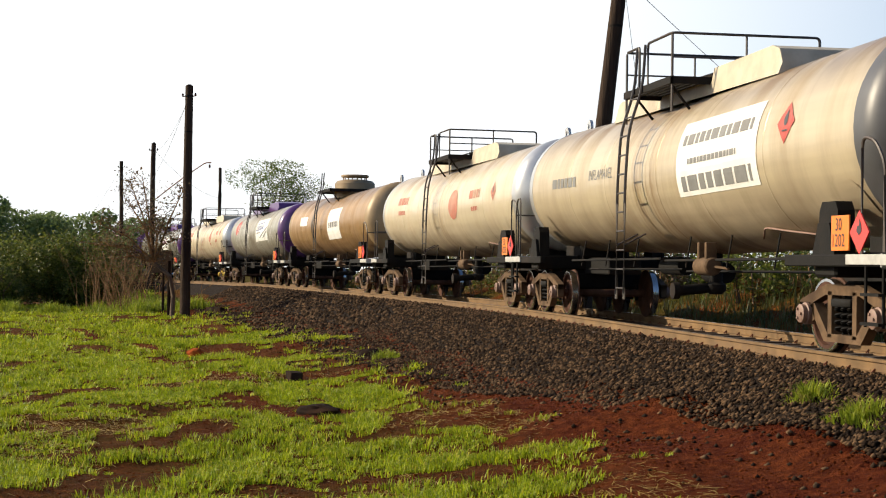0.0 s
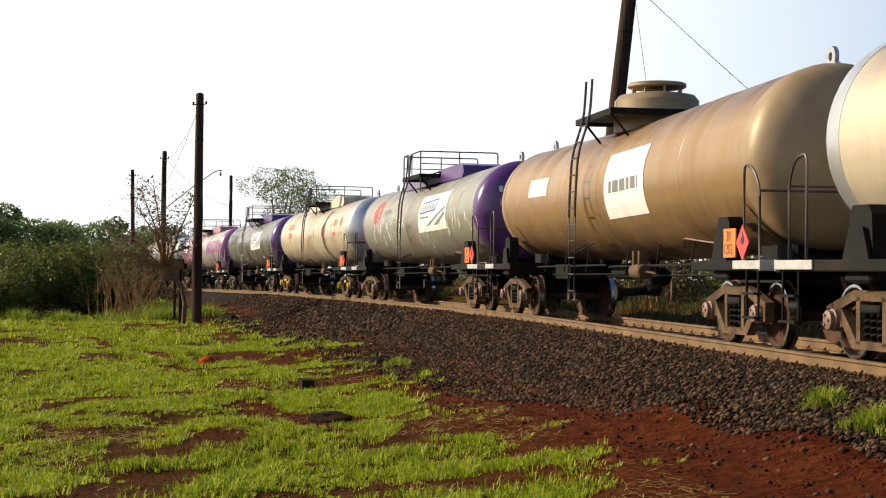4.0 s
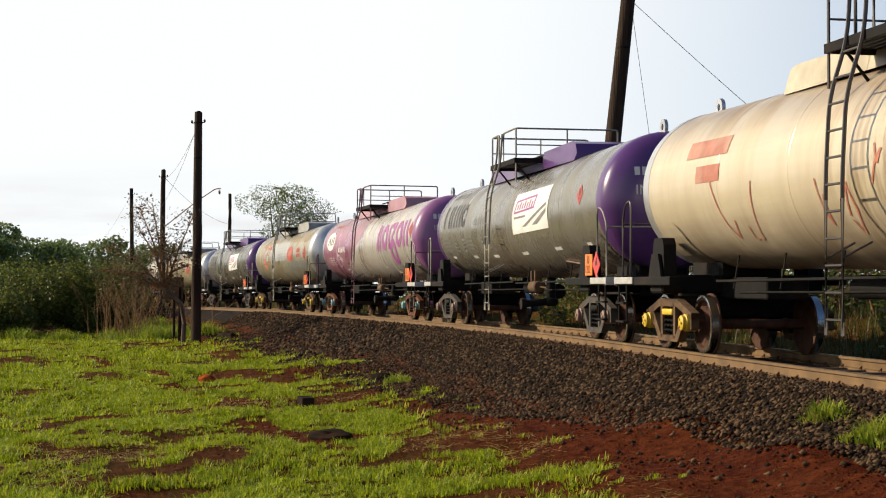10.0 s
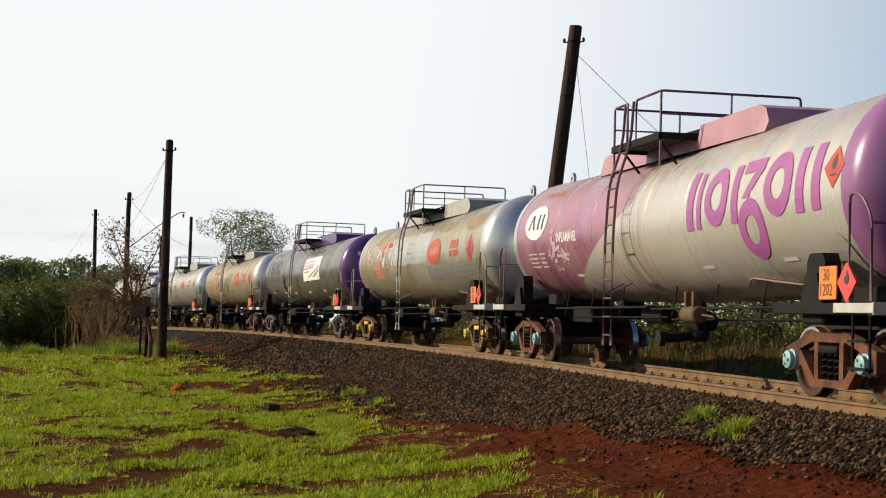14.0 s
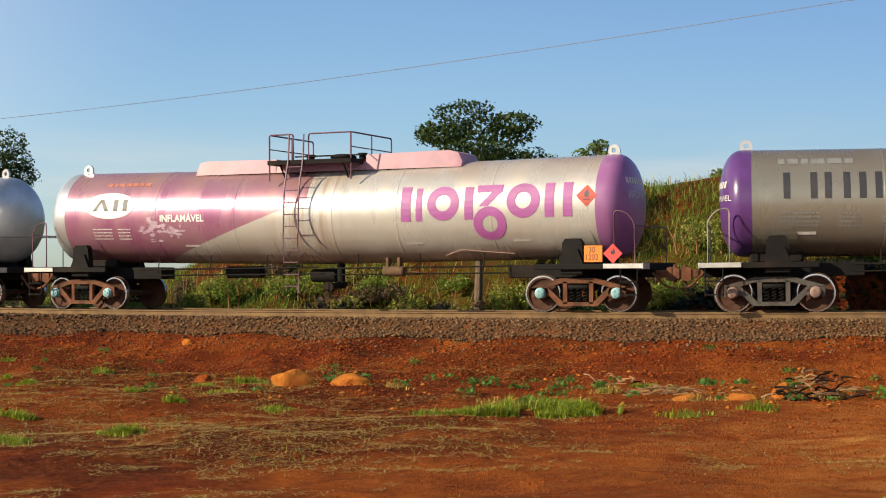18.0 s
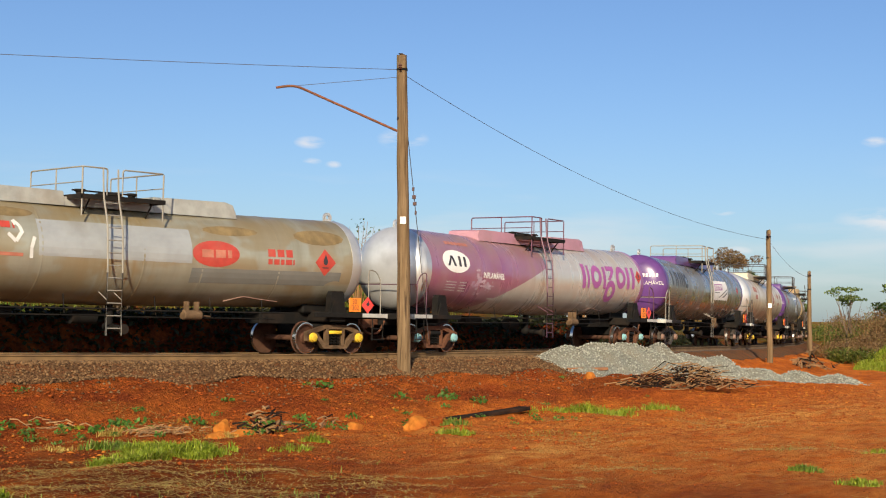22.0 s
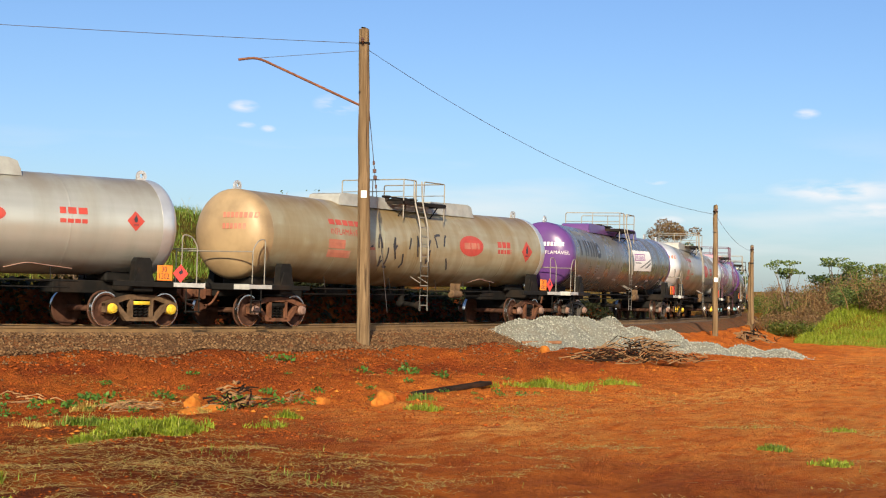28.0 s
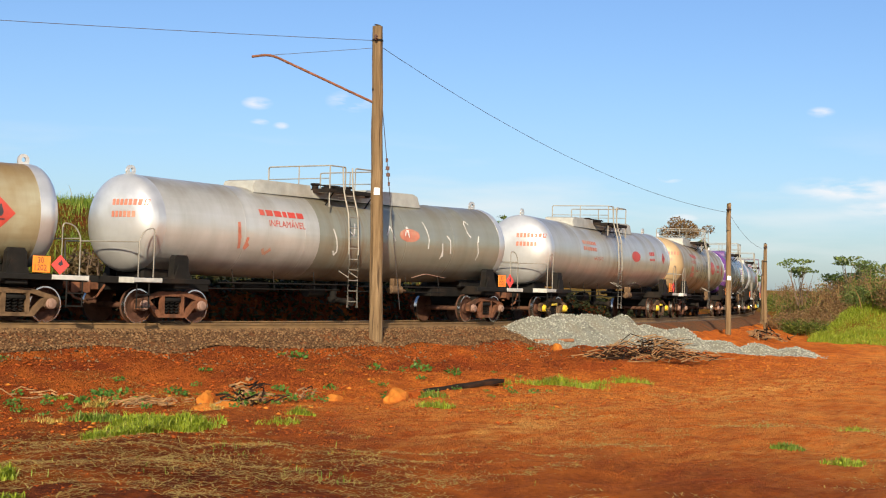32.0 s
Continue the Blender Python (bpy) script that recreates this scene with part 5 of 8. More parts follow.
def big_mark(w):
    """The shipper's mark as plain violet rings and bars."""
    def draw(bm):
        shape_rect(bm, 2.1, 2.36, -0.25, 0.62)
        shape_arc(bm, 3.22, 0.17, 0.20, 0.42, 0, 360, 28)
        shape_rect(bm, 3.78, 4.0, -0.25, 0.55)
        shape_rect(bm, 2.50, 2.66, -0.25, 0.57)
        shape_rect(bm, 4.1, 4.75, 0.40, 0.58)
        shape_poly(bm, [(4.50, 0.42), (4.76, 0.42), (4.38, 0.06), (4.16, 0.06)])
        shape_arc(bm, 4.42, -0.37, 0.20, 0.42, 0, 360, 28)
        shape_arc(bm, 5.28, 0.17, 0.20, 0.42, 0, 360, 26)
        shape_rect(bm, 5.82, 6.05, -0.25, 0.57)
        shape_rect(bm, 6.27, 6.50, -0.25, 0.57)
        bmesh.ops.translate(bm, verts=bm.verts, vec=(0.45, 0, 0))
    decal("shipper_mark", w, M_VIOLET_PRINT, draw, 0.008, "violet mark of rings and bars")


def decorate(w, k):
    if k == 7:
        big_mark(w)
        flame_diamond(w, 7.30, 0.22)
        decal("oval_mark", w, M_WHITE, lambda bm: shape_disc(bm, -6.05, 0.30, 0.80, 0.36), 0.007, "white oval mark")
        decal("oval_stroke", w, M_BLACK, lambda bm: (shape_poly(bm, [(-6.58, 0.14), (-6.46, 0.14), (-6.26, 0.46), (-6.36, 0.46)]), shape_poly(bm, [(-6.36, 0.46), (-6.24, 0.46), (-6.06, 0.14), (-6.20, 0.14)]), shape_rect(bm, -5.92, -5.78, 0.14, 0.46), shape_rect(bm, -5.62, -5.48, 0.14, 0.46)), 0.010)
        lettering("warning_word", w, M_WHITE, "INFLAMÁVEL", -4.45, -0.14, 0.25, 0.95, bold=0.006)
        decal("number_print", w, M_FADED_RED, bars([(-6.3, -4.9, 0.88, 0.12)]))
        decal("data_print", w, M_PALEPRINT, bars([(x, x + d, v, 0.028) for x, d in ((-6.6, 0.62), (-5.8, 0.40)) for v in (-0.36, -0.45, -0.54, -0.63)]))
        pr = random.Random(77)
        scuffs = [(pr.gauss(-4.75, 0.16), pr.gauss(-0.38, 0.13)) for _ in range(30)] + [(pr.gauss(-4.1, 0.13), pr.gauss(-0.42, 0.08)) for _ in range(22)] + [(pr.gauss(-4.75, 0.05), pr.uniform(-0.2, 0.12)) for _ in range(7)]
        decal("scuffed_patch", w, M_SCUFF, lambda bm: [shape_disc(bm, x, v, pr.uniform(0.03, 0.13), pr.uniform(0.012, 0.05), 7) for x, v in scuffs], 0.007, "pale scuffed rubbings on the paint")
        for x in (-3.8, 2.6, 5.4):
            decal("white_tab", w, M_PALEPRINT, lambda bm: shape_rect(bm, x, x + 0.42, -0.86, -0.80), 0.007)
    elif k in (6, 9):
        word_shapes(w, M_BLACK, -6.8, 0.05, 0.62)
        lettering("warning_word", w, M_GREYPRINT, "INFLAMÁVEL", -3.0, 0.05, 0.24, 0.95)
        decal("number_print", w, M_GREYPRINT, bars([(-6.9, -5.2, 0.92, 0.18)]))
        decal("data_print", w, M_GREYPRINT, bars([(x, x + d, v, 0.05) for x, d in ((-6.9, 0.9), (-5.6, 0.5), (-4.7, 1.4), (-2.6, 0.5), (-1.8, 0.5)) for v in (-0.30, -0.40, -0.50, -0.60)]))
        for x in (-6.6, -3.9, -1.6, 1.2, 3.9, 6.2):
            decal("white_tab", w, M_PALEPRINT, lambda bm: shape_rect(bm, x, x + 0.5, -0.80, -0.72), 0.007)
        panel_sign(w, 1.1, 4.1, -0.30, 0.60)
        if k == 6:
            flame_diamond(w, 6.4, 0.2, 0.2)
    elif k == 4:
        decal("round_mark", w, M_RED, lambda bm: shape_disc(bm, -5.2, 0.45, 0.62, 0.42), 0.007, "red round mark")
        lettering("warning_word", w, M_GREYPRINT, "INFLAMÁVEL", -4.2, 0.35, 0.22)
        decal("graffiti", w, M_PALEPRINT, scrawl(4, -5.8, -0.8, -0.55, 0.25, 20, 0.075), 0.008, "white sprayed graffiti")
        decal("graffiti", w, M_PALEPRINT, scrawl(9, 1.0, 7.2, -0.65, 0.35, 16, 0.055), 0.008, "white sprayed graffiti")
        panel_sign(w, 1.2, 4.6, -0.35, 0.72, M_BLUE)
    elif k == 5:
        decal("mark_patch", w, M_FADED_RED, lambda bm: (shape_disc(bm, 3.0, 0.15, 0.42, 0.24), shape_poly(bm, [(2.75, 0.25), (3.3, 0.25), (3.25, 0.78)]), shape_rect(bm, 3.1, 3.5, -0.25, -0.14)), 0.007, "faded red flame mark")
        decal("graffiti", w, M_FADED_RED, scrawl(5, -5.5, 6.8, -0.7, 0.3, 12, 0.035), 0.008, "thin red sprayed lines")
        decal("number_print", w, M_FADED_RED, lambda bm: (shape_rect(bm, -5.9, -4.3, 0.35, 0.62), shape_rect(bm, -5.4, -4.5, -0.02, 0.22)), 0.007)
        flame_diamond(w, 6.5, 0.35, 0.24, True)
        decal("word_patch", w, M_FADED_RED, lambda bm: (shape_rect(bm, 5.0, 5.7, 0.25, 0.5), shape_rect(bm, 5.05, 5.6, -0.15, 0.0)), 0.007)
    elif k == 1:
        decal("sign_panel", w, M_WHITE, lambda bm: shape_rect(bm, 1.6, 4.7, -0.45, 0.65), 0.007, "white printed panel")
        decal("panel_print", w, M_GREYPRINT, bars([(1.8, 4.5, 0.28, 0.16), (1.8, 4.5, -0.38, 0.22), (2.1, 4.0, 0.0, 0.08)]), 0.010)
        decal("number_print", w, M_GREYPRINT, bars([(-5.8, -4.0, -0.05, 0.18)]))
        lettering("warning_word", w, M_GREYPRINT, "INFLAMÁVEL", -3.2, 0.02, 0.26)
        flame_diamond(w, 5.6, 0.25, 0.26)
    elif k == 2:
        decal("round_mark", w, M_FADED_RED, lambda bm: shape_disc(bm, 1.9, 0.05, 0.5, 0.38), 0.007, "faded red round mark")
        decal("word_patch", w, M_FADED_RED, bars([(3.6, 4.6, 0.1, 0.2), (3.8, 4.4, -0.2, 0.1), (-5.4, -4.0, 0.25, 0.22), (-5.2, -4.2, -0.05, 0.12)]))
        flame_diamond(w, 5.9, 0.15, 0.22, True)
    elif k == 3:
        decal("sign_panel", w, M_WHITE, lambda bm: shape_rect(bm, 0.9, 3.2, -0.55, 0.6), 0.007, "white printed panel")
        decal("sign_panel", w, M_WHITE, lambda bm: shape_rect(bm, -5.0, -3.4, 0.05, 0.42), 0.007, "white printed panel")
        decal("panel_print", w, M_GREYPRINT, bars([(1.2, 2.9, -0.1, 0.2)]), 0.010)
    elif k in (8, 10, 13, 15):
        decal("round_mark", w, M_RED, lambda bm: shape_disc(bm, 2.8, 0.12, 0.75, 0.34), 0.007, "red oval mark")
        decal("oval_stroke", w, M_FADED_RED, bars([(2.35, 3.3, 0.02, 0.2)]), 0.010)
        decal("word_patch", w, M_RED, bars([(4.5, 5.4, 0.10, 0.20), (4.5, 5.4, -0.10, 0.14)]))
        flame_diamond(w, 6.5, 0.0, 0.37)
        decal("number_print", w, M_RED, bars([(-4.9, -2.9, 0.45, 0.17)]))
        lettering("warning_word", w, M_RED, "INFLAMÁVEL", -4.9, 0.16, 0.26)
        decal("data_patch", w, M_FADED_RED, lambda bm: (shape_rect(bm, -5.0, -3.9, -0.5, -0.28), shape_rect(bm, -5.0, -4.2, -0.24, 0.02), shape_rect(bm, -3.4, -2.7, -0.2, -0.12)), 0.007)
        if k == 10:
            decal("graffiti", w, M_BLACK, scrawl(10, -3.2, 1.6, -0.5, 0.12, 13, 0.075), 0.008, "black sprayed graffiti")
        if k == 8:
            decal("repaint_patch", w, M_REPAINT, lambda bm: shape_rect(bm, -2.3, 2.05, -0.15, 0.75), 0.004, "light grey repainted patch")
            decal("repaint_patch", w, M_REPAINT_DARK, lambda bm: shape_rect(bm, 2.06, 7.1, -0.66, -0.26), 0.004, "dark grey repainted patch")
            decal("graffiti", w, M_PALEPRINT, scrawl(8, -6.4, -2.4, -0.1, 0.75, 12, 0.09), 0.008, "pale sprayed strokes")
            decal("gold_stain", w, M_GOLDSTAIN, lambda bm: [shape_disc(bm, x, v, rx, rv, 13) for x, v, rx, rv in ((-4.9, 0.75, 1.0, 0.22), (-3.0, 0.92, 0.7, 0.16), (3.4, 0.78, 0.9, 0.16), (6.4, 0.72, 0.9, 0.25))], 0.003, "golden brown stain")
    elif k in (11, 14):
        decal("round_mark", w, M_RED, lambda bm: shape_disc(bm, 2.6, 0.15, 0.6, 0.22), 0.007, "red oval mark")
        decal("word_patch", w, M_RED, bars([(4.6, 5.4, 0.22, 0.16), (4.6, 5.4, 0.0, 0.10)]))
        flame_diamond(w, 6.7, 0.12, 0.25)
        decal("number_print", w, M_FADED_RED, bars([(-4.2, -2.6, 0.42, 0.14), (-4.2, -2.6, 0.18, 0.14)]))
        lettering("warning_word", w, M_FADED_RED, "INFLAMÁVEL", -3.0, -0.15, 0.2)
    elif k == 12:
        decal("number_print", w, M_RED, bars([(-4.0, -2.2, 0.45, 0.17)]))
        lettering("warning_word", w, M_RED, "INFLAMÁVEL", -3.7, 0.16, 0.26)
        decal("graffiti", w, M_FADED_RED, scrawl(12, -5.0, -3.8, -0.5, -0.1, 3, 0.10), 0.008, "faded red sprayed strokes")
        decal("graffiti", w, M_PALEPRINT, scrawl(13, -1.2, 6.8, -0.3, 0.5, 10, 0.045), 0.008, "pale sprayed graffiti")
        decal("round_mark", w, M_FADED_RED, lambda bm: shape_disc(bm, 2.6, 0.2, 0.5, 0.2), 0.007, "faded red oval mark")


def heads(w, k):
    if k in (1, 2, 4, 6, 9, 17):
        ink = M_PALEPRINT if k != 2 else M_VIOLET_PRINT
        head_print(w, 1, ink, [(None, 0.42, 1.2), ("INFLAMÁVEL", 0.08, 0.25)])
        head_print(w, -1, ink, [(None, 0.32, 1.0), ("INFLAMÁVEL", 0.02, 0.19)])
    elif k == 7:
        head_print(w, 1, M_PALEPRINT, [(None, 0.50, 1.1), ("INFLAMÁVEL", 0.16, 0.24)])
    elif k in (8, 10, 11, 12, 13):
        head_print(w, -1, M_FADED_RED, [(None, 0.42, 1.1), (None, 0.12, 0.9)])
    # wear plates round the cradles
    for x in (-BOGIE_X, BOGIE_X):
        decal("wear_plate", w, SCHEMES[k][0], lambda bm: shape_poly(bm, [(x - 0.46, -1.45), (x + 0.46, -1.45), (x + 0.44, -0.80)] + [(x + 0.44 * math.cos(radians(a)), -0.80 + 0.30 * math.sin(radians(a))) for a in range(20, 180, 20)] + [(x - 0.44, -0.80)]), 0.016)


# number: barrel, front head, rear head, trim, railing, bogie casting, cap, label
SCHEMES = [
    (M_BROWN, M_HEAD_BROWN, M_HEAD_BROWN, M_HEAD_BROWN, M_RAILBLACK, M_BOGIE, M_BROWNCAP, "grimy brown tank wagon on two bogies"),
    (M_CREAM2, M_HEAD_DARK, M_HEAD_SILVER, M_CREAMTRIM, M_RAILBLACK, M_BOGIE, M_BROWNCAP, "dirty cream tank wagon with black head and white panel"),
    (M_CREAM, M_HEAD_SILVER, M_HEAD_SILVER, M_CREAMTRIM, M_RAILBLACK, M_BOGIE, M_BROWNCAP, "cream tank wagon with silver head and faded red marks"),
    (M_BROWN, M_HEAD_BROWN, M_HEAD_BROWN, M_HEAD_BROWN, M_RAILBLACK, M_BOGIE, M_BROWNCAP, "brown tank wagon with a raised dome and white panels"),
    (M_KHAKI, M_PURPLE, M_PURPLE, M_PURPLE, M_RAILBLACK, M_BOGIE, M_BROWNCAP, "khaki-grey tank wagon with purple heads and white graffiti"),
    (M_CREAM, M_HEAD_SILVER, M_HEAD_SILVER, M_CREAMTRIM, M_RAILBLACK, M_BOGIE, M_YELLOW, "cream tank wagon scrawled with thin red lines"),
    (M_GREYTANK, M_PURPLE, M_PURPLE, M_PURPLE, M_RAILGREY, M_BOGIE_GREY, M_BROWNCAP, "grey tank wagon with purple heads and white panel"),
    (M_TWO, M_MAUVE, M_HEAD_SILVER, M_PINK, M_RAILMAUVE, M_BOGIE_RED, M_TEAL, "pink and silver tank wagon with violet mark"),
    (M_DULL, M_HEAD_SILVER, M_HEAD_SILVER, M_GREYLEAD, M_RAILGREY, M_BOGIE, M_YELLOW, "stained dull silver tank wagon with red prints"),
    (M_DARKGREY, M_PURPLE, M_PURPLE, M_PURPLE, M_RAILGREY, M_BOGIE_GREY, M_BROWNCAP, "dark grey tank wagon with purple heads and white panel"),
    (M_GOLD, M_HEAD_SILVER, M_HEAD_BROWN, M_GREYLEAD, M_RAILGREY, M_BOGIE_RED, M_BROWNCAP, "rust-browned silver tank wagon with black graffiti"),
    (M_SILVER, M_HEAD_SILVER, M_HEAD_SILVER, M_GREYLEAD, M_RAILGREY, M_BOGIE, M_YELLOW, "silver tank wagon with faded red prints"),
    (M_HALF, M_HEAD_SILVER, M_HEAD_SILVER, M_GREYLEAD, M_RAILGREY, M_BOGIE_RED, M_BROWNCAP, "half-cleaned silver and grey tank wagon with pale graffiti"),
    (M_GOLD, M_HEAD_SILVER, M_HEAD_SILVER, M_CREAMTRIM, M_RAILGREY, M_BOGIE, M_BROWNCAP, "rust-browned silver tank wagon with red prints"),
    (M_SILVER, M_HEAD_SILVER, M_HEAD_SILVER, M_GREYLEAD, M_RAILGREY, M_BOGIE, M_BROWNCAP, "silver tank wagon with faded red prints"),
    (M_CREAM2, M_HEAD_SILVER, M_HEAD_SILVER, M_CREAMTRIM, M_RAILBLACK, M_BOGIE, M_BROWNCAP, "dirty cream tank wagon with red prints"),
    (M_CREAM, M_HEAD_SILVER, M_HEAD_SILVER, M_CREAMTRIM, M_RAILBLACK, M_BOGIE, M_BROWNCAP, "cream tank wagon with silver heads"),
    (M_KHAKI, M_PURPLE, M_PURPLE, M_PURPLE, M_RAILBLACK, M_BOGIE, M_BROWNCAP, "khaki-grey tank wagon with purple heads"),
]


def dome_mesh(material):
    bm = bmesh.new()
    z = ZC + TR
    turned(bm, [(z - 0.25, 0.78), (z + 0.32, 0.76), (z + 0.42, 0.68), (z + 0.47, 0.40), (z + 0.48, 0.05)], "Z", 28)
    for k in range(8):
        a = 2 * math.pi * k / 8
        rod(bm, (0.45 * math.cos(a), 0.45 * math.sin(a), z + 0.4), (0.45 * math.cos(a), 0.45 * math.sin(a), z + 0.62), 0.025, 6)
    turned(bm, [(z + 0.56, 0.50), (z + 0.58, 0.53), (z + 0.63, 0.53), (z + 0.65, 0.50)], "Z", 24)
    return finish(bm, "dome", material, 35)


TRAIN = []


def make_wagon(k):
    shell, front, rear, trim, rail, iron, cap_m, label = SCHEMES[k]
    w = thing("tank_wagon", label, "tank wagon", "wagons of the train")
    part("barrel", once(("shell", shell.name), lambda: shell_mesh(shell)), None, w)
    part("tank_head", once(("head", front.name, 1), lambda: head_mesh(front, 1)), None, w, front.name.replace("_", " ") + " end")
    part("tank_head", once(("head", rear.name, -1), lambda: head_mesh(rear, -1)), None, w, rear.name.replace("_", " ") + " end")
    for x in (-4.6, -2.2, 0.62, 2.4, 4.9):
        part("weld_hoop", once(("hoop", shell.name, x), lambda: hoop_mesh(shell, x)), None, w)
    if k == 3:
        part("dome", once(("dome", trim.name), lambda: dome_mesh(trim)), None, w)
    else:
        part("ridge_housing", once(("ridge", trim.name), lambda: ridge_mesh(trim)), None, w, trim.name.replace("_", " "))
        part("manway", once("manway", manway_mesh), None, w)
        for sx in (-1, 1):
            part("railing", once(("railing", rail.name, sx), lambda: railing_mesh(rail, sx)), None, w)
    deck = part("walkway", once("walkway", walkway_mesh), None, w, "dark steel grating walkway")
    for i in range(21):
        part("slat", once("slat", slat_mesh), None, deck).matrix_basis = pose(0, -1.15 + 0.115 * i, 0)
    ladder = part("ladder", once(("ladder", rail.name, -1), lambda: ladder_mesh(rail, -1)), None, w)
    part("stile", once(("ladder", rail.name, 1), lambda: ladder_mesh(rail, 1)), None, ladder)
    for y, z in RUNGS:
        part("rung", once(("rung", rail.name), lambda: rung_mesh(rail)), None, ladder).matrix_basis = pose(0, y, z)
    for s in (-1, 1):
        part("lifting_lug", once(("lug", s), lambda: lug_mesh(M_HEAD_SILVER, s)), None, w)
        part("saddle", once(("saddle", s), lambda: saddle_mesh(s)), None, w, "black cradle over the bogie")
        part("end_deck", once(("deck", s), lambda: end_deck_mesh(s)), None, w)
        part("deck_edge", once(("edge", s), lambda: deck_edge_mesh(s)), None, w, "pale steel edge plate")
        part("handrail", once(("hand", rail.name, s), lambda: handrail_mesh(rail, s)), None, w)
        part("step", once(("step", s), lambda: step_mesh(s)), None, w)
        part("coupler", once(("coupler", s), lambda: coupler_mesh(s)), None, w, "rusty knuckle coupler")
        part("brake_rigging", once(("rigging", s), lambda: rigging_mesh(s)), None, w)
    part("valve_box", once("valve", valve_mesh), None, w)
    part("drain_pipe", once("pipe", pipe_mesh), None, w, "thin brown drain pipe")
    part("outlet_valve", once("outlet", outlet_mesh), None, w)
    part("air_reservoir", once("reservoir", reservoir_mesh), None, w)
    placards(w)
    decorate(w, k)
    heads(w, k)
    bogies = [make_bogie(w, s, iron, cap_m) for s in (1, -1)]
    TRAIN.append((k, w, bogies))
    return w


for number in range(len(SCHEMES)):
    make_wagon(number)


def wagon_pose(k, t):
    s = middle_at(k, t)
    a, b = on_track(s + BOGIE_X), on_track(s - BOGIE_X)
    yaw = math.degrees(math.atan2(a[1] - b[1], a[0] - b[0]))
    tip = -math.degrees(math.atan2(a[2] - b[2], 2 * BOGIE_X))
    m = pose((a[0] + b[0]) / 2, (a[1] + b[1]) / 2, (a[2] + b[2]) / 2, 0, tip, yaw)
    return m, 90 - math.degrees(a[3]) - yaw, 90 - math.degrees(b[3]) - yaw


def motions():
    """The train rolls by: wagons along the track, bogies into its curve, wheels over the rails."""
    ts = [i * 0.5 for i in range(65)]
    wheel_ts = [i / 15 for i in range(481)]
    for k, w, bogies in TRAIN:
        rows = [wagon_pose(k, t) for t in ts]
        walk(w, [(t, r[0]) for t, r in zip(ts, rows)])
        for i, (bg, sets) in enumerate(bogies):
            turn = [(r[1 + i] + 180) % 360 - 180 for r in rows]
            walk(bg, [(t, pose((1 if i == 0 else -1) * BOGIE_X, 0, 0, 0, 0, a)) for t, a in zip(ts, turn)])
            for ws in sets:
                x = ws.matrix_basis.translation.x
                walk(ws, [(t, pose(x, 0, WHEEL_R, 0, math.degrees((gap_at(k, t) - gap_at(k, 0)) / WHEEL_R) % 360, 0)) for t in wheel_ts])

# ---- poles and wires ----
def gz(x, y):
    return float(ground_z(x, y)[0])


def pole(base, top, r, material, label, bands=True, tag_at=None):
    """A tapering timber pole with iron bands and an insulator bracket."""
    base, top = Vector(base), Vector(top)
    p = thing("utility_pole", label, "pole", "poles along the railway", at=Matrix.Translation(base))
    v = top - base
    bm = bmesh.new()
    n = 9
    rng = random.Random(int(base.x * 10))
    pts = [v * (i / n) + Vector((rng.uniform(-0.012, 0.012), rng.uniform(-0.012, 0.012), 0)) for i in range(n + 1)]
    pts[0].z -= 0.25
    tube(bm, pts + [v + Vector((0, 0, 0.03))], [r * (1.06 - 0.28 * i / n) for i in range(n + 1)] + [r * 0.55], 12)
    part("shaft", bm, material, p)
    if bands:
        for f in (0.955, 0.80):
            bm = bmesh.new()
            q = v * f
            rod(bm, q - Vector((0, 0, 0.03)), q + Vector((0, 0, 0.03)), r * 0.86, 12)
            part("band", bm, M_IRON, p)
        bm = bmesh.new()
        q = v * 0.955
        rod(bm, q + Vector((-0.26, -0.16, 0.0)), q + Vector((0.26, 0.16, 0.0)), 0.02, 6)
        part("bracket", bm, M_RUST, p)
        for sx in (-1, 1):
            bm = bmesh.new()
            turned(bm, [(0.0, 0.03), (0.02, 0.05), (0.05, 0.035), (0.07, 0.055), (0.11, 0.03), (0.13, 0.01)], "Z", 10, q + Vector((sx * 0.25, sx * 0.155, 0)))
            part("insulator", bm, M_PORCELAIN, p)
    if tag_at:
        bm = bmesh.new()
        q = v * tag_at
        w = r * (1.06 - 0.28 * tag_at)
        side = Vector((-0.743, -0.669, 0))
        m = Matrix.Translation(q + side * (w + 0.004)) @ side.to_track_quat("Y", "Z").to_matrix().to_4x4()
        bmesh.ops.create_cube(bm, size=1, matrix=m @ Matrix.Diagonal((0.16, 0.008, 0.2, 1)))
        part("tag", bm, M_WHITE, p, "small white tin tag")
    return p


def wire(a, b, dip, r=0.008, label="thin sagging overhead wire between poles", steps=24):
    a, b = Vector(a), Vector(b)
    bm = bmesh.new()
    tube(bm, [a.lerp(b, i / steps) - Vector((0, 0, 4 * dip * (i / steps) * (1 - i / steps))) for i in range(steps + 1)], r, 5)
    ob = part("overhead_wire", bm, M_WIRE, None)
    return tagged(ob, label, "wire", "overhead wires")


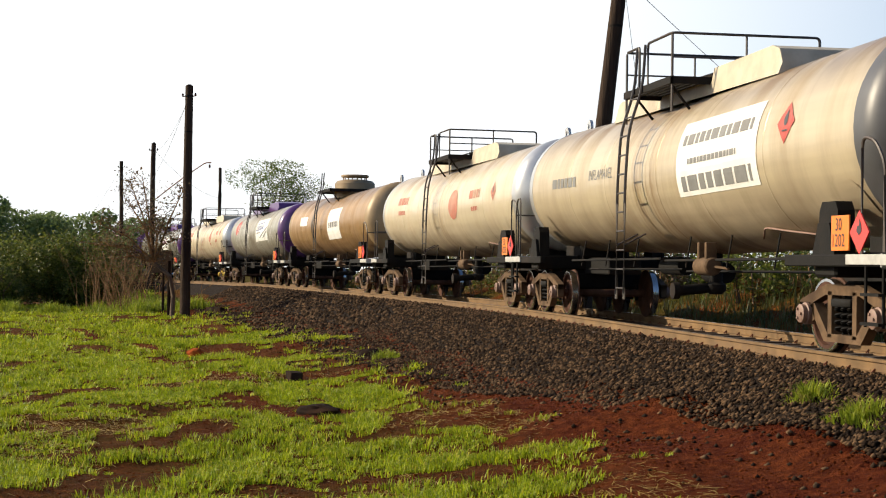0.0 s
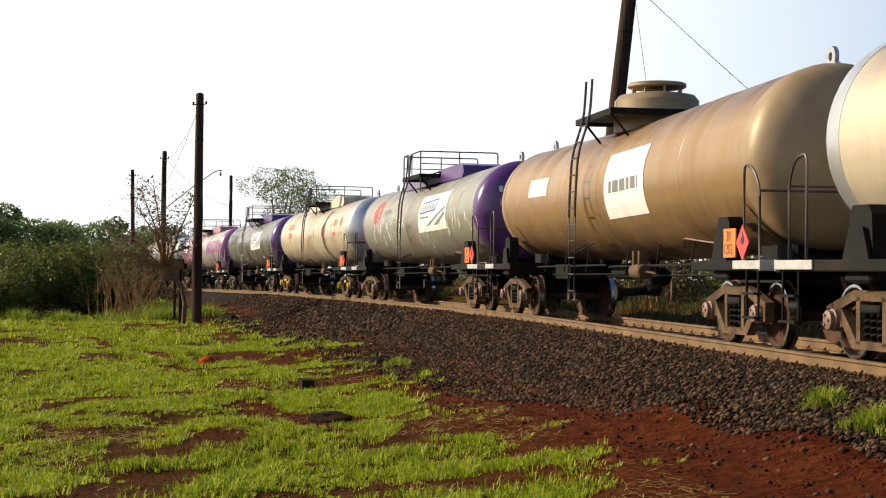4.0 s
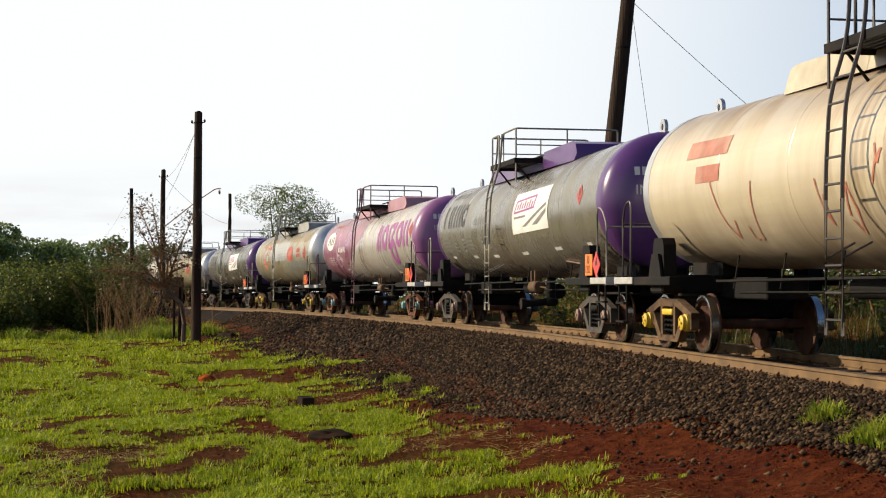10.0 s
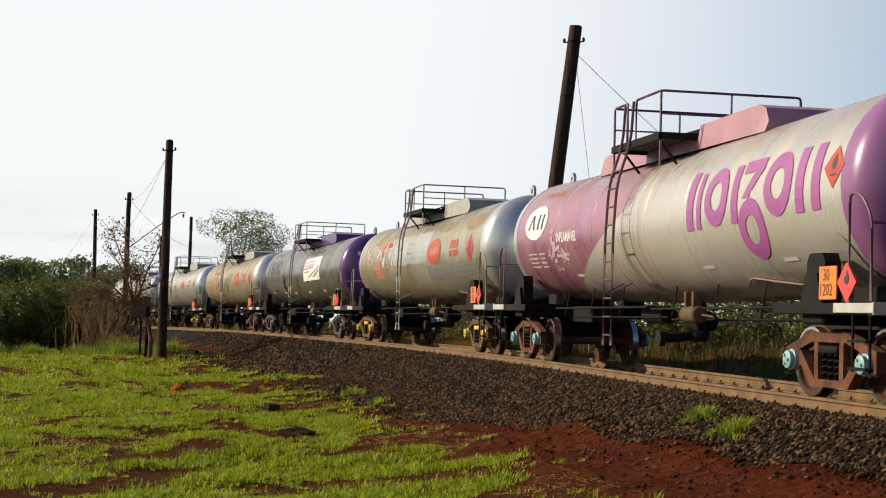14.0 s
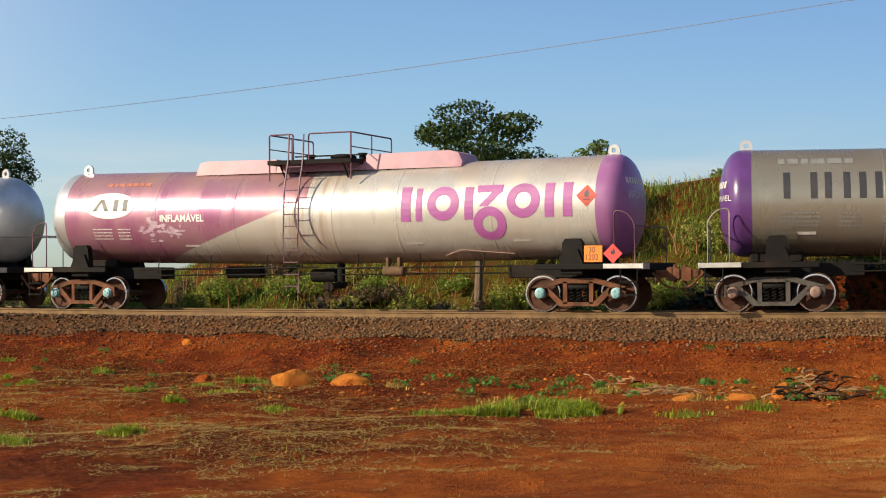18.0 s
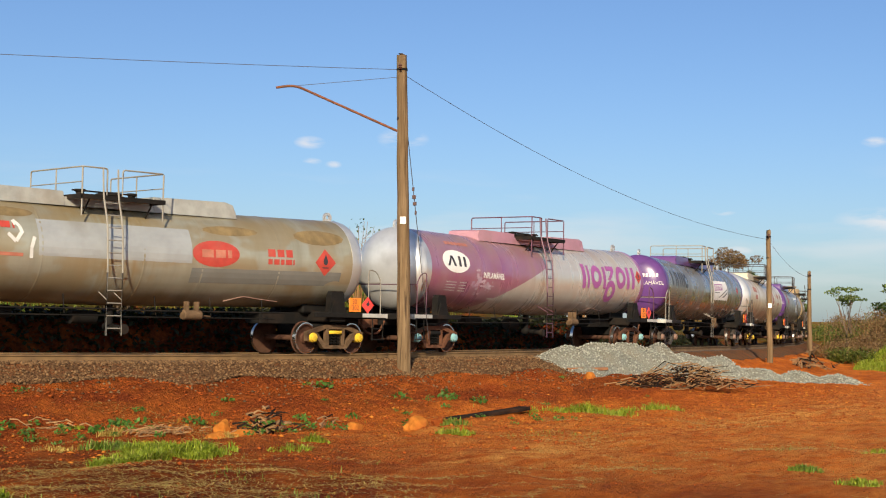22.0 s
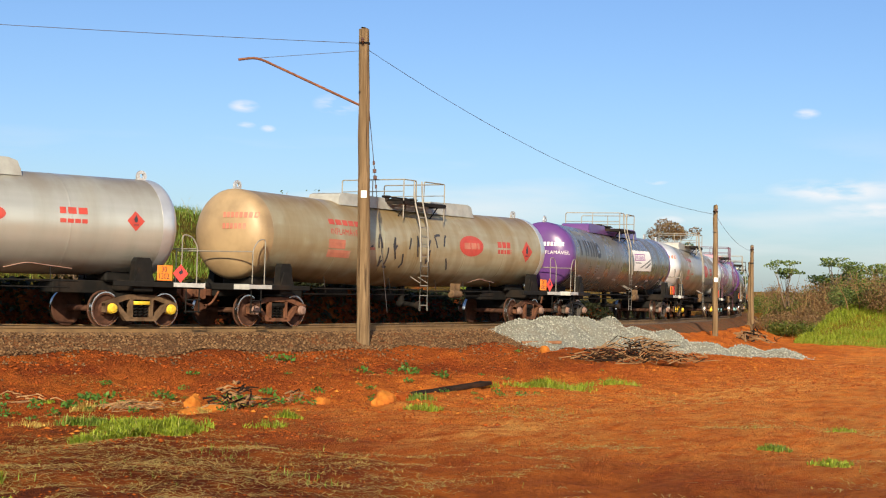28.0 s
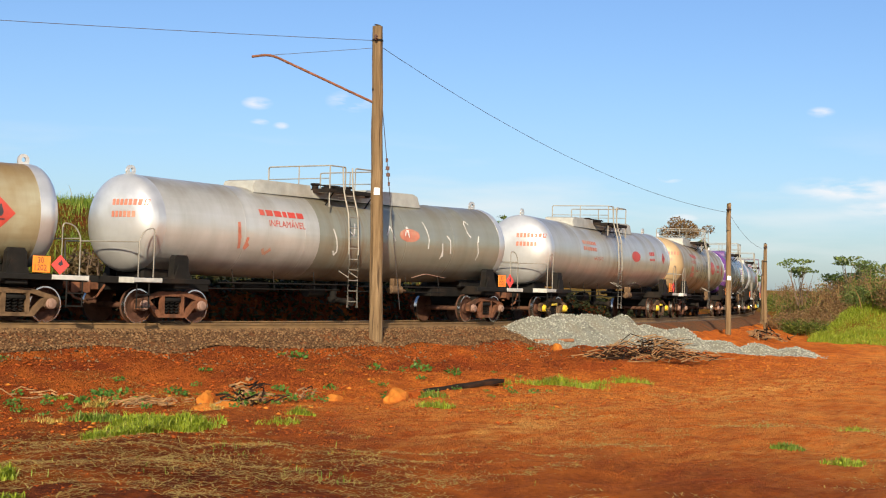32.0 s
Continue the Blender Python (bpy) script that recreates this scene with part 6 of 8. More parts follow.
A0, A1 = (-77.19, 43.48, 0.40), (-77.30, 43.60, 9.75)
B0, B1 = (-113.1, 60.2, 0.9), (-113.15, 60.3, 11.2)
C0, C1 = (-137.3, 69.9, 1.6), (-137.1, 69.6, 12.1)
D0, D1 = (-154.0, 88.3, 1.6), (-154.1, 88.4, 13.7)
E0, E1 = (-178.2, 98.2, 1.6), (-178.2, 98.2, 13.3)
L0, L1 = (-52.95, 42.50, 0.35), (-51.75, 42.96, 10.75)
N0, N1 = (-26.6, 33.8, -0.2), (-26.4, 33.7, 7.2)
P0, P1 = (16.60, 14.97, -0.55), (16.34, 15.00, 8.32)
Q0, Q1 = (46.40, 20.30, -1.0), (46.21, 20.32, 5.10)
R0, R1 = (61.65, 26.40, -1.1), (61.52, 26.41, 3.80)
S0, S1 = (73.8, 32.9, -1.2), (73.7, 32.9, 3.1)
pole(A0, A1, 0.20, M_POLE_DARK, "tall dark timber pole beside the meadow", tag_at=0.41)
pb = pole(B0, B1, 0.19, M_POLE_DARK, "dark timber pole with a curved iron arm")
pole(C0, C1, 0.18, M_POLE_DARK, "slim dark timber pole behind the scrub")
pole(D0, D1, 0.20, M_POLE_DARK, "dark timber pole beyond the track", False)
pole(E0, E1, 0.20, M_POLE_DARK, "dark timber pole far up the line", False)
pole(L0, L1, 0.24, M_POLE_DARK, "leaning dark timber pole beyond the track")
pole(N0, N1, 0.17, M_POLE_DARK, "dark timber pole behind the train")
pp = pole(P0, P1, 0.185, M_POLE, "weathered brown timber pole beside the track", tag_at=0.48)
pole(Q0, Q1, 0.13, M_POLE, "weathered timber pole beside the gravel heap", tag_at=0.45)
pole(R0, R1, 0.12, M_POLE, "thin weathered timber pole down the line")
pole(S0, S1, 0.12, M_POLE, "thin weathered timber pole far down the line", False)


def arm(p, base, pts, label, drop=None):
    bm = bmesh.new()
    tube(bm, bend([Vector(q) - Vector(base) for q in pts], 0.5, 5), 0.035, 8)
    a = part("arm", bm, M_RUST, p, label)
    if drop:
        bm = bmesh.new()
        q = Vector(drop) - Vector(base)
        rod(bm, q, q - Vector((0, 0, 0.12)), 0.012, 6)
        turned(bm, [(-0.12, 0.02), (-0.15, 0.09), (-0.19, 0.04), (-0.24, 0.09), (-0.28, 0.04), (-0.33, 0.08), (-0.36, 0.02)], "Z", 10, q)
        part("insulator", bm, M_PORCELAIN, a)


arm(pp, P0, [(16.42, 15.02, 6.15), (13.72, 16.53, 7.30), (13.27, 16.78, 7.20)], "rusty bent iron arm over the track")
arm(pb, B0, [(-113.1, 60.3, 7.4), (-111.0, 61.4, 8.9), (-109.6, 62.2, 9.8), (-109.2, 62.4, 9.8)], "curved iron arm", (-109.3, 62.35, 9.8))
up = Vector((0, 0, 0.1))
wire(Vector(P1) - 5 * up, Vector(Q1) - 4 * up, 0.75)
wire(Vector(Q1) - 4 * up, Vector(R1) - 3 * up, 0.35, 0.007)
wire(Vector(N1) - 2 * up, Vector(P1) - 4 * up, 0.40)
wire((13.72, 16.5, 7.28), Vector(P1) - 6 * up, 0.0, 0.007, "thin stay wire of the pole's arm")
wire(Vector(P1) - 6 * up, (18.3, 15.6, 0.4), 0.0, 0.011, "slack stay wire hanging by the pole")
wire(Vector(Q1) - 6 * up, (48.2, 21.2, 0.2), 0.0, 0.007, "slack stay wire hanging by the pole")
wire(Vector(L1) - 8 * up, (-46.97, 49.66, 2.86), 0.15, 0.009, "thin stay wire slanting behind the train")
wire(Vector(L1) - 9 * up, (-50.6, 43.4, 1.0), 0.0, 0.007, "slack stay wire hanging by the pole")
wire(Vector(A1) - 4 * up, Vector(C1) - 12 * up, 2.4)
wire(Vector(B1) - 4 * up, Vector(D1) - 30 * up, 0.6, 0.012)
bm_ = bmesh.new()
for f_, r_ in ((0.42, 0.035), (0.45, 0.055), (0.475, 0.055), (0.51, 0.03)):
    q_ = (Vector(P1) - 6 * up).lerp(Vector((18.3, 15.6, 0.4)), f_)
    turned(bm_, [(-0.06, 0.01), (-0.05, r_), (0.05, r_), (0.06, 0.01)], "Z", 8, q_)
tagged(part("strain_insulator", bm_, M_PORCELAIN, None), "brown strain insulators on the slack stay wire", "insulator")
wire((-113.1, 60.25, 10.6), Vector(A1) - 5 * up, 0.5)
wire(Vector(C1) - 5 * up, (-190.0, 88.0, 7.0), 0.8)


# ---- plants ----
def leaves_mesh(name, centres, size, material, rng, aspect=0.55, droop=0.0):
    """Small pointed leaves, one folded quad each, about the points given."""
    n = len(centres)
    a, b = rng.uniform(0, 2 * np.pi, n), rng.normal(0.1 - droop, 0.55, n)
    d = np.stack([np.cos(a) * np.cos(b), np.sin(a) * np.cos(b), np.sin(b)], 1)
    up_ = rng.normal(0, 1, (n, 3)) * 0.6 + np.array([0, 0, 1.0])
    s = np.cross(d, up_)
    s /= np.linalg.norm(s, axis=1, keepdims=True) + 1e-9
    ln = size * rng.uniform(0.6, 1.3, n)[:, None]
    w = ln * aspect / 2
    v = np.stack([centres - d * ln / 2, centres + s * w, centres + d * ln / 2, centres - s * w], 1)
    f = np.arange(4 * n).reshape(n, 4)
    return array_mesh(name, v.reshape(-1, 3), f, material)


def blob_points(rng, blobs, n, shell=0.55):
    """Points in uneven clumps: blobs of (x, y, z, rx, ry, rz)."""
    w = np.array([b[3] * b[4] * b[5] for b in blobs]) ** 0.8
    pick = rng.choice(len(blobs), n, p=w / w.sum())
    bl = np.array(blobs)[pick]
    d = rng.normal(0, 1, (n, 3))
    d /= np.linalg.norm(d, axis=1, keepdims=True)
    r = shell + (1 - shell) * rng.random(n) ** 0.5
    r *= 1 + 0.22 * np.sin(d[:, 0] * 7 + pick) * np.sin(d[:, 1] * 6 + 2 * pick) + rng.normal(0, 0.06, n)
    return bl[:, :3] + d * r[:, None] * bl[:, 3:]


def crown_blobs(rng, c, size, n):
    out = []
    for _ in range(n):
        d = rng.normal(0, 1, 3)
        d /= np.linalg.norm(d)
        k = rng.uniform(0.45, 0.8)
        r = rng.uniform(0.22, 0.42)
        out.append((*(np.array(c) + d * k * np.array(size)), *(r * np.array(size) * np.array([1.1, 1.1, 0.8]))))
    return out


def branch_work(bm, foot, tips, r, rng, split=0.35):
    """A trunk that forks into limbs which reach the tips."""
    foot = Vector(foot)
    mid = sum((Vector(t) for t in tips), Vector()) / len(tips)
    fork = foot.lerp(mid, split)
    fork.x, fork.y = foot.x + (fork.x - foot.x) * 0.5, foot.y + (fork.y - foot.y) * 0.5
    tube(bm, [foot - Vector((0, 0, 0.2)), foot.lerp(fork, 0.5) + Vector((rng.uniform(-0.1, 0.1), rng.uniform(-0.1, 0.1), 0)), fork], [r * 1.25, r, r * 0.8], 8)
    for t in tips:
        t = Vector(t)
        k = fork.lerp(t, 0.5) + Vector((rng.uniform(-0.2, 0.2), rng.uniform(-0.2, 0.2), 0.15)) * (t - fork).length * 0.3
        tube(bm, [fork, k, t], [r * 0.55, r * 0.35, r * 0.1], 6)


def tree(x, y, top, size, n_leaf, leaf, material, label, seed, blobs=9, z0=None, name="tree", trunk=0.14, bark=None, cat="tree"):
    """Trunk with limbs and a crown of leaf clumps: size is the crown's half-widths."""
    rng = np.random.default_rng(seed)
    pr = random.Random(seed)
    z = gz(x, y) if z0 is None else z0
    t = thing(name, label, cat, at=Matrix.Translation((x, y, z)))
    c = (0, 0, top - z - size[2])
    bl = crown_blobs(rng, c, size, blobs)
    bm = bmesh.new()
    branch_work(bm, (0, 0, 0), [b[:3] for b in bl[:7]], trunk, pr)
    part("trunk", bm, bark or M_BARK, t)
    part("crown", leaves_mesh("crown", blob_points(rng, bl, n_leaf), leaf, material, rng), None, t)
    return t


def bush(x, y, w, h, n_leaf, leaf, material, label, seed, blobs=7, name="bush", stems=8, twig=None, depth=None):
    """Scrub that is leafy down to the ground, with stems inside."""
    rng = np.random.default_rng(seed)
    pr = random.Random(seed)
    z = gz(x, y)
    t = thing(name, label, "bush", at=Matrix.Translation((x, y, z)))
    bl = []
    for _ in range(blobs):
        k = rng.uniform(0.25, 0.5)
        px, py = rng.uniform(-0.75, 0.75) * w, rng.uniform(-0.75, 0.75) * (depth or w)
        hh = h * rng.uniform(0.55, 1.0) * (1 - 0.25 * (px / w) ** 2)
        bl.append((px, py, hh * 0.55, k * w, k * (depth or w), hh * 0.48))
    bm = bmesh.new()
    for _ in range(stems):
        px, py = pr.uniform(-0.8, 0.8) * w, pr.uniform(-0.8, 0.8) * (depth or w)
        tip = (px + pr.uniform(-0.3, 0.3) * w, py + pr.uniform(-0.3, 0.3) * w, h * pr.uniform(0.5, 1.0))
        tube(bm, [(px * 0.8, py * 0.8, -0.1), (px * 0.9, py * 0.9, h * 0.3), tip], [0.03, 0.02, 0.006], 5)
    part("woody_base", bm, twig or M_BARK, t)
    part("foliage", leaves_mesh("foliage", blob_points(rng, bl, n_leaf, 0.45), leaf, material, rng), None, t)
    return t


def bare_shrub(x, y, h, w, n, seed, label, z0=None, r=0.03, material=None, leaves=0, leaf_m=None, spread=0.08):
    """Twigs fanning from one foot, with a few dry leaves."""
    pr = random.Random(seed)
    rng = np.random.default_rng(seed)
    z = gz(x, y) if z0 is None else z0
    t = thing("bare_shrub", label, "shrub", at=Matrix.Translation((x, y, z)))
    tips = []
    bm = bmesh.new()
    for _ in range(n):
        a, k = pr.uniform(0, 2 * math.pi), pr.uniform(0.25, 1.0)
        p1 = Vector((math.cos(a) * w * k * 0.35, math.sin(a) * w * k * 0.35, h * pr.uniform(0.3, 0.5)))
        p2 = Vector((math.cos(a + 0.2) * w * k, math.sin(a + 0.2) * w * k, h * pr.uniform(0.65, 1.0)))
        foot = Vector((pr.gauss(0, 1), pr.gauss(0, 1), 0)) * w * spread
        p1, p2 = p1 + foot, p2 + foot * pr.uniform(0.6, 1.6)
        tube(bm, [foot - Vector((0, 0, 0.1)), p1, p2], [r, r * 0.7, r * 0.25], 5)
        for _ in range(4):
            q = p1.lerp(p2, pr.uniform(0.1, 0.9))
            e = q + Vector((pr.uniform(-1, 1), pr.uniform(-1, 1), pr.uniform(0.1, 1))) * w * 0.28
            tube(bm, [q, e], [r * 0.4, r * 0.15], 4)
            tips += [q.lerp(e, 0.7), e, p2]
    part("twigwork", bm, material or M_TWIG, t)
    if leaves:
        c = np.array([tuple(tips[i % len(tips)]) for i in range(leaves)]) + rng.normal(0, 0.13 * w, (leaves, 3))
        part("dry_foliage", leaves_mesh("dry_foliage", c, 0.11, leaf_m or M_DRYLEAF, rng), None, t)
    return t


def blades_mesh(name, x, y, z, h, w, material, rng, lean=0.45, turn=None):
    """Grass blades, two triangles each with a bend, at the points given."""
    n = len(x)
    a = rng.uniform(0, 2 * np.pi, n) if turn is None else turn
    k = rng.uniform(0.1, 1.0, n) * lean
    dx, dy = np.cos(a), np.sin(a)
    p0 = np.stack([x - dy * w / 2, y + dx * w / 2, z - 0.01], 1)
    p1 = np.stack([x + dy * w / 2, y - dx * w / 2, z - 0.01], 1)
    p2 = np.stack([x + dx * h * k * 0.4, y + dy * h * k * 0.4, z + h * 0.6], 1)
    p3 = np.stack([x + dx * h * k * 1.3, y + dy * h * k * 1.3, z + h * (1 - 0.35 * k)], 1)
    p2b = p2 + (p1 - p0) * 0.7
    v = np.stack([p0, p1, p2b, p2, p3], 1).reshape(-1, 3)
    i = np.arange(n)[:, None] * 5
    f = np.concatenate([i + np.array([[0, 1, 2]]), i + np.array([[0, 2, 3]]), i + np.array([[3, 2, 4]])], 0)
    return array_mesh(name, v, f, material)


def along(rng, n, s0, s1, d0, d1, bias=1.0):
    s = rng.uniform(s0, s1, n)
    d = d0 + (d1 - d0) * rng.random(n) ** bias
    x, y, th = (np.interp(s, TS, q) for q in (TX, TY, TH))
    return x + d * np.cos(th), y - d * np.sin(th), s, d


def lawn():
    """Short grass of the meadow: small rosettes of blades that lean outwards, thick where the mask is green."""
    rng = np.random.default_rng(11)
    out = []
    for n, s0, s1, d0, d1, h, w, r, m_ in ((15500, -47, -29, 2.8, 12.5, 0.058, 0.012, 0.075, 18), (10500, -66, -45, 3.4, 14.5, 0.068, 0.018, 0.11, 18), (4600, -100, -62, 3.6, 17.0, 0.10, 0.030, 0.20, 18)):
        x, y, s, d = along(rng, n, s0, s1, d0, d1)
        m = grass_mask(x, y, s, d)
        c = 0.50 * vnoise(x, y, 0.7, 3.0) + 0.50 * vnoise(x, y, 1.8, 4.0)
        keep = rng.random(n) < np.maximum(np.clip((c - 0.72 + 0.42 * m + 0.07 * smooth(4.8, 7.5, d)) * 6.0, 0, 1) * (m > 0.06), 0.03 * smooth(3.4, 4.5, d))
        x, y = x[keep], y[keep]
        k = len(x)
        size = rng.uniform(0.6, 1.6, k) * (0.6 + 0.9 * vnoise(x, y, 0.9, 6.0))
        size, x, y = (np.repeat(q, m_) for q in (size, x, y))
        a = rng.uniform(0, 2 * np.pi, len(x))
        rr = r * size * np.sqrt(rng.random(len(x)))
        x, y = x + rr * np.cos(a), y + rr * np.sin(a)
        out.append((x, y, ground_z(x, y), h * size * rng.uniform(0.5, 1.3, len(x)), w * rng.uniform(0.7, 1.4, len(x)), a + rng.normal(0, 0.5, len(x))))
    x, y, z, h, w, a = (np.concatenate([o[k] for o in out]) for k in range(6))
    return tagged(new("meadow_grass", blades_mesh("meadow_grass", x, y, z, h, w, M_GRASS, rng, 1.25, a)), "short yellow-green meadow grass in clumps with bare patches", "grass", kind="stuff")


lawn()


def tuft(x, y, w, h, n, seed, label, material=None, name="grass_tuft", flat=0.5, angle=0.0):
    rng = np.random.default_rng(seed)
    r, a = np.sqrt(rng.random(n)), rng.uniform(0, 2 * np.pi, n)
    r = r * (0.75 + 0.25 * np.sin(3 * a + seed))
    u, v = r * np.cos(a) * w, r * np.sin(a) * w * flat
    px, py = x + u * math.cos(angle) - v * math.sin(angle), y + u * math.sin(angle) + v * math.cos(angle)
    keep = vnoise(px, py, 0.22 + 0.12 * w, seed) + 0.5 * vnoise(px, py, 0.12, seed + 0.5) > 0.55
    px, py, r, n = px[keep], py[keep], r[keep], int(keep.sum())
    hh = h * rng.uniform(0.35, 1.15, n) * (1.1 - 0.5 * r) * (0.5 + 0.9 * vnoise(px, py, 0.3, seed + 1.0))
    me = blades_mesh(name, px - x, py - y, ground_z(px, py) - gz(x, y), hh, 0.016 + 0.02 * h, material or M_TUFT, rng, 1.3)
    ob = new(name, me)
    ob.location = (x, y, gz(x, y))
    return tagged(ob, label, "grass", "grass tufts")


FRESH, DRY = "fresh green grass tuft on red soil", "dry straw-coloured grass tuft on red soil"
tuft(-32.3, 26.5, 0.55, 0.22, 420, 1, "bright green grass tuft growing on the ballast", flat=0.45, angle=-0.5)
tuft(-31.1, 25.7, 0.60, 0.22, 460, 2, "bright green grass tuft growing on the ballast", flat=0.45, angle=-0.5)
tuft(-47.6, 32.2, 0.6, 0.22, 300, 3, "bright green grass tuft growing on the ballast", flat=0.4)
tuft(0.9, 5.7, 1.9, 0.27, 6200, 4, "large patch of fresh green grass on red soil", flat=0.42, angle=0.25)
tuft(16.5, 8.5, 1.9, 0.24, 1300, 5, "long patch of fresh green grass on red soil", flat=0.35, angle=-0.35)
tuft(19.0, 8.2, 1.2, 0.22, 600, 6, "long patch of fresh green grass on red soil", flat=0.4, angle=-0.3)
for i, (x, y, w, h, n) in enumerate(((1.0, 7.1, 0.7, 0.24, 520), (-5.6, 11.1, 0.45, 0.22, 260), (-12.9, 14.7, 0.5, 0.22, 240), (-22.0, 18.1, 0.6, 0.22, 240), (-9.5, 12.6, 0.4, 0.2, 180), (-16.5, 15.0, 0.5, 0.2, 200),
                                     (7.9, -2.0, 0.5, 0.13, 420), (5.9, -3.9, 0.55, 0.13, 420), (8.6, 6.2, 0.6, 0.24, 420), (10.6, 7.9, 0.5, 0.18, 200), (4.6, 6.0, 0.4, 0.2, 180), (11.9, -1.3, 0.5, 0.12, 160), (-19.0, 14.2, 0.5, 0.2, 200), (-25.5, 17.5, 0.7, 0.2, 300))):
    tuft(x, y, w, h, n, 20 + i, FRESH if i % 3 else DRY, M_TUFT if i % 3 else M_TALL, flat=0.6)


def herb(x, y, size, seed):
    rng = np.random.default_rng(seed)
    n = int(26 + 30 * size)
    a, r = rng.uniform(0, 2 * np.pi, n), np.sqrt(rng.random(n)) * size * 0.5
    c = np.stack([r * np.cos(a), r * np.sin(a), 0.03 + rng.random(n) * size * 0.42 * (1 - r / size)], 1)
    ob = new("herb", leaves_mesh("herb", c, size * 0.24, M_HERB, rng, 0.6))
    ob.location = (x, y, gz(x, y))
    return tagged(ob, "small broad-leaved green weed on red soil", "weed", "weeds on the embankment")


wr = np.random.default_rng(31)
for i, (x, y, k) in enumerate(((12.2, 13.6, 0.55), (1.0, 10.3, 0.45), (1.9, 10.8, 0.3), (13.9, 10.9, 0.5), (14.3, 10.3, 0.5), (9.8, 10.2, 0.35), (8.2, 12.6, 0.3), (5.2, 11.9, 0.3), (0.2, 9.6, 0.4), (-0.9, 10.4, 0.35), (15.4, 12.4, 0.5), (13.0, 11.8, 0.45))):
    herb(x, y, k, 50 + i)
for i in range(64):
    x, y, _, _ = along(wr, 1, *((-14, 24, 3.4, 9.5) if i < 34 else (-8, 12, 6.5, 10.5)))
    herb(float(x[0]), float(y[0]), wr.uniform(0.14, 0.32), 80 + i)


def litter():
    """Straw and dry blades strewn on the soil, and thin living sprigs among them."""
    rng = np.random.default_rng(41)
    n = 340000
    x, y, s, d = along(rng, n, -50, 16, 4.0, 25.0, 0.9)
    c = 0.45 * vnoise(x, y, 2.4, 9.0) + 0.35 * vnoise(x, y, 0.8, 8.0) + 0.20 * vnoise(x, y, 0.3, 7.0)
    c = c + 0.07 * smooth(9, 12, d) * smooth(4, -3, s) + 0.03 * smooth(12, 16, d) - 0.10 * smooth(1, 6, s) + 0.05 * smooth(8, 10, d) * smooth(-16, -8, s) * (1 - smooth(0, 6, s)) + 0.05 * smooth(16, 18.5, d) * smooth(-12, -4, s) * (1 - smooth(-2, 2, s)) + 0.16 * np.exp(-((d - 10.0) / 1.6) ** 2) * smooth(-9, -3, s) * (1 - smooth(2, 7, s)) + 0.06 * smooth(-24, -30, s) * smooth(9, 5, d)
    keep = rng.random(n) < np.clip((c - 0.56) * 14.0, 0.010, 1)
    x, y, s, d = x[keep], y[keep], s[keep], d[keep]
    n = len(x)
    a, ln, w = rng.uniform(0, 2 * np.pi, n), rng.uniform(0.04, 0.20, n) * np.where(rng.random(n) < 0.03, 2.2, 1) * np.where(s > -1, 0.7, 1.15), rng.uniform(0.005, 0.013, n)
    z = ground_z(x, y, s, d) + 0.008
    dx, dy = np.cos(a) * ln / 2, np.sin(a) * ln / 2
    sx, sy = -np.sin(a) * w / 2, np.cos(a) * w / 2
    lift = rng.uniform(0, 0.025, n)
    v = np.stack([np.stack([x - dx - sx, y - dy - sy, z], 1), np.stack([x - dx + sx, y - dy + sy, z], 1), np.stack([x + dx + sx, y + dy + sy, z + lift], 1), np.stack([x + dx - sx, y + dy - sy, z + lift], 1)], 1)
    ob = new("straw_litter", array_mesh("straw_litter", v.reshape(-1, 3), np.arange(4 * n).reshape(n, 4), M_STRAW))
    tagged(ob, "dry straw and dead stalks strewn on red soil", "straw", kind="stuff")
    n = 40000
    x, y, s, d = along(rng, n, -34, 14, 4.5, 22.0, 0.9)
    c = 0.5 * vnoise(x, y, 2.4, 9.0) + 0.5 * vnoise(x, y, 0.6, 12.0) - 0.12 * smooth(-3, 5, s)
    keep = rng.random(n) < np.clip((c - 0.66) * 7.0, 0.002, 1)
    x, y, s, d = x[keep], y[keep], s[keep], d[keep]
    ob = new("sparse_grass", blades_mesh("sparse_grass", x, y, ground_z(x, y, s, d), 0.09 * rng.uniform(0.4, 1.5, len(x)), rng.uniform(0.006, 0.014, len(x)), M_TALL, rng, 1.2))
    tagged(ob, "sparse yellowing grass sprigs on red soil", "grass", kind="stuff")


litter()


def lumps(name, x, y, size, material, rng, label, cat, squash=0.6, sink=0.25):
    """Loose angular lumps lying on the ground, joined."""
    n = len(x)
    base = np.array([(1, 0, 0), (0.5, 0.87, 0), (-0.5, 0.87, 0), (-1, 0, 0), (-0.5, -0.87, 0), (0.5, -0.87, 0), (0.1, 0.1, 0.9), (0, 0, -0.6)], float)
    tri = np.array([(i, (i + 1) % 6, 6) for i in range(6)] + [((i + 1) % 6, i, 7) for i in range(6)])
    v = base[None] * rng.uniform(0.6, 1.35, (n, 8, 1))
    v[..., 2] *= squash
    rot = rng.uniform(0, 2 * np.pi, n)
    v = np.stack([v[..., 0] * np.cos(rot)[:, None] - v[..., 1] * np.sin(rot)[:, None], v[..., 0] * np.sin(rot)[:, None] + v[..., 1] * np.cos(rot)[:, None], v[..., 2]], -1)
    v = v * size[:, None, None] + np.stack([x, y, ground_z(x, y) + size * sink], 1)[:, None]
    f = (tri[None] + 8 * np.arange(n)[:, None, None]).reshape(-1, 3)
    return tagged(new(name, array_mesh(name, v.reshape(-1, 3), f, material)), label, cat, kind="stuff")


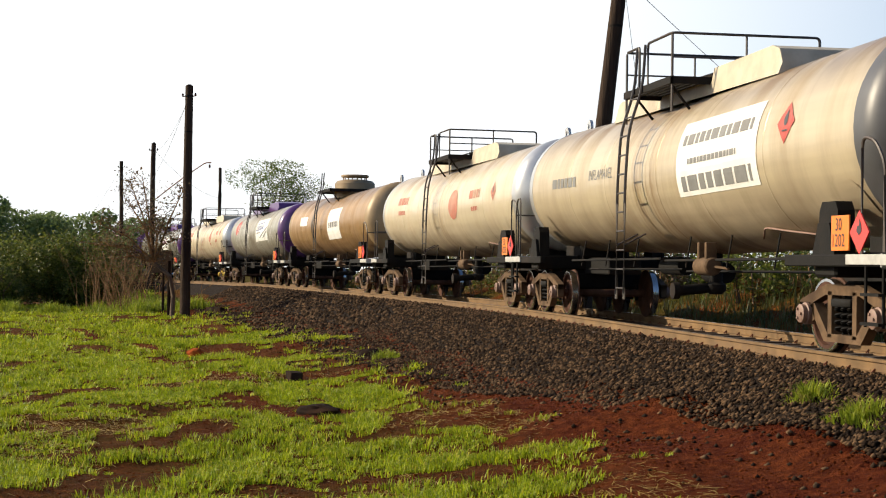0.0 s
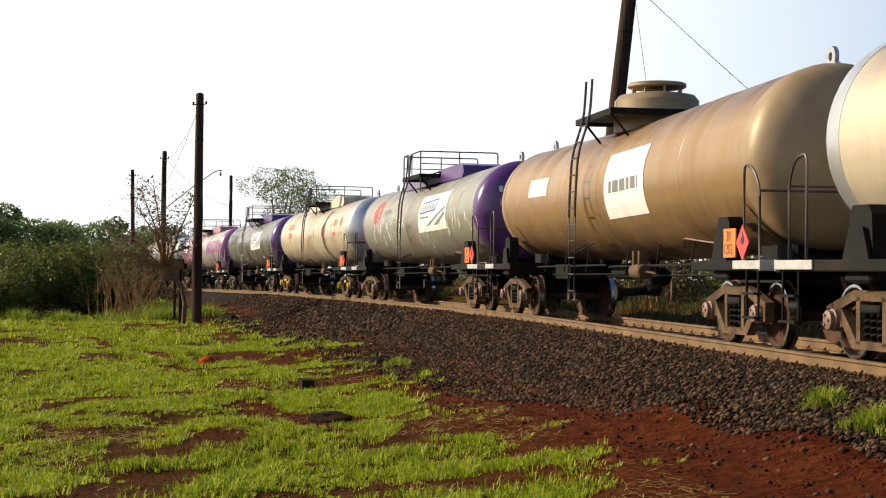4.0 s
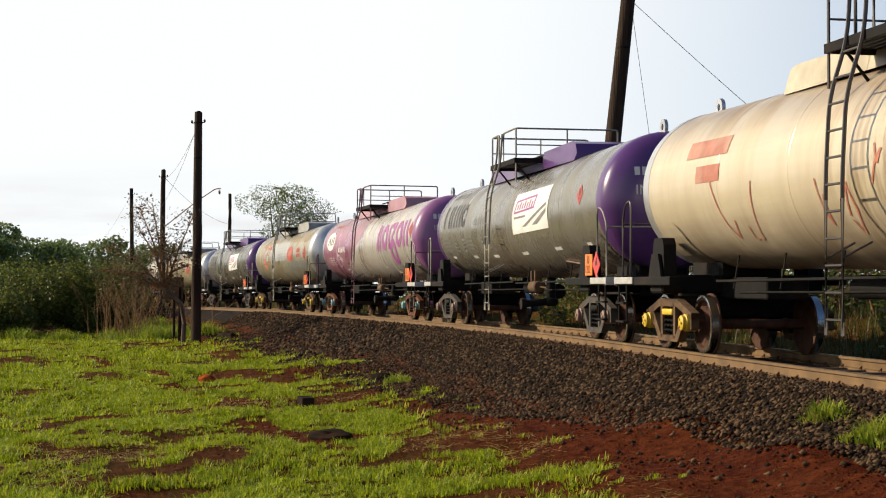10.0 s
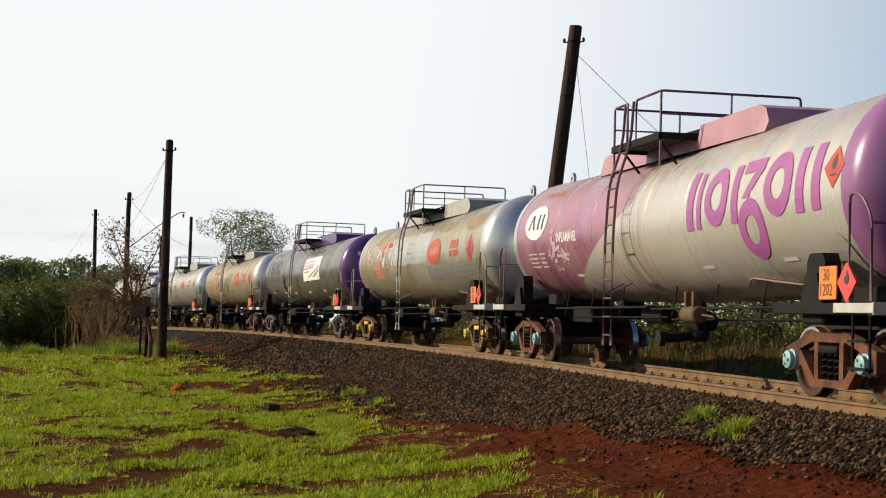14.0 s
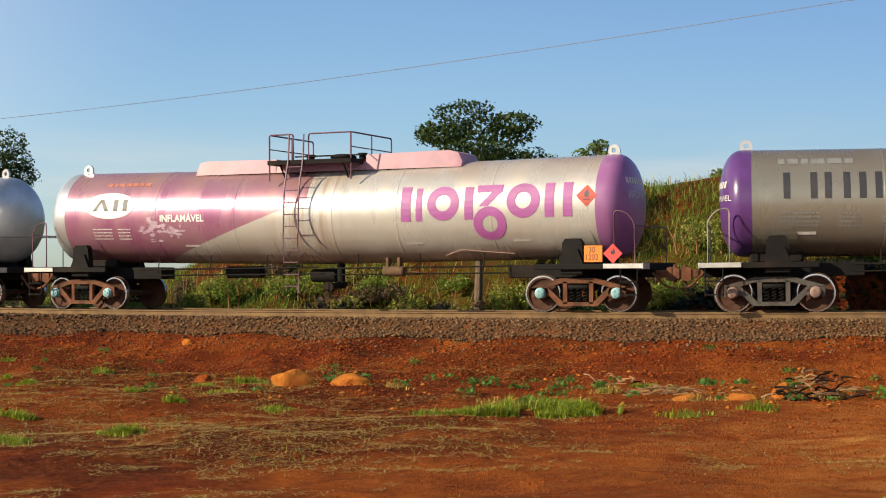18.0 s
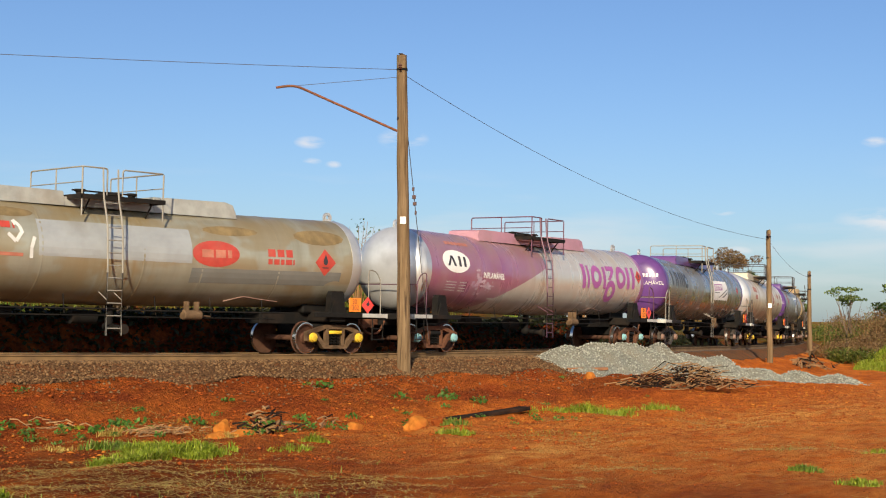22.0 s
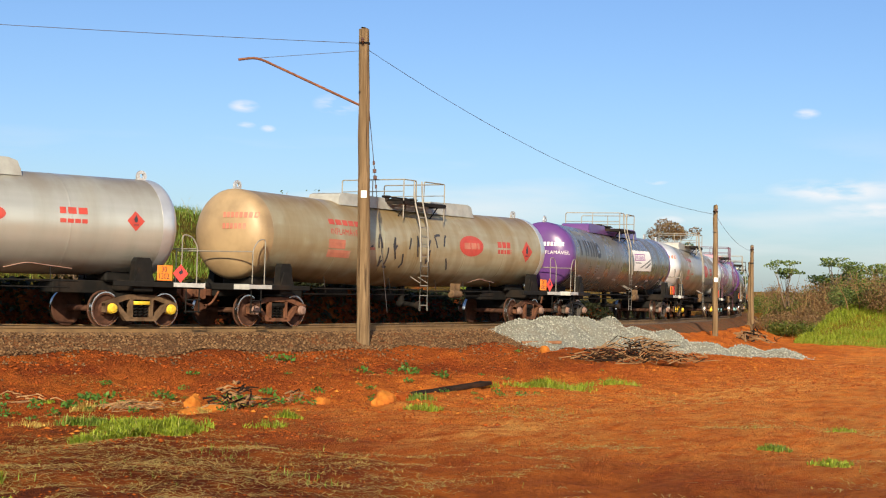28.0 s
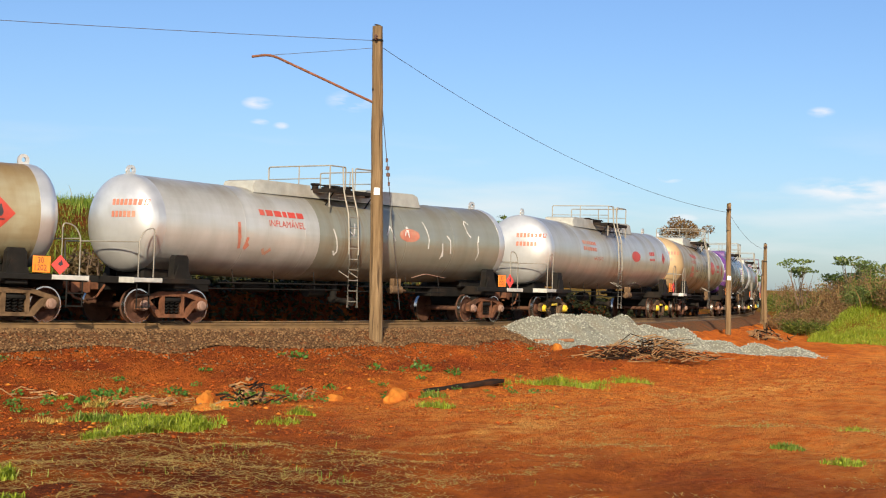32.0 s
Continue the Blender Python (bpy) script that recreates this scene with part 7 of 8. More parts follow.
cr = np.random.default_rng(42)
cx, cy, _, _ = along(cr, 30000, -22, 34, 3.0, 14.0, 1.4)
lumps("earth_crumbs", cx, cy, cr.uniform(0.007, 0.032, len(cx)) * np.where(cr.random(len(cx)) < 0.04, 2.2, 1), M_CLOD, cr, "crumbs and clods of red earth", "soil")
cx, cy, _, _ = along(cr, 20000, -60, -20, 2.7, 11.0, 1.4)
lumps("dark_crumbs", cx, cy, cr.uniform(0.006, 0.024, len(cx)), M_DAMP_CLOD, cr, "dark crumbs of damp earth in the meadow", "soil")
cx, cy, _, _ = along(cr, 14000, -20, 12, 8.0, 20.0, 1.0)
lumps("fine_crumbs", cx, cy, cr.uniform(0.005, 0.024, len(cx)), M_CLOD, cr, "fine crumbs of red earth on the trodden ground", "soil")
cx, cy, _, _ = along(cr, 5000, -20, 10, 8.5, 24.0, 1.0)
lumps("dark_fine_crumbs", cx, cy, cr.uniform(0.005, 0.016, len(cx)), M_DAMP_CLOD, cr, "dark crumbs of earth on the trodden ground", "soil")
cx, cy, _, _ = along(cr, 500, -8, 34, 5.0, 12.0, 1.0)
lumps("pale_clods", cx, cy, cr.uniform(0.02, 0.07, len(cx)), M_OCHRE, cr, "pale ochre clods on the red soil", "soil")


cx, cy, _, _ = along(cr, 3400, -24, 20, 2.9, 6.6, 1.2)
lumps("red_clods", cx, cy, cr.uniform(0.012, 0.05, len(cx)), M_CLOD, cr, "lumps of red earth on the embankment's foot", "soil", 0.7, 0.15)
cx, cy, _, _ = along(cr, 900, -24, 16, 2.9, 6.0, 1.2)
lumps("dark_clods", cx, cy, cr.uniform(0.012, 0.04, len(cx)), M_DAMP_CLOD, cr, "dark lumps of earth on the embankment's foot", "soil", 0.7, 0.15)
for i in range(26):
    x, y, _, _ = along(wr, 1, -5, 8, 6.4, 9.2)
    herb(float(x[0]), float(y[0]), wr.uniform(0.22, 0.46), 180 + i)
for i in range(12):
    x, y, _, _ = along(wr, 1, -7, 7, 7.0, 12.5)
    tuft(float(x[0]), float(y[0]), wr.uniform(0.25, 0.6), wr.uniform(0.10, 0.2), 200, 220 + i, (FRESH, DRY)[i % 2], (M_TUFT, M_STRAW)[i % 2], flat=0.6)
for i, (x, y) in enumerate(((-7.2, 4.3), (-4.5, 2.1), (-9.9, 5.9), (-13.3, 7.2), (-6.0, 1.0), (-11.5, 8.6), (-15.8, 9.4))):
    tuft(x, y, 0.42, 0.2, 420, 300 + i, FRESH, M_TUFT, flat=0.5)
for i in range(40):
    x, y, _, _ = along(wr, 1, -30, -4, 8.5, 19.0)
    tuft(float(x[0]), float(y[0]), wr.uniform(0.18, 0.48), wr.uniform(0.09, 0.20), 260, 240 + i, FRESH, M_TUFT, flat=0.6)


def rock(x, y, sx, sy, sz, material, label, seed, name="rock", cat="rock", yaw=0.0, sink=0.2):
    pr = random.Random(seed)
    bm = bmesh.new()
    bmesh.ops.create_icosphere(bm, subdivisions=3, radius=1.0)
    for v in bm.verts:
        n1 = noise.noise(v.co * 1.3 + Vector((seed, 0, 0))) * 0.35 + noise.noise(v.co * 3.7 + Vector((0, seed, 0))) * 0.12
        v.co *= 1 + n1
        v.co.z = max(v.co.z, -0.5)
        v.co = Vector((v.co.x * sx, v.co.y * sy, v.co.z * sz))
    ob = part(name, bm, material, None, "", 28)
    ob.matrix_basis = pose(x, y, gz(x, y) + sz * (0.5 - sink), 0, 0, yaw)
    return tagged(ob, label, cat)


rock(-4.4, 10.3, 0.42, 0.28, 0.26, M_OCHRE, "large ochre rock on red soil", 3, yaw=20)
rock(-3.2, 10.2, 0.36, 0.24, 0.17, M_OCHRE, "flat ochre rock on red soil", 4, yaw=-10)
rock(-6.6, 11.2, 0.16, 0.12, 0.12, M_CLOD, "reddish brown rock on red soil", 5)
rock(-8.9, 16.4, 0.15, 0.1, 0.1, M_OCHRE, "small ochre stone below the ballast", 6)
rock(5.0, 9.0, 0.18, 0.14, 0.2, M_OCHRE, "broken ochre stump of rock among twigs", 7)
rock(8.8, 7.4, 0.26, 0.2, 0.2, M_OCHRE, "ochre rock beside the dark board", 8)
rock(8.2, 8.6, 0.2, 0.16, 0.12, M_OCHRE, "ochre rock beside the dark board", 9)
rock(10.6, 8.3, 0.24, 0.17, 0.13, M_CLOD, "reddish rock on red soil", 10)
rock(3.4, 7.3, 0.22, 0.2, 0.1, M_OCHRE, "crumbling ochre clod on red soil", 11)
rock(4.3, 7.6, 0.30, 0.18, 0.09, M_OCHRE, "crumbling ochre clod on red soil", 12)
rock(24.6, 14.4, 0.2, 0.15, 0.15, M_OCHRE, "ochre stone beside the plank", 13)
rock(-40.2, 25.75, 0.34, 0.16, 0.12, M_DEADWOOD, "charred black clump in the grass", 14, "charred_clump", "clump", 30)
rock(-48.6, 32.5, 0.28, 0.12, 0.14, M_DEADWOOD, "dark wooden block at the ballast's foot", 15, "wood_block", "wood", 40)
rock(-54.5, 31.6, 0.25, 0.18, 0.16, M_CLOD, "heap of red earth beside the path", 16, "earth_heap", "soil heap")
rock(-60.5, 34.8, 0.9, 0.25, 0.10, M_DEADWOOD, "charred black strip in the grass", 17, "charred_clump", "clump", 20)


def board(x, y, length, w, h, yaw, material, label, name="board", cat="board", tip=0.0, lift=0.0):
    bm = bmesh.new()
    box(bm, -length / 2, length / 2, -w / 2, w / 2, 0, h, 0.01)
    bmesh.ops.subdivide_edges(bm, edges=[e for e in bm.edges if e.calc_length() > length * 0.6], cuts=5)
    pr = random.Random(int(x * 7))
    for v in bm.verts:
        v.co += Vector((0, pr.uniform(-0.012, 0.012), pr.uniform(-0.01, 0.01)))
    ob = part(name, bm, material, None)
    ob.matrix_basis = pose(x, y, gz(x, y) + lift - 0.01, 0, tip, yaw)
    return tagged(ob, label, cat)


board(12.9, 8.9, 3.5, 0.32, 0.08, 8, M_DEADWOOD, "blackened board lying on red soil", tip=-2)
board(25.9, 15.5, 1.9, 0.22, 0.10, -6, M_PLANK, "weathered reddish plank beside the gravel heap", "plank", "plank")
board(40.4, 16.6, 1.2, 0.35, 0.12, 10, M_PLANK, "reddish plank at the gravel heap's end", "plank", "plank")
board(-46.1, 29.05, 0.75, 0.22, 0.20, -25, M_DEADWOOD, "short dark sleeper block in the grass", "wood_block", "wood")
board(-77.6, 45.1, 1.9, 0.2, 0.2, 168, M_DEADWOOD, "old dark sleeper beside the track", "old_sleeper", "sleeper")


def brush(x, y, w, d, h, n, seed, label, name="brushwood_heap", yaw=0.0, r=0.02, dark=0.3):
    """A heap of cut branches."""
    pr = random.Random(seed)
    t = thing(name, label, "brushwood", at=pose(x, y, gz(x, y), 0, 0, yaw))
    for mat, share in ((M_TWIG, 1 - dark), (M_DEADWOOD, dark)):
        for _ in range(int(n * share)):
            bm = bmesh.new()
            u, v = pr.gauss(0, 0.42), pr.gauss(0, 0.38)
            z = h * math.exp(-1.6 * (u * u + v * v)) * pr.uniform(0.05, 1.0)
            ln, a, e = pr.uniform(0.25, 0.9) * w * 0.55, pr.gauss(0, 0.6), pr.gauss(0, 0.18)
            c = Vector((u * w, v * d, z + 0.02))
            k = Vector((math.cos(a) * math.cos(e), math.sin(a) * math.cos(e), math.sin(e))) * ln / 2
            m = Vector((pr.uniform(-0.14, 0.14), pr.uniform(-0.14, 0.14), pr.uniform(-0.04, 0.2))) * ln
            q = [c - k, c + m, c + k]
            for p_ in q:
                p_.z = max(p_.z, 0.01)
            tube(bm, q, [r * pr.uniform(0.7, 1.6), r, r * 0.4], 5)
            part("branch", bm, mat, t)
    return t


brush(27.4, 12.7, 3.0, 0.9, 0.75, 250, 1, "heap of cut brown branches on red soil", yaw=-12, r=0.016, dark=0.45)
brush(5.6, 8.4, 0.95, 0.5, 0.62, 60, 2, "small tangle of dry twigs on red soil", yaw=10, r=0.019, dark=0.5)
brush(22.2, 13.4, 0.35, 0.3, 0.5, 16, 3, "dry twigs standing in red soil", yaw=60, r=0.012)
brush(8.0, 9.2, 0.8, 0.3, 0.2, 18, 4, "few pale dry sticks on red soil", yaw=25, r=0.014, dark=0.1)
brush(1.9, 10.4, 0.9, 0.3, 0.2, 14, 5, "few pale dry sticks on red soil", yaw=-35, r=0.014, dark=0.1)
brush(3.0, 8.3, 0.9, 0.5, 0.14, 60, 6, "mat of dry stalks on red soil", yaw=-15, r=0.010, dark=0.0)
brush(52.0, 21.5, 3.0, 1.2, 0.5, 60, 7, "scattered dry branches beside the road", yaw=20, r=0.03)


def gravel_heap():
    """A long heap of fresh grey stone tipped beside the track."""
    t = thing("gravel_heap", "long heap of fresh grey crushed stone", "gravel heap", at=None)
    bumps = ((26.4, 16.3, 0.50, 1.7, 0.9), (28.4, 16.5, 0.70, 1.9, 1.05), (30.4, 16.7, 0.74, 1.9, 1.1), (32.4, 16.9, 0.68, 1.9, 1.1), (34.2, 16.8, 0.56, 1.8, 1.1), (36.0, 16.5, 0.48, 1.7, 1.05), (37.8, 16.0, 0.42, 1.6, 1.0), (39.6, 15.3, 0.34, 1.5, 0.95), (41.2, 14.6, 0.24, 1.3, 0.8))
    xs, ys = np.arange(22.5, 45.0, 0.22), np.arange(11.0, 20.0, 0.22)
    xx, yy = np.meshgrid(xs, ys)
    x, y = xx.ravel(), yy.ravel()

    def height(x, y):
        h = np.full(len(x), -1.0)
        for bx, by, bh, rx, ry in bumps:
            h = np.maximum(h, bh * (1.25 - np.sqrt(((x - bx) / rx) ** 2 + ((y - by) / ry) ** 2 + 0.06)))
        return h + 0.05 * wob(x, y, 2.2, 1.0) + 0.03 * wob(x, y, 6.0, 2.0)
    g = ground_z(x, y)
    h = height(x, y)
    z = g + np.clip(h, -0.06, None)
    w, hh = len(xs), len(ys)
    i = np.arange(w * hh).reshape(hh, w)
    f = np.stack([i[:-1, :-1], i[:-1, 1:], i[1:, 1:], i[1:, :-1]], -1).reshape(-1, 4)
    f = f[(h[f] > -0.03).any(1)]
    me = array_mesh("mound", np.stack([x, y, z], 1), f, M_GREY_BED)
    me.shade_smooth()
    part("mound", me, None, t)
    rng = np.random.default_rng(3)
    n = 26000
    px, py = rng.uniform(22.5, 45, n), rng.uniform(11.6, 20, n)
    ph = height(px, py)
    keep = ph > -0.01 - 0.1 * (rng.random(n) < 0.15)
    px, py, ph = px[keep], py[keep], ph[keep]
    n = len(px)
    size = rng.uniform(0.018, 0.045, n)
    base = np.array([(1, 0, 0), (-1, 0, 0), (0, 1, 0), (0, -1, 0), (0, 0, 1), (0, 0, -1)], float)
    tri = np.array([(0, 2, 4), (2, 1, 4), (1, 3, 4), (3, 0, 4), (2, 0, 5), (1, 2, 5), (3, 1, 5), (0, 3, 5)])
    v = base[None] * rng.uniform(0.55, 1.35, (n, 6, 1)) * size[:, None, None] + np.stack([px, py, ground_z(px, py) + np.clip(ph, 0, None) + size * 0.3], 1)[:, None]
    st = part("stone_cover", array_mesh("stone_cover", v.reshape(-1, 3), (tri[None] + 6 * np.arange(n)[:, None, None]).reshape(-1, 3), M_GREY_STONE), None, t)
    tagged(st, kind="stuff")


gravel_heap()

# ---- scrub and trees up the line ----
for i, (x, y, w, h, n, stems) in enumerate(((-96.3, 45.6, 3.0, 4.5, 9000, 10), (-98.8, 42.2, 3.2, 4.3, 8000, 8), (-98.6, 48.6, 2.2, 3.6, 6000, 30), (-93.5, 41.2, 2.2, 2.8, 5000, 14), (-95.0, 47.0, 2.2, 2.6, 5000, 26), (-97.0, 38.6, 3.0, 4.0, 6000, 8), (-101.5, 46.0, 3.2, 4.2, 5000, 6))):
    bush(x, y, w, h, int(n * 2.0), 0.17, M_BUSH, "dense olive-green scrub with bare stems" if stems > 20 else "dense olive-green scrub beside the meadow", 61 + i, 11, stems=stems, twig=M_TWIG if stems > 20 else None)
for i, (x, y, top, sx, sz) in enumerate(((-127.3, 56.5, 8.6, 4.2, 3.4), (-128.5, 62.3, 8.2, 3.4, 3.0), (-124.0, 51.0, 8.2, 4.4, 3.4), (-140.0, 62.0, 8.5, 5.0, 3.6), (-118.0, 46.0, 7.0, 3.8, 3.0), (-133.0, 68.0, 7.0, 3.4, 2.8), (-150.0, 74.0, 8.5, 4.5, 3.6), (-160.0, 83.0, 9.0, 5.0, 3.6), (-118.0, 56.5, 5.0, 3.4, 2.4))):
    tree(x, y, top, (sx, sx, sz), 7000, 0.38, M_FAR, "broad dark green tree behind the scrub", 70 + i, 16)
for i, (x, y, h) in enumerate(((-86.5, 46.6, 3.0), (-87.0, 44.8, 3.3), (-88.5, 45.8, 3.6), (-85.4, 45.2, 2.1))):
    bare_shrub(x, y, h * (0.8 + 0.13 * (i % 4)), 1.6, 24, 610 + i, "bare brown shrub before the scrub", r=0.018, leaves=120, leaf_m=M_BUSH, spread=0.55)
bare_shrub(-97.2, 50.8, 3.4, 1.5, 22, 76, "bare brown shrub beside the scrub", r=0.03, leaves=300)
bare_shrub(-95.2, 48.2, 2.6, 1.2, 22, 77, "bare brown shrub beside the scrub", r=0.025)
tree(-151.4, 92.0, 15.3, (5.4, 5.4, 3.9), 9500, 0.20, M_PALE, "airy pale green tree beyond the train", 78, 14, trunk=0.22)
tree(-160.0, 99.0, 10.5, (4.5, 4.5, 2.4), 2200, 0.36, M_TREE, "low dark green tree beyond the train", 79, 9)
for i in range(26):
    s, d = -88 - 1.1 * i, 5.4 + 2.6 * ((i * 37) % 10) / 10
    q = beside(s, d)
    tuft(q.x, q.y, 1.2, 0.75, 300, 300 + i, "tall fresh green grass below the poles", M_TUFT, "tall_grass", 0.8)
bm_ = bmesh.new()
tube(bm_, [(0, 0, -0.1), (0.02, 0.01, 1.2), (0, 0, 2.3)], [0.09, 0.085, 0.07], 8)
post = part("fence_post", bm_, M_DEADWOOD, None)
post.matrix_basis = pose(-77.2, 42.75, 0.35)
tagged(post, "short dark timber post beside the pole", "post")
bm_ = bmesh.new()
box(bm_, -0.55, 0.55, -0.03, 0.03, 0, 0.9, 0.01)
sb = part("notice_board", bm_, M_DEADWOOD, None)
sb.matrix_basis = pose(-79.4, 43.6, 2.2, 0, 0, 20)
part("leg", (lambda b: (rod(b, (0, 0.05, -2.0), (0, 0.05, 0.3), 0.05, 8), b)[1])(bmesh.new()), M_DEADWOOD, sb)
tagged(sb, "dark wooden board on a post beside the track", "board")


# ---- beyond the track ----
def leaning_tree():
    """A half-bare tree whose bent trunk carries a wide brown crown of fine twigs."""
    pr, rng = random.Random(5), np.random.default_rng(5)
    foot = Vector((-76.19, 42.36, gz(-76.19, 42.36)))
    t = thing("tree", "half-bare leaning tree with a brown twiggy crown", "tree", at=Matrix.Translation(foot))
    fork = Vector((-76.19, 41.58, 2.53)) - foot
    bm = bmesh.new()
    tube(bm, [(0, 0, -0.2), (0.12, 0.0, 0.8), (0.30, -0.25, 1.6), fork], [0.11, 0.09, 0.08, 0.065], 8)
    part("trunk", bm, M_BARK, t)
    tips, pts = ((-0.92, -2.07, 3.67), (-0.5, -1.57, 4.56), (0.12, -0.8, 5.5), (0.58, -0.17, 5.0), (-0.74, -1.79, 2.9), (-0.12, -1.02, 3.8), (0.42, -0.33, 3.9), (-1.14, -2.32, 2.9), (0.6, -0.05, 3.1), (-0.28, -1.32, 5.33), (-0.62, -1.6, 2.25)), []
    for tip in tips:
        tip = Vector((tip[0] * 1.35, tip[1] * 1.35, tip[2])) + Vector((pr.uniform(-0.9, 0.9), 0, 0))
        k = fork.lerp(tip, 0.5) + Vector((pr.uniform(-0.2, 0.2), pr.uniform(-0.2, 0.2), 0.2))
        bm = bmesh.new()
        tube(bm, [fork, k, tip], [0.05, 0.032, 0.012], 6)
        for _ in range(22):
            q = fork.lerp(k, pr.random()) if pr.random() < 0.3 else k.lerp(tip, pr.random())
            e = q + Vector((pr.uniform(-1, 1), pr.uniform(-1, 1), pr.uniform(-0.2, 1))) * pr.uniform(0.35, 0.8)
            tube(bm, [q, q.lerp(e, 0.5) + Vector((0, 0, 0.04)), e], [0.012, 0.009, 0.004], 4)
            pts += [q.lerp(e, 0.6), e, e]
        part("limb", bm, M_TWIG, t)
    c = np.array([tuple(pts[i % len(pts)]) for i in range(2600)]) + rng.normal(0, 0.16, (2600, 3))
    part("dry_leaf_crown", leaves_mesh("dry_leaf_crown", c, 0.12, M_DRYLEAF, rng), None, t)


leaning_tree()
for i in range(22):
    tuft(-80.5 - 0.55 * i + (i % 3) * 0.5, 45.6 - 0.30 * i + (i % 4) * 0.5, 1.0, 0.6, 260, 340 + i, "tall fresh green grass below the scrub", M_TUFT, "tall_grass", 0.8)


def slope_grass():
    """Tall grass, dry stalks and shrubs on the cutting and along the far side of the track."""
    rng = np.random.default_rng(51)
    for name, n, mat, h, label in (("slope_grass", 110000, M_TALL, 0.24, "green grass on the cutting"), ("dry_stalks", 2200, M_STRAW, 0.5, "dry yellow stalks on the cutting")):
        x, y, s, d = along(rng, n, -30, 50, -16, -3.9, 0.9)
        keep = rng.random(n) < np.clip(0.65 + 0.6 * wob(x, y, 0.7, 2.0 if mat is M_TALL else 5.0), 0.05, 1)
        keep &= (s < -2) | (d < -6.5)
        x, y, s, d = x[keep], y[keep], s[keep], d[keep]
        hh = h * rng.uniform(0.5, 1.4, len(x)) * (0.55 + 0.6 * smooth(-3.5, -7, d))
        tagged(new(name, blades_mesh(name, x, y, ground_z(x, y, s, d), hh * (0.5 + vnoise(x, y, 1.3, 7.0)), 0.02, mat, rng, 1.2)), label, "grass", kind="stuff")
    x, y, s, d = along(rng, 16000, -75, -28, -14, -3.6)
    tagged(new("verge_grass", blades_mesh("verge_grass", x, y, ground_z(x, y, s, d), 0.42 * rng.uniform(0.4, 1.4, len(x)), 0.03, M_VERGE, rng, 0.9)), "shade-dulled green verge grass beyond the track", "grass", kind="stuff")


slope_grass()
# near-black leaves added to fill in the shade below and behind the train
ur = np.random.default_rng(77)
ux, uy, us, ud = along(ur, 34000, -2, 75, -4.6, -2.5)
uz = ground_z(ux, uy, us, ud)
tagged(new("undergrowth", leaves_mesh("undergrowth", np.stack([ux, uy, uz + 0.05 + 0.25 * ur.random(len(ux)) ** 2], 1), 0.2, M_SHADED, ur)), "near-black leaves that paint the shade on the cutting", "undergrowth", kind="stuff")
for i, (s, d, w, h, mat) in enumerate(((-62, -8.5, 1.6, 2.0, M_BUSH), (-55, -9.5, 2.0, 2.2, M_BUSH), (-48, -8.0, 1.4, 1.7, M_DRYLEAF), (-43, -9.0, 1.8, 2.0, M_BUSH), (-37, -8.0, 1.5, 1.6, M_BUSH), (-70, -9.0, 2.2, 2.4, M_BUSH), (-80, -9.5, 2.4, 2.6, M_BUSH),
                                       (-20, -6.0, 0.9, 0.9, M_TALL), (-12, -6.5, 1.2, 1.1, M_DRYLEAF), (-4, -6.2, 1.0, 1.0, M_BUSH), (4, -6.5, 1.2, 1.0, M_TALL), (12, -6.8, 1.0, 0.9, M_DRYLEAF))):
    q = beside(s, d)
    bush(q.x, q.y, w, h, int(900 * w), 0.17, mat, "low scrub beyond the track" if s < -30 else "low dry scrub on the cutting", 400 + i, 6)
vr = random.Random(17)
for i in range(44):
    q = beside(-30 + 0.72 * i + vr.uniform(-0.4, 0.4), vr.uniform(-9.0, -3.9))
    bush(q.x, q.y, vr.uniform(0.6, 1.1), vr.uniform(0.6, 1.25), 1300, 0.10, (M_CLUMP, M_CLUMP, M_TALL, M_DRYLEAF)[i % 4], "bushy clump of yellowing grass and scrub beyond the track", 700 + i, 5, stems=6, twig=M_TWIG)
for i in range(26):
    q = beside(vr.uniform(84, 128), vr.uniform(4.2, 9.0))
    bush(q.x, q.y, vr.uniform(1.6, 2.6), vr.uniform(1.8, 3.0), 2200, 0.15, (M_DRYSCRUB, M_DRYSCRUB, M_BUSH)[i % 3], "dry brown scrub at the end of the line", 760 + i, 6, stems=12, twig=M_TWIG)
for i in range(18):
    q = beside(vr.uniform(128, 185), vr.uniform(3.6, 10.0))
    bush(q.x, q.y, vr.uniform(2.0, 3.2), vr.uniform(2.2, 3.6), 1500, 0.2, (M_DRYSCRUB, M_BUSH)[i % 2], "far brown and green scrub down the line", 800 + i, 7, stems=8, twig=M_TWIG)
for i in range(26):
    q = beside(-112 + 3.1 * i, vr.uniform(-10.5, -6.5))
    bush(q.x, q.y, vr.uniform(1.5, 2.4), vr.uniform(1.5, 2.7), 1500, 0.17, (M_BUSH, M_TREE, M_DRYLEAF, M_BUSH)[i % 4], "rank scrub along the far side of the track", 640 + i, 6, stems=12, twig=M_TWIG)
tree(-3.4, 25.7, 6.45, (2.45, 2.45, 1.45), 10500, 0.13, M_TREE, "round dark green tree on the cutting", 81, 14, trunk=0.12)
tree(-22.3, 31.8, 7.0, (1.75, 1.75, 1.95), 8000, 0.13, M_TREE, "tall dark green tree behind the train", 96, 15, trunk=0.14)
tree(-1.3, 39.4, 6.4, (0.9, 0.9, 0.8), 500, 0.18, M_PALE, "small airy tree on the cutting", 83, 6, z0=3.0, trunk=0.04)
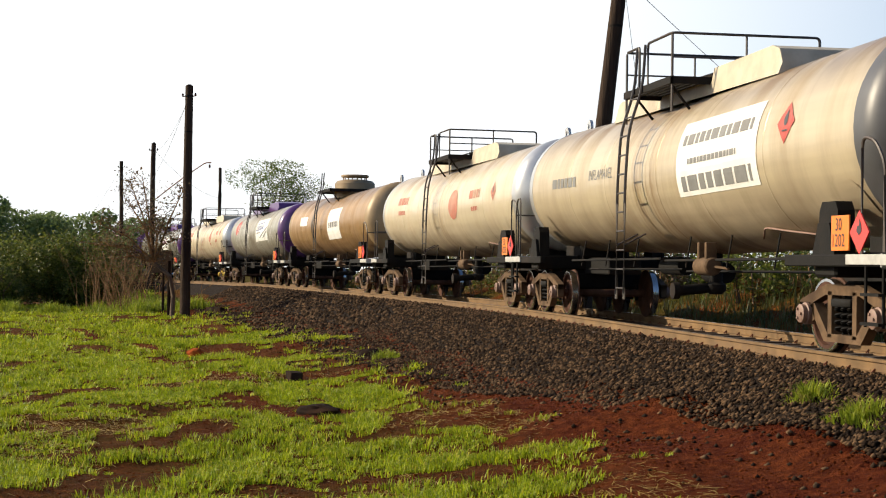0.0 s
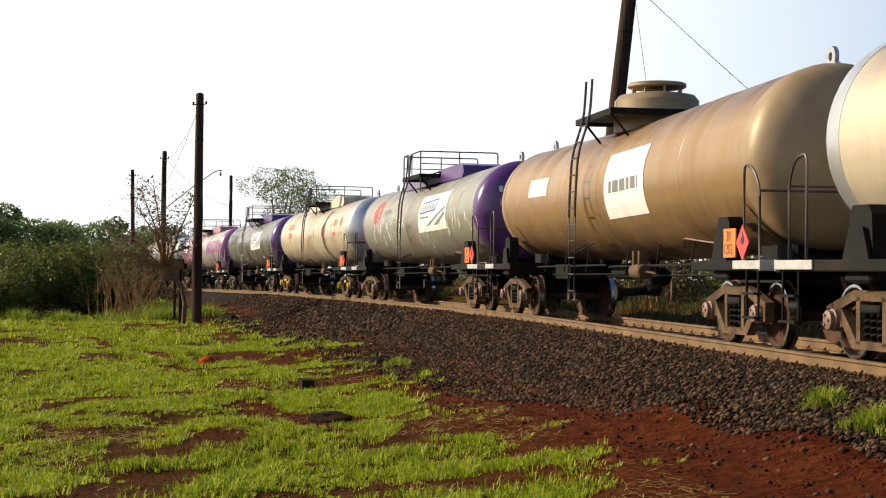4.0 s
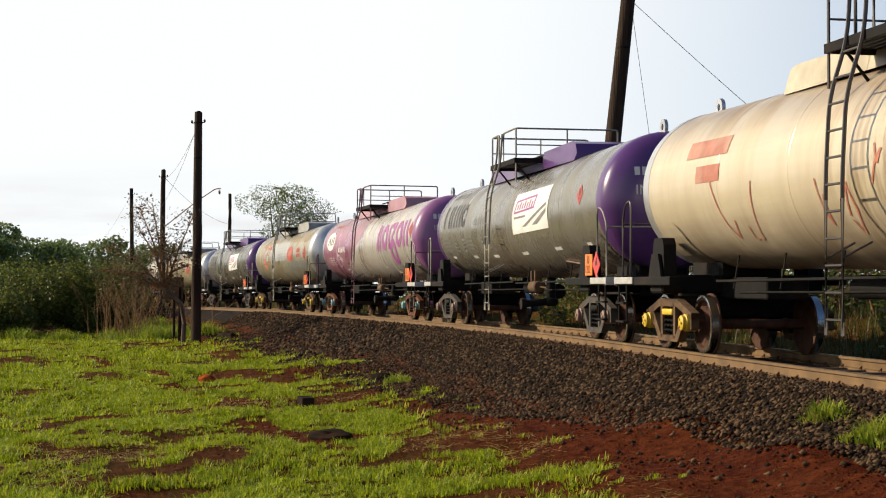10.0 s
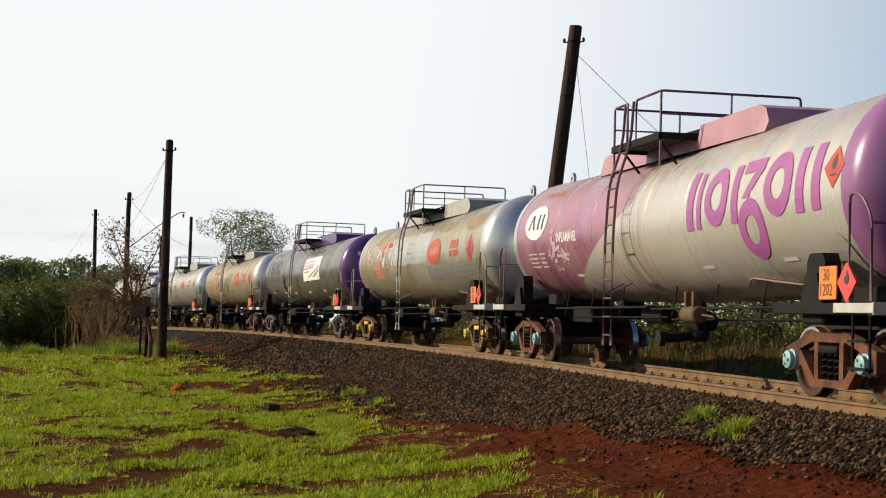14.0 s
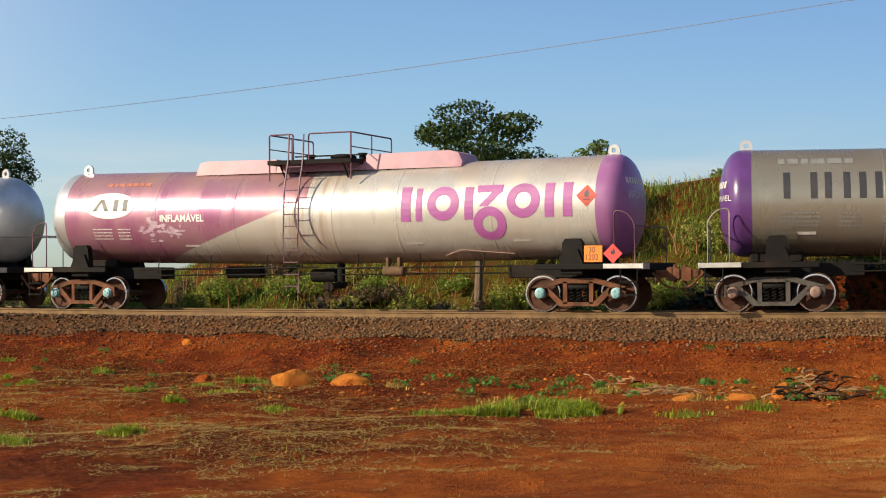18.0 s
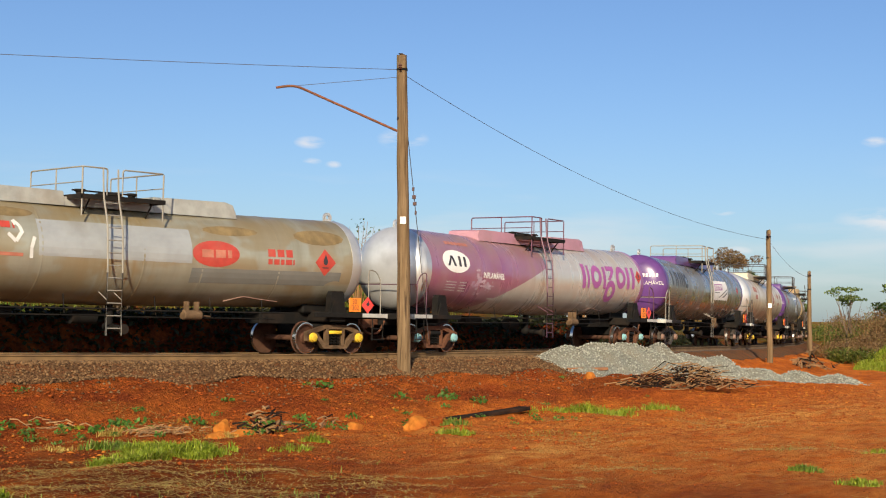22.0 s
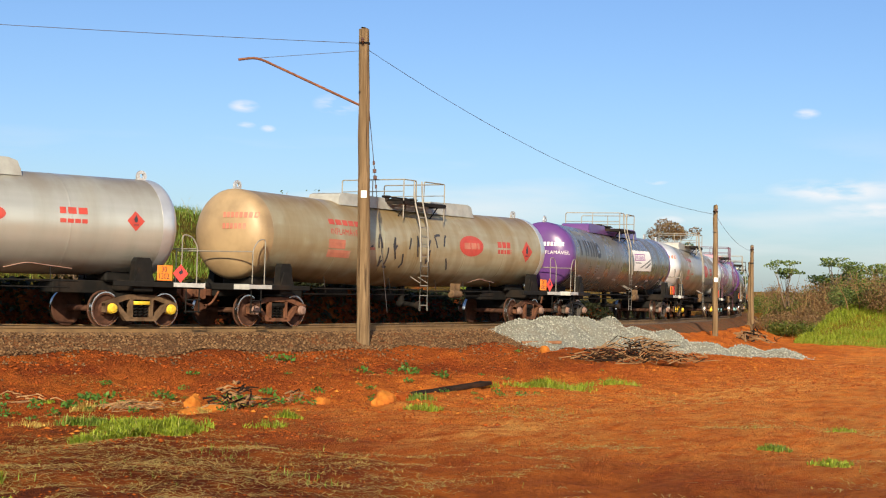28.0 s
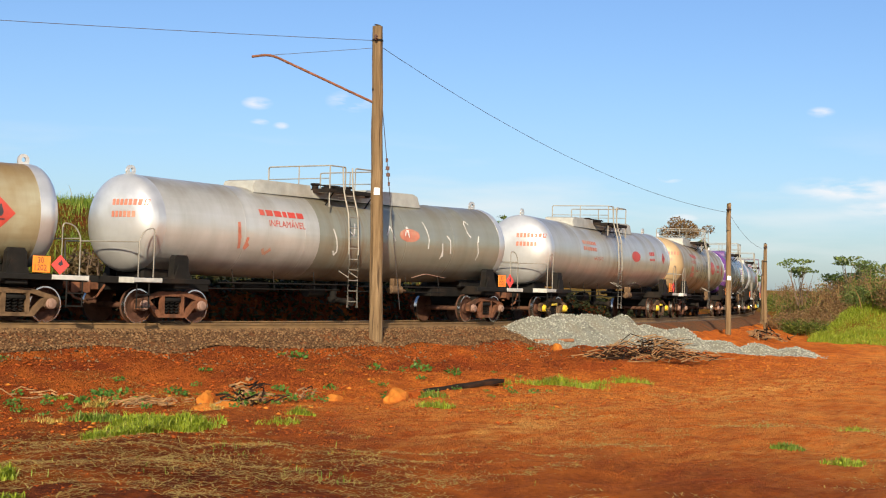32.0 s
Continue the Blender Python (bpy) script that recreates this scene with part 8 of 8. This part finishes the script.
for i, (x, y, w, h) in enumerate(((-3.5, 38.5, 1.8, 1.8), (0.8, 38.5, 1.7, 1.6), (-7.0, 40.5, 2.0, 1.5), (4.5, 36.5, 1.6, 1.3))):
    bush(x, y, w, h, 1700, 0.18, M_PALE if i % 2 else M_TALL, "tall shrubs on top of the cutting", 84 + i, 6)
bare_shrub(31.2, 27.6, 3.0, 1.1, 18, 88, "bare brown shrub on the cutting", r=0.02)
bare_shrub(24.5, 24.6, 3.6, 1.2, 22, 94, "bare brown shrub on the cutting", r=0.02, leaves=200, leaf_m=M_PALE)
bare_shrub(42.0, 27.5, 3.4, 1.2, 22, 95, "bare brown shrub on the cutting", r=0.022)
bare_shrub(27.5, 28.0, 1.8, 0.8, 14, 89, "bare brown shrub on the cutting", r=0.018)
bare_shrub(33.5, 28.6, 1.8, 1.0, 16, 90, "half-bare shrub on the cutting", r=0.018, leaves=240, leaf_m=M_PALE)
tree(44.5, 31.8, 4.6, (0.8, 0.8, 0.4), 130, 0.20, M_PALE, "small airy green tree beyond the track", 91, 5, trunk=0.03)
tree(116.0, 62.8, 9.3, (2.7, 2.7, 2.2), 4200, 0.20, M_DRYSCRUB, "half-bare brown tree beyond the track", 92, 10, trunk=0.12)
tree(119.5, 64.0, 6.2, (1.5, 1.5, 1.3), 1000, 0.26, M_PALE, "pale green tree beyond the track", 93, 8, trunk=0.10)
# bank at the road's far end
er = random.Random(7)
for i in range(40):
    if i < 10:
        s, d, hh, mm = er.uniform(66, 92), er.uniform(4.4, 6.6), er.uniform(1.0, 1.9), (M_DRYSCRUB, M_DRYSCRUB, M_BUSH)[i % 3]
    elif i < 30:
        s, d, hh, mm = er.uniform(66, 92), er.uniform(8.6, 14.5), er.uniform(1.6, 2.8), (M_BUSH, M_DRYSCRUB, M_PALE)[i % 3]
    else:
        s, d, hh, mm = er.uniform(92, 115), er.uniform(6.5, 17), er.uniform(1.8, 3.0), (M_BUSH, M_PALE)[i % 2]
    q = beside(s, d)
    bush(q.x, q.y, er.uniform(1.4, 2.4), hh, 2600, 0.14, mm, "dry brown scrub on the bank" if mm is M_DRYSCRUB else "green scrub on the bank at the road's end", 500 + i, 8, stems=7, twig=M_TWIG)
for i, (x, y, top, sx) in enumerate(((86.0, 36.4, 3.7, 1.6), (89.0, 37.5, 3.3, 1.2), (93.0, 35.7, 4.2, 1.7), (97.5, 36.5, 4.0, 1.5), (93.0, 43.7, 2.9, 0.9))):
    tree(x, y, top, (sx, sx, 0.55), 420, 0.22, M_PALE, "thin flat-crowned tree above the bank", 540 + i, 7, trunk=0.06)
for i in range(8):
    s, d = er.uniform(100, 150), er.uniform(8, 26)
    q = beside(s, d)
    tree(q.x, q.y, q.z + er.uniform(3.8, 5.2), (2.6, 2.6, 1.5), 1400, 0.3, (M_TREE, M_PALE)[i % 2], "distant green tree behind the bank", 520 + i, 8)
er2 = np.random.default_rng(8)
x, y, s, d = along(er2, 70000, 58, 96, 6.0, 13.0)
tagged(new("bank_grass", blades_mesh("bank_grass", x, y, ground_z(x, y, s, d), 0.26 * er2.uniform(0.3, 1.4, len(x)) * (0.4 + 1.2 * vnoise(x, y, 1.6, 3.0)), 0.02, M_TUFT, er2, 1.2)), "fresh green grass on the bank", "grass", kind="stuff")

motions()
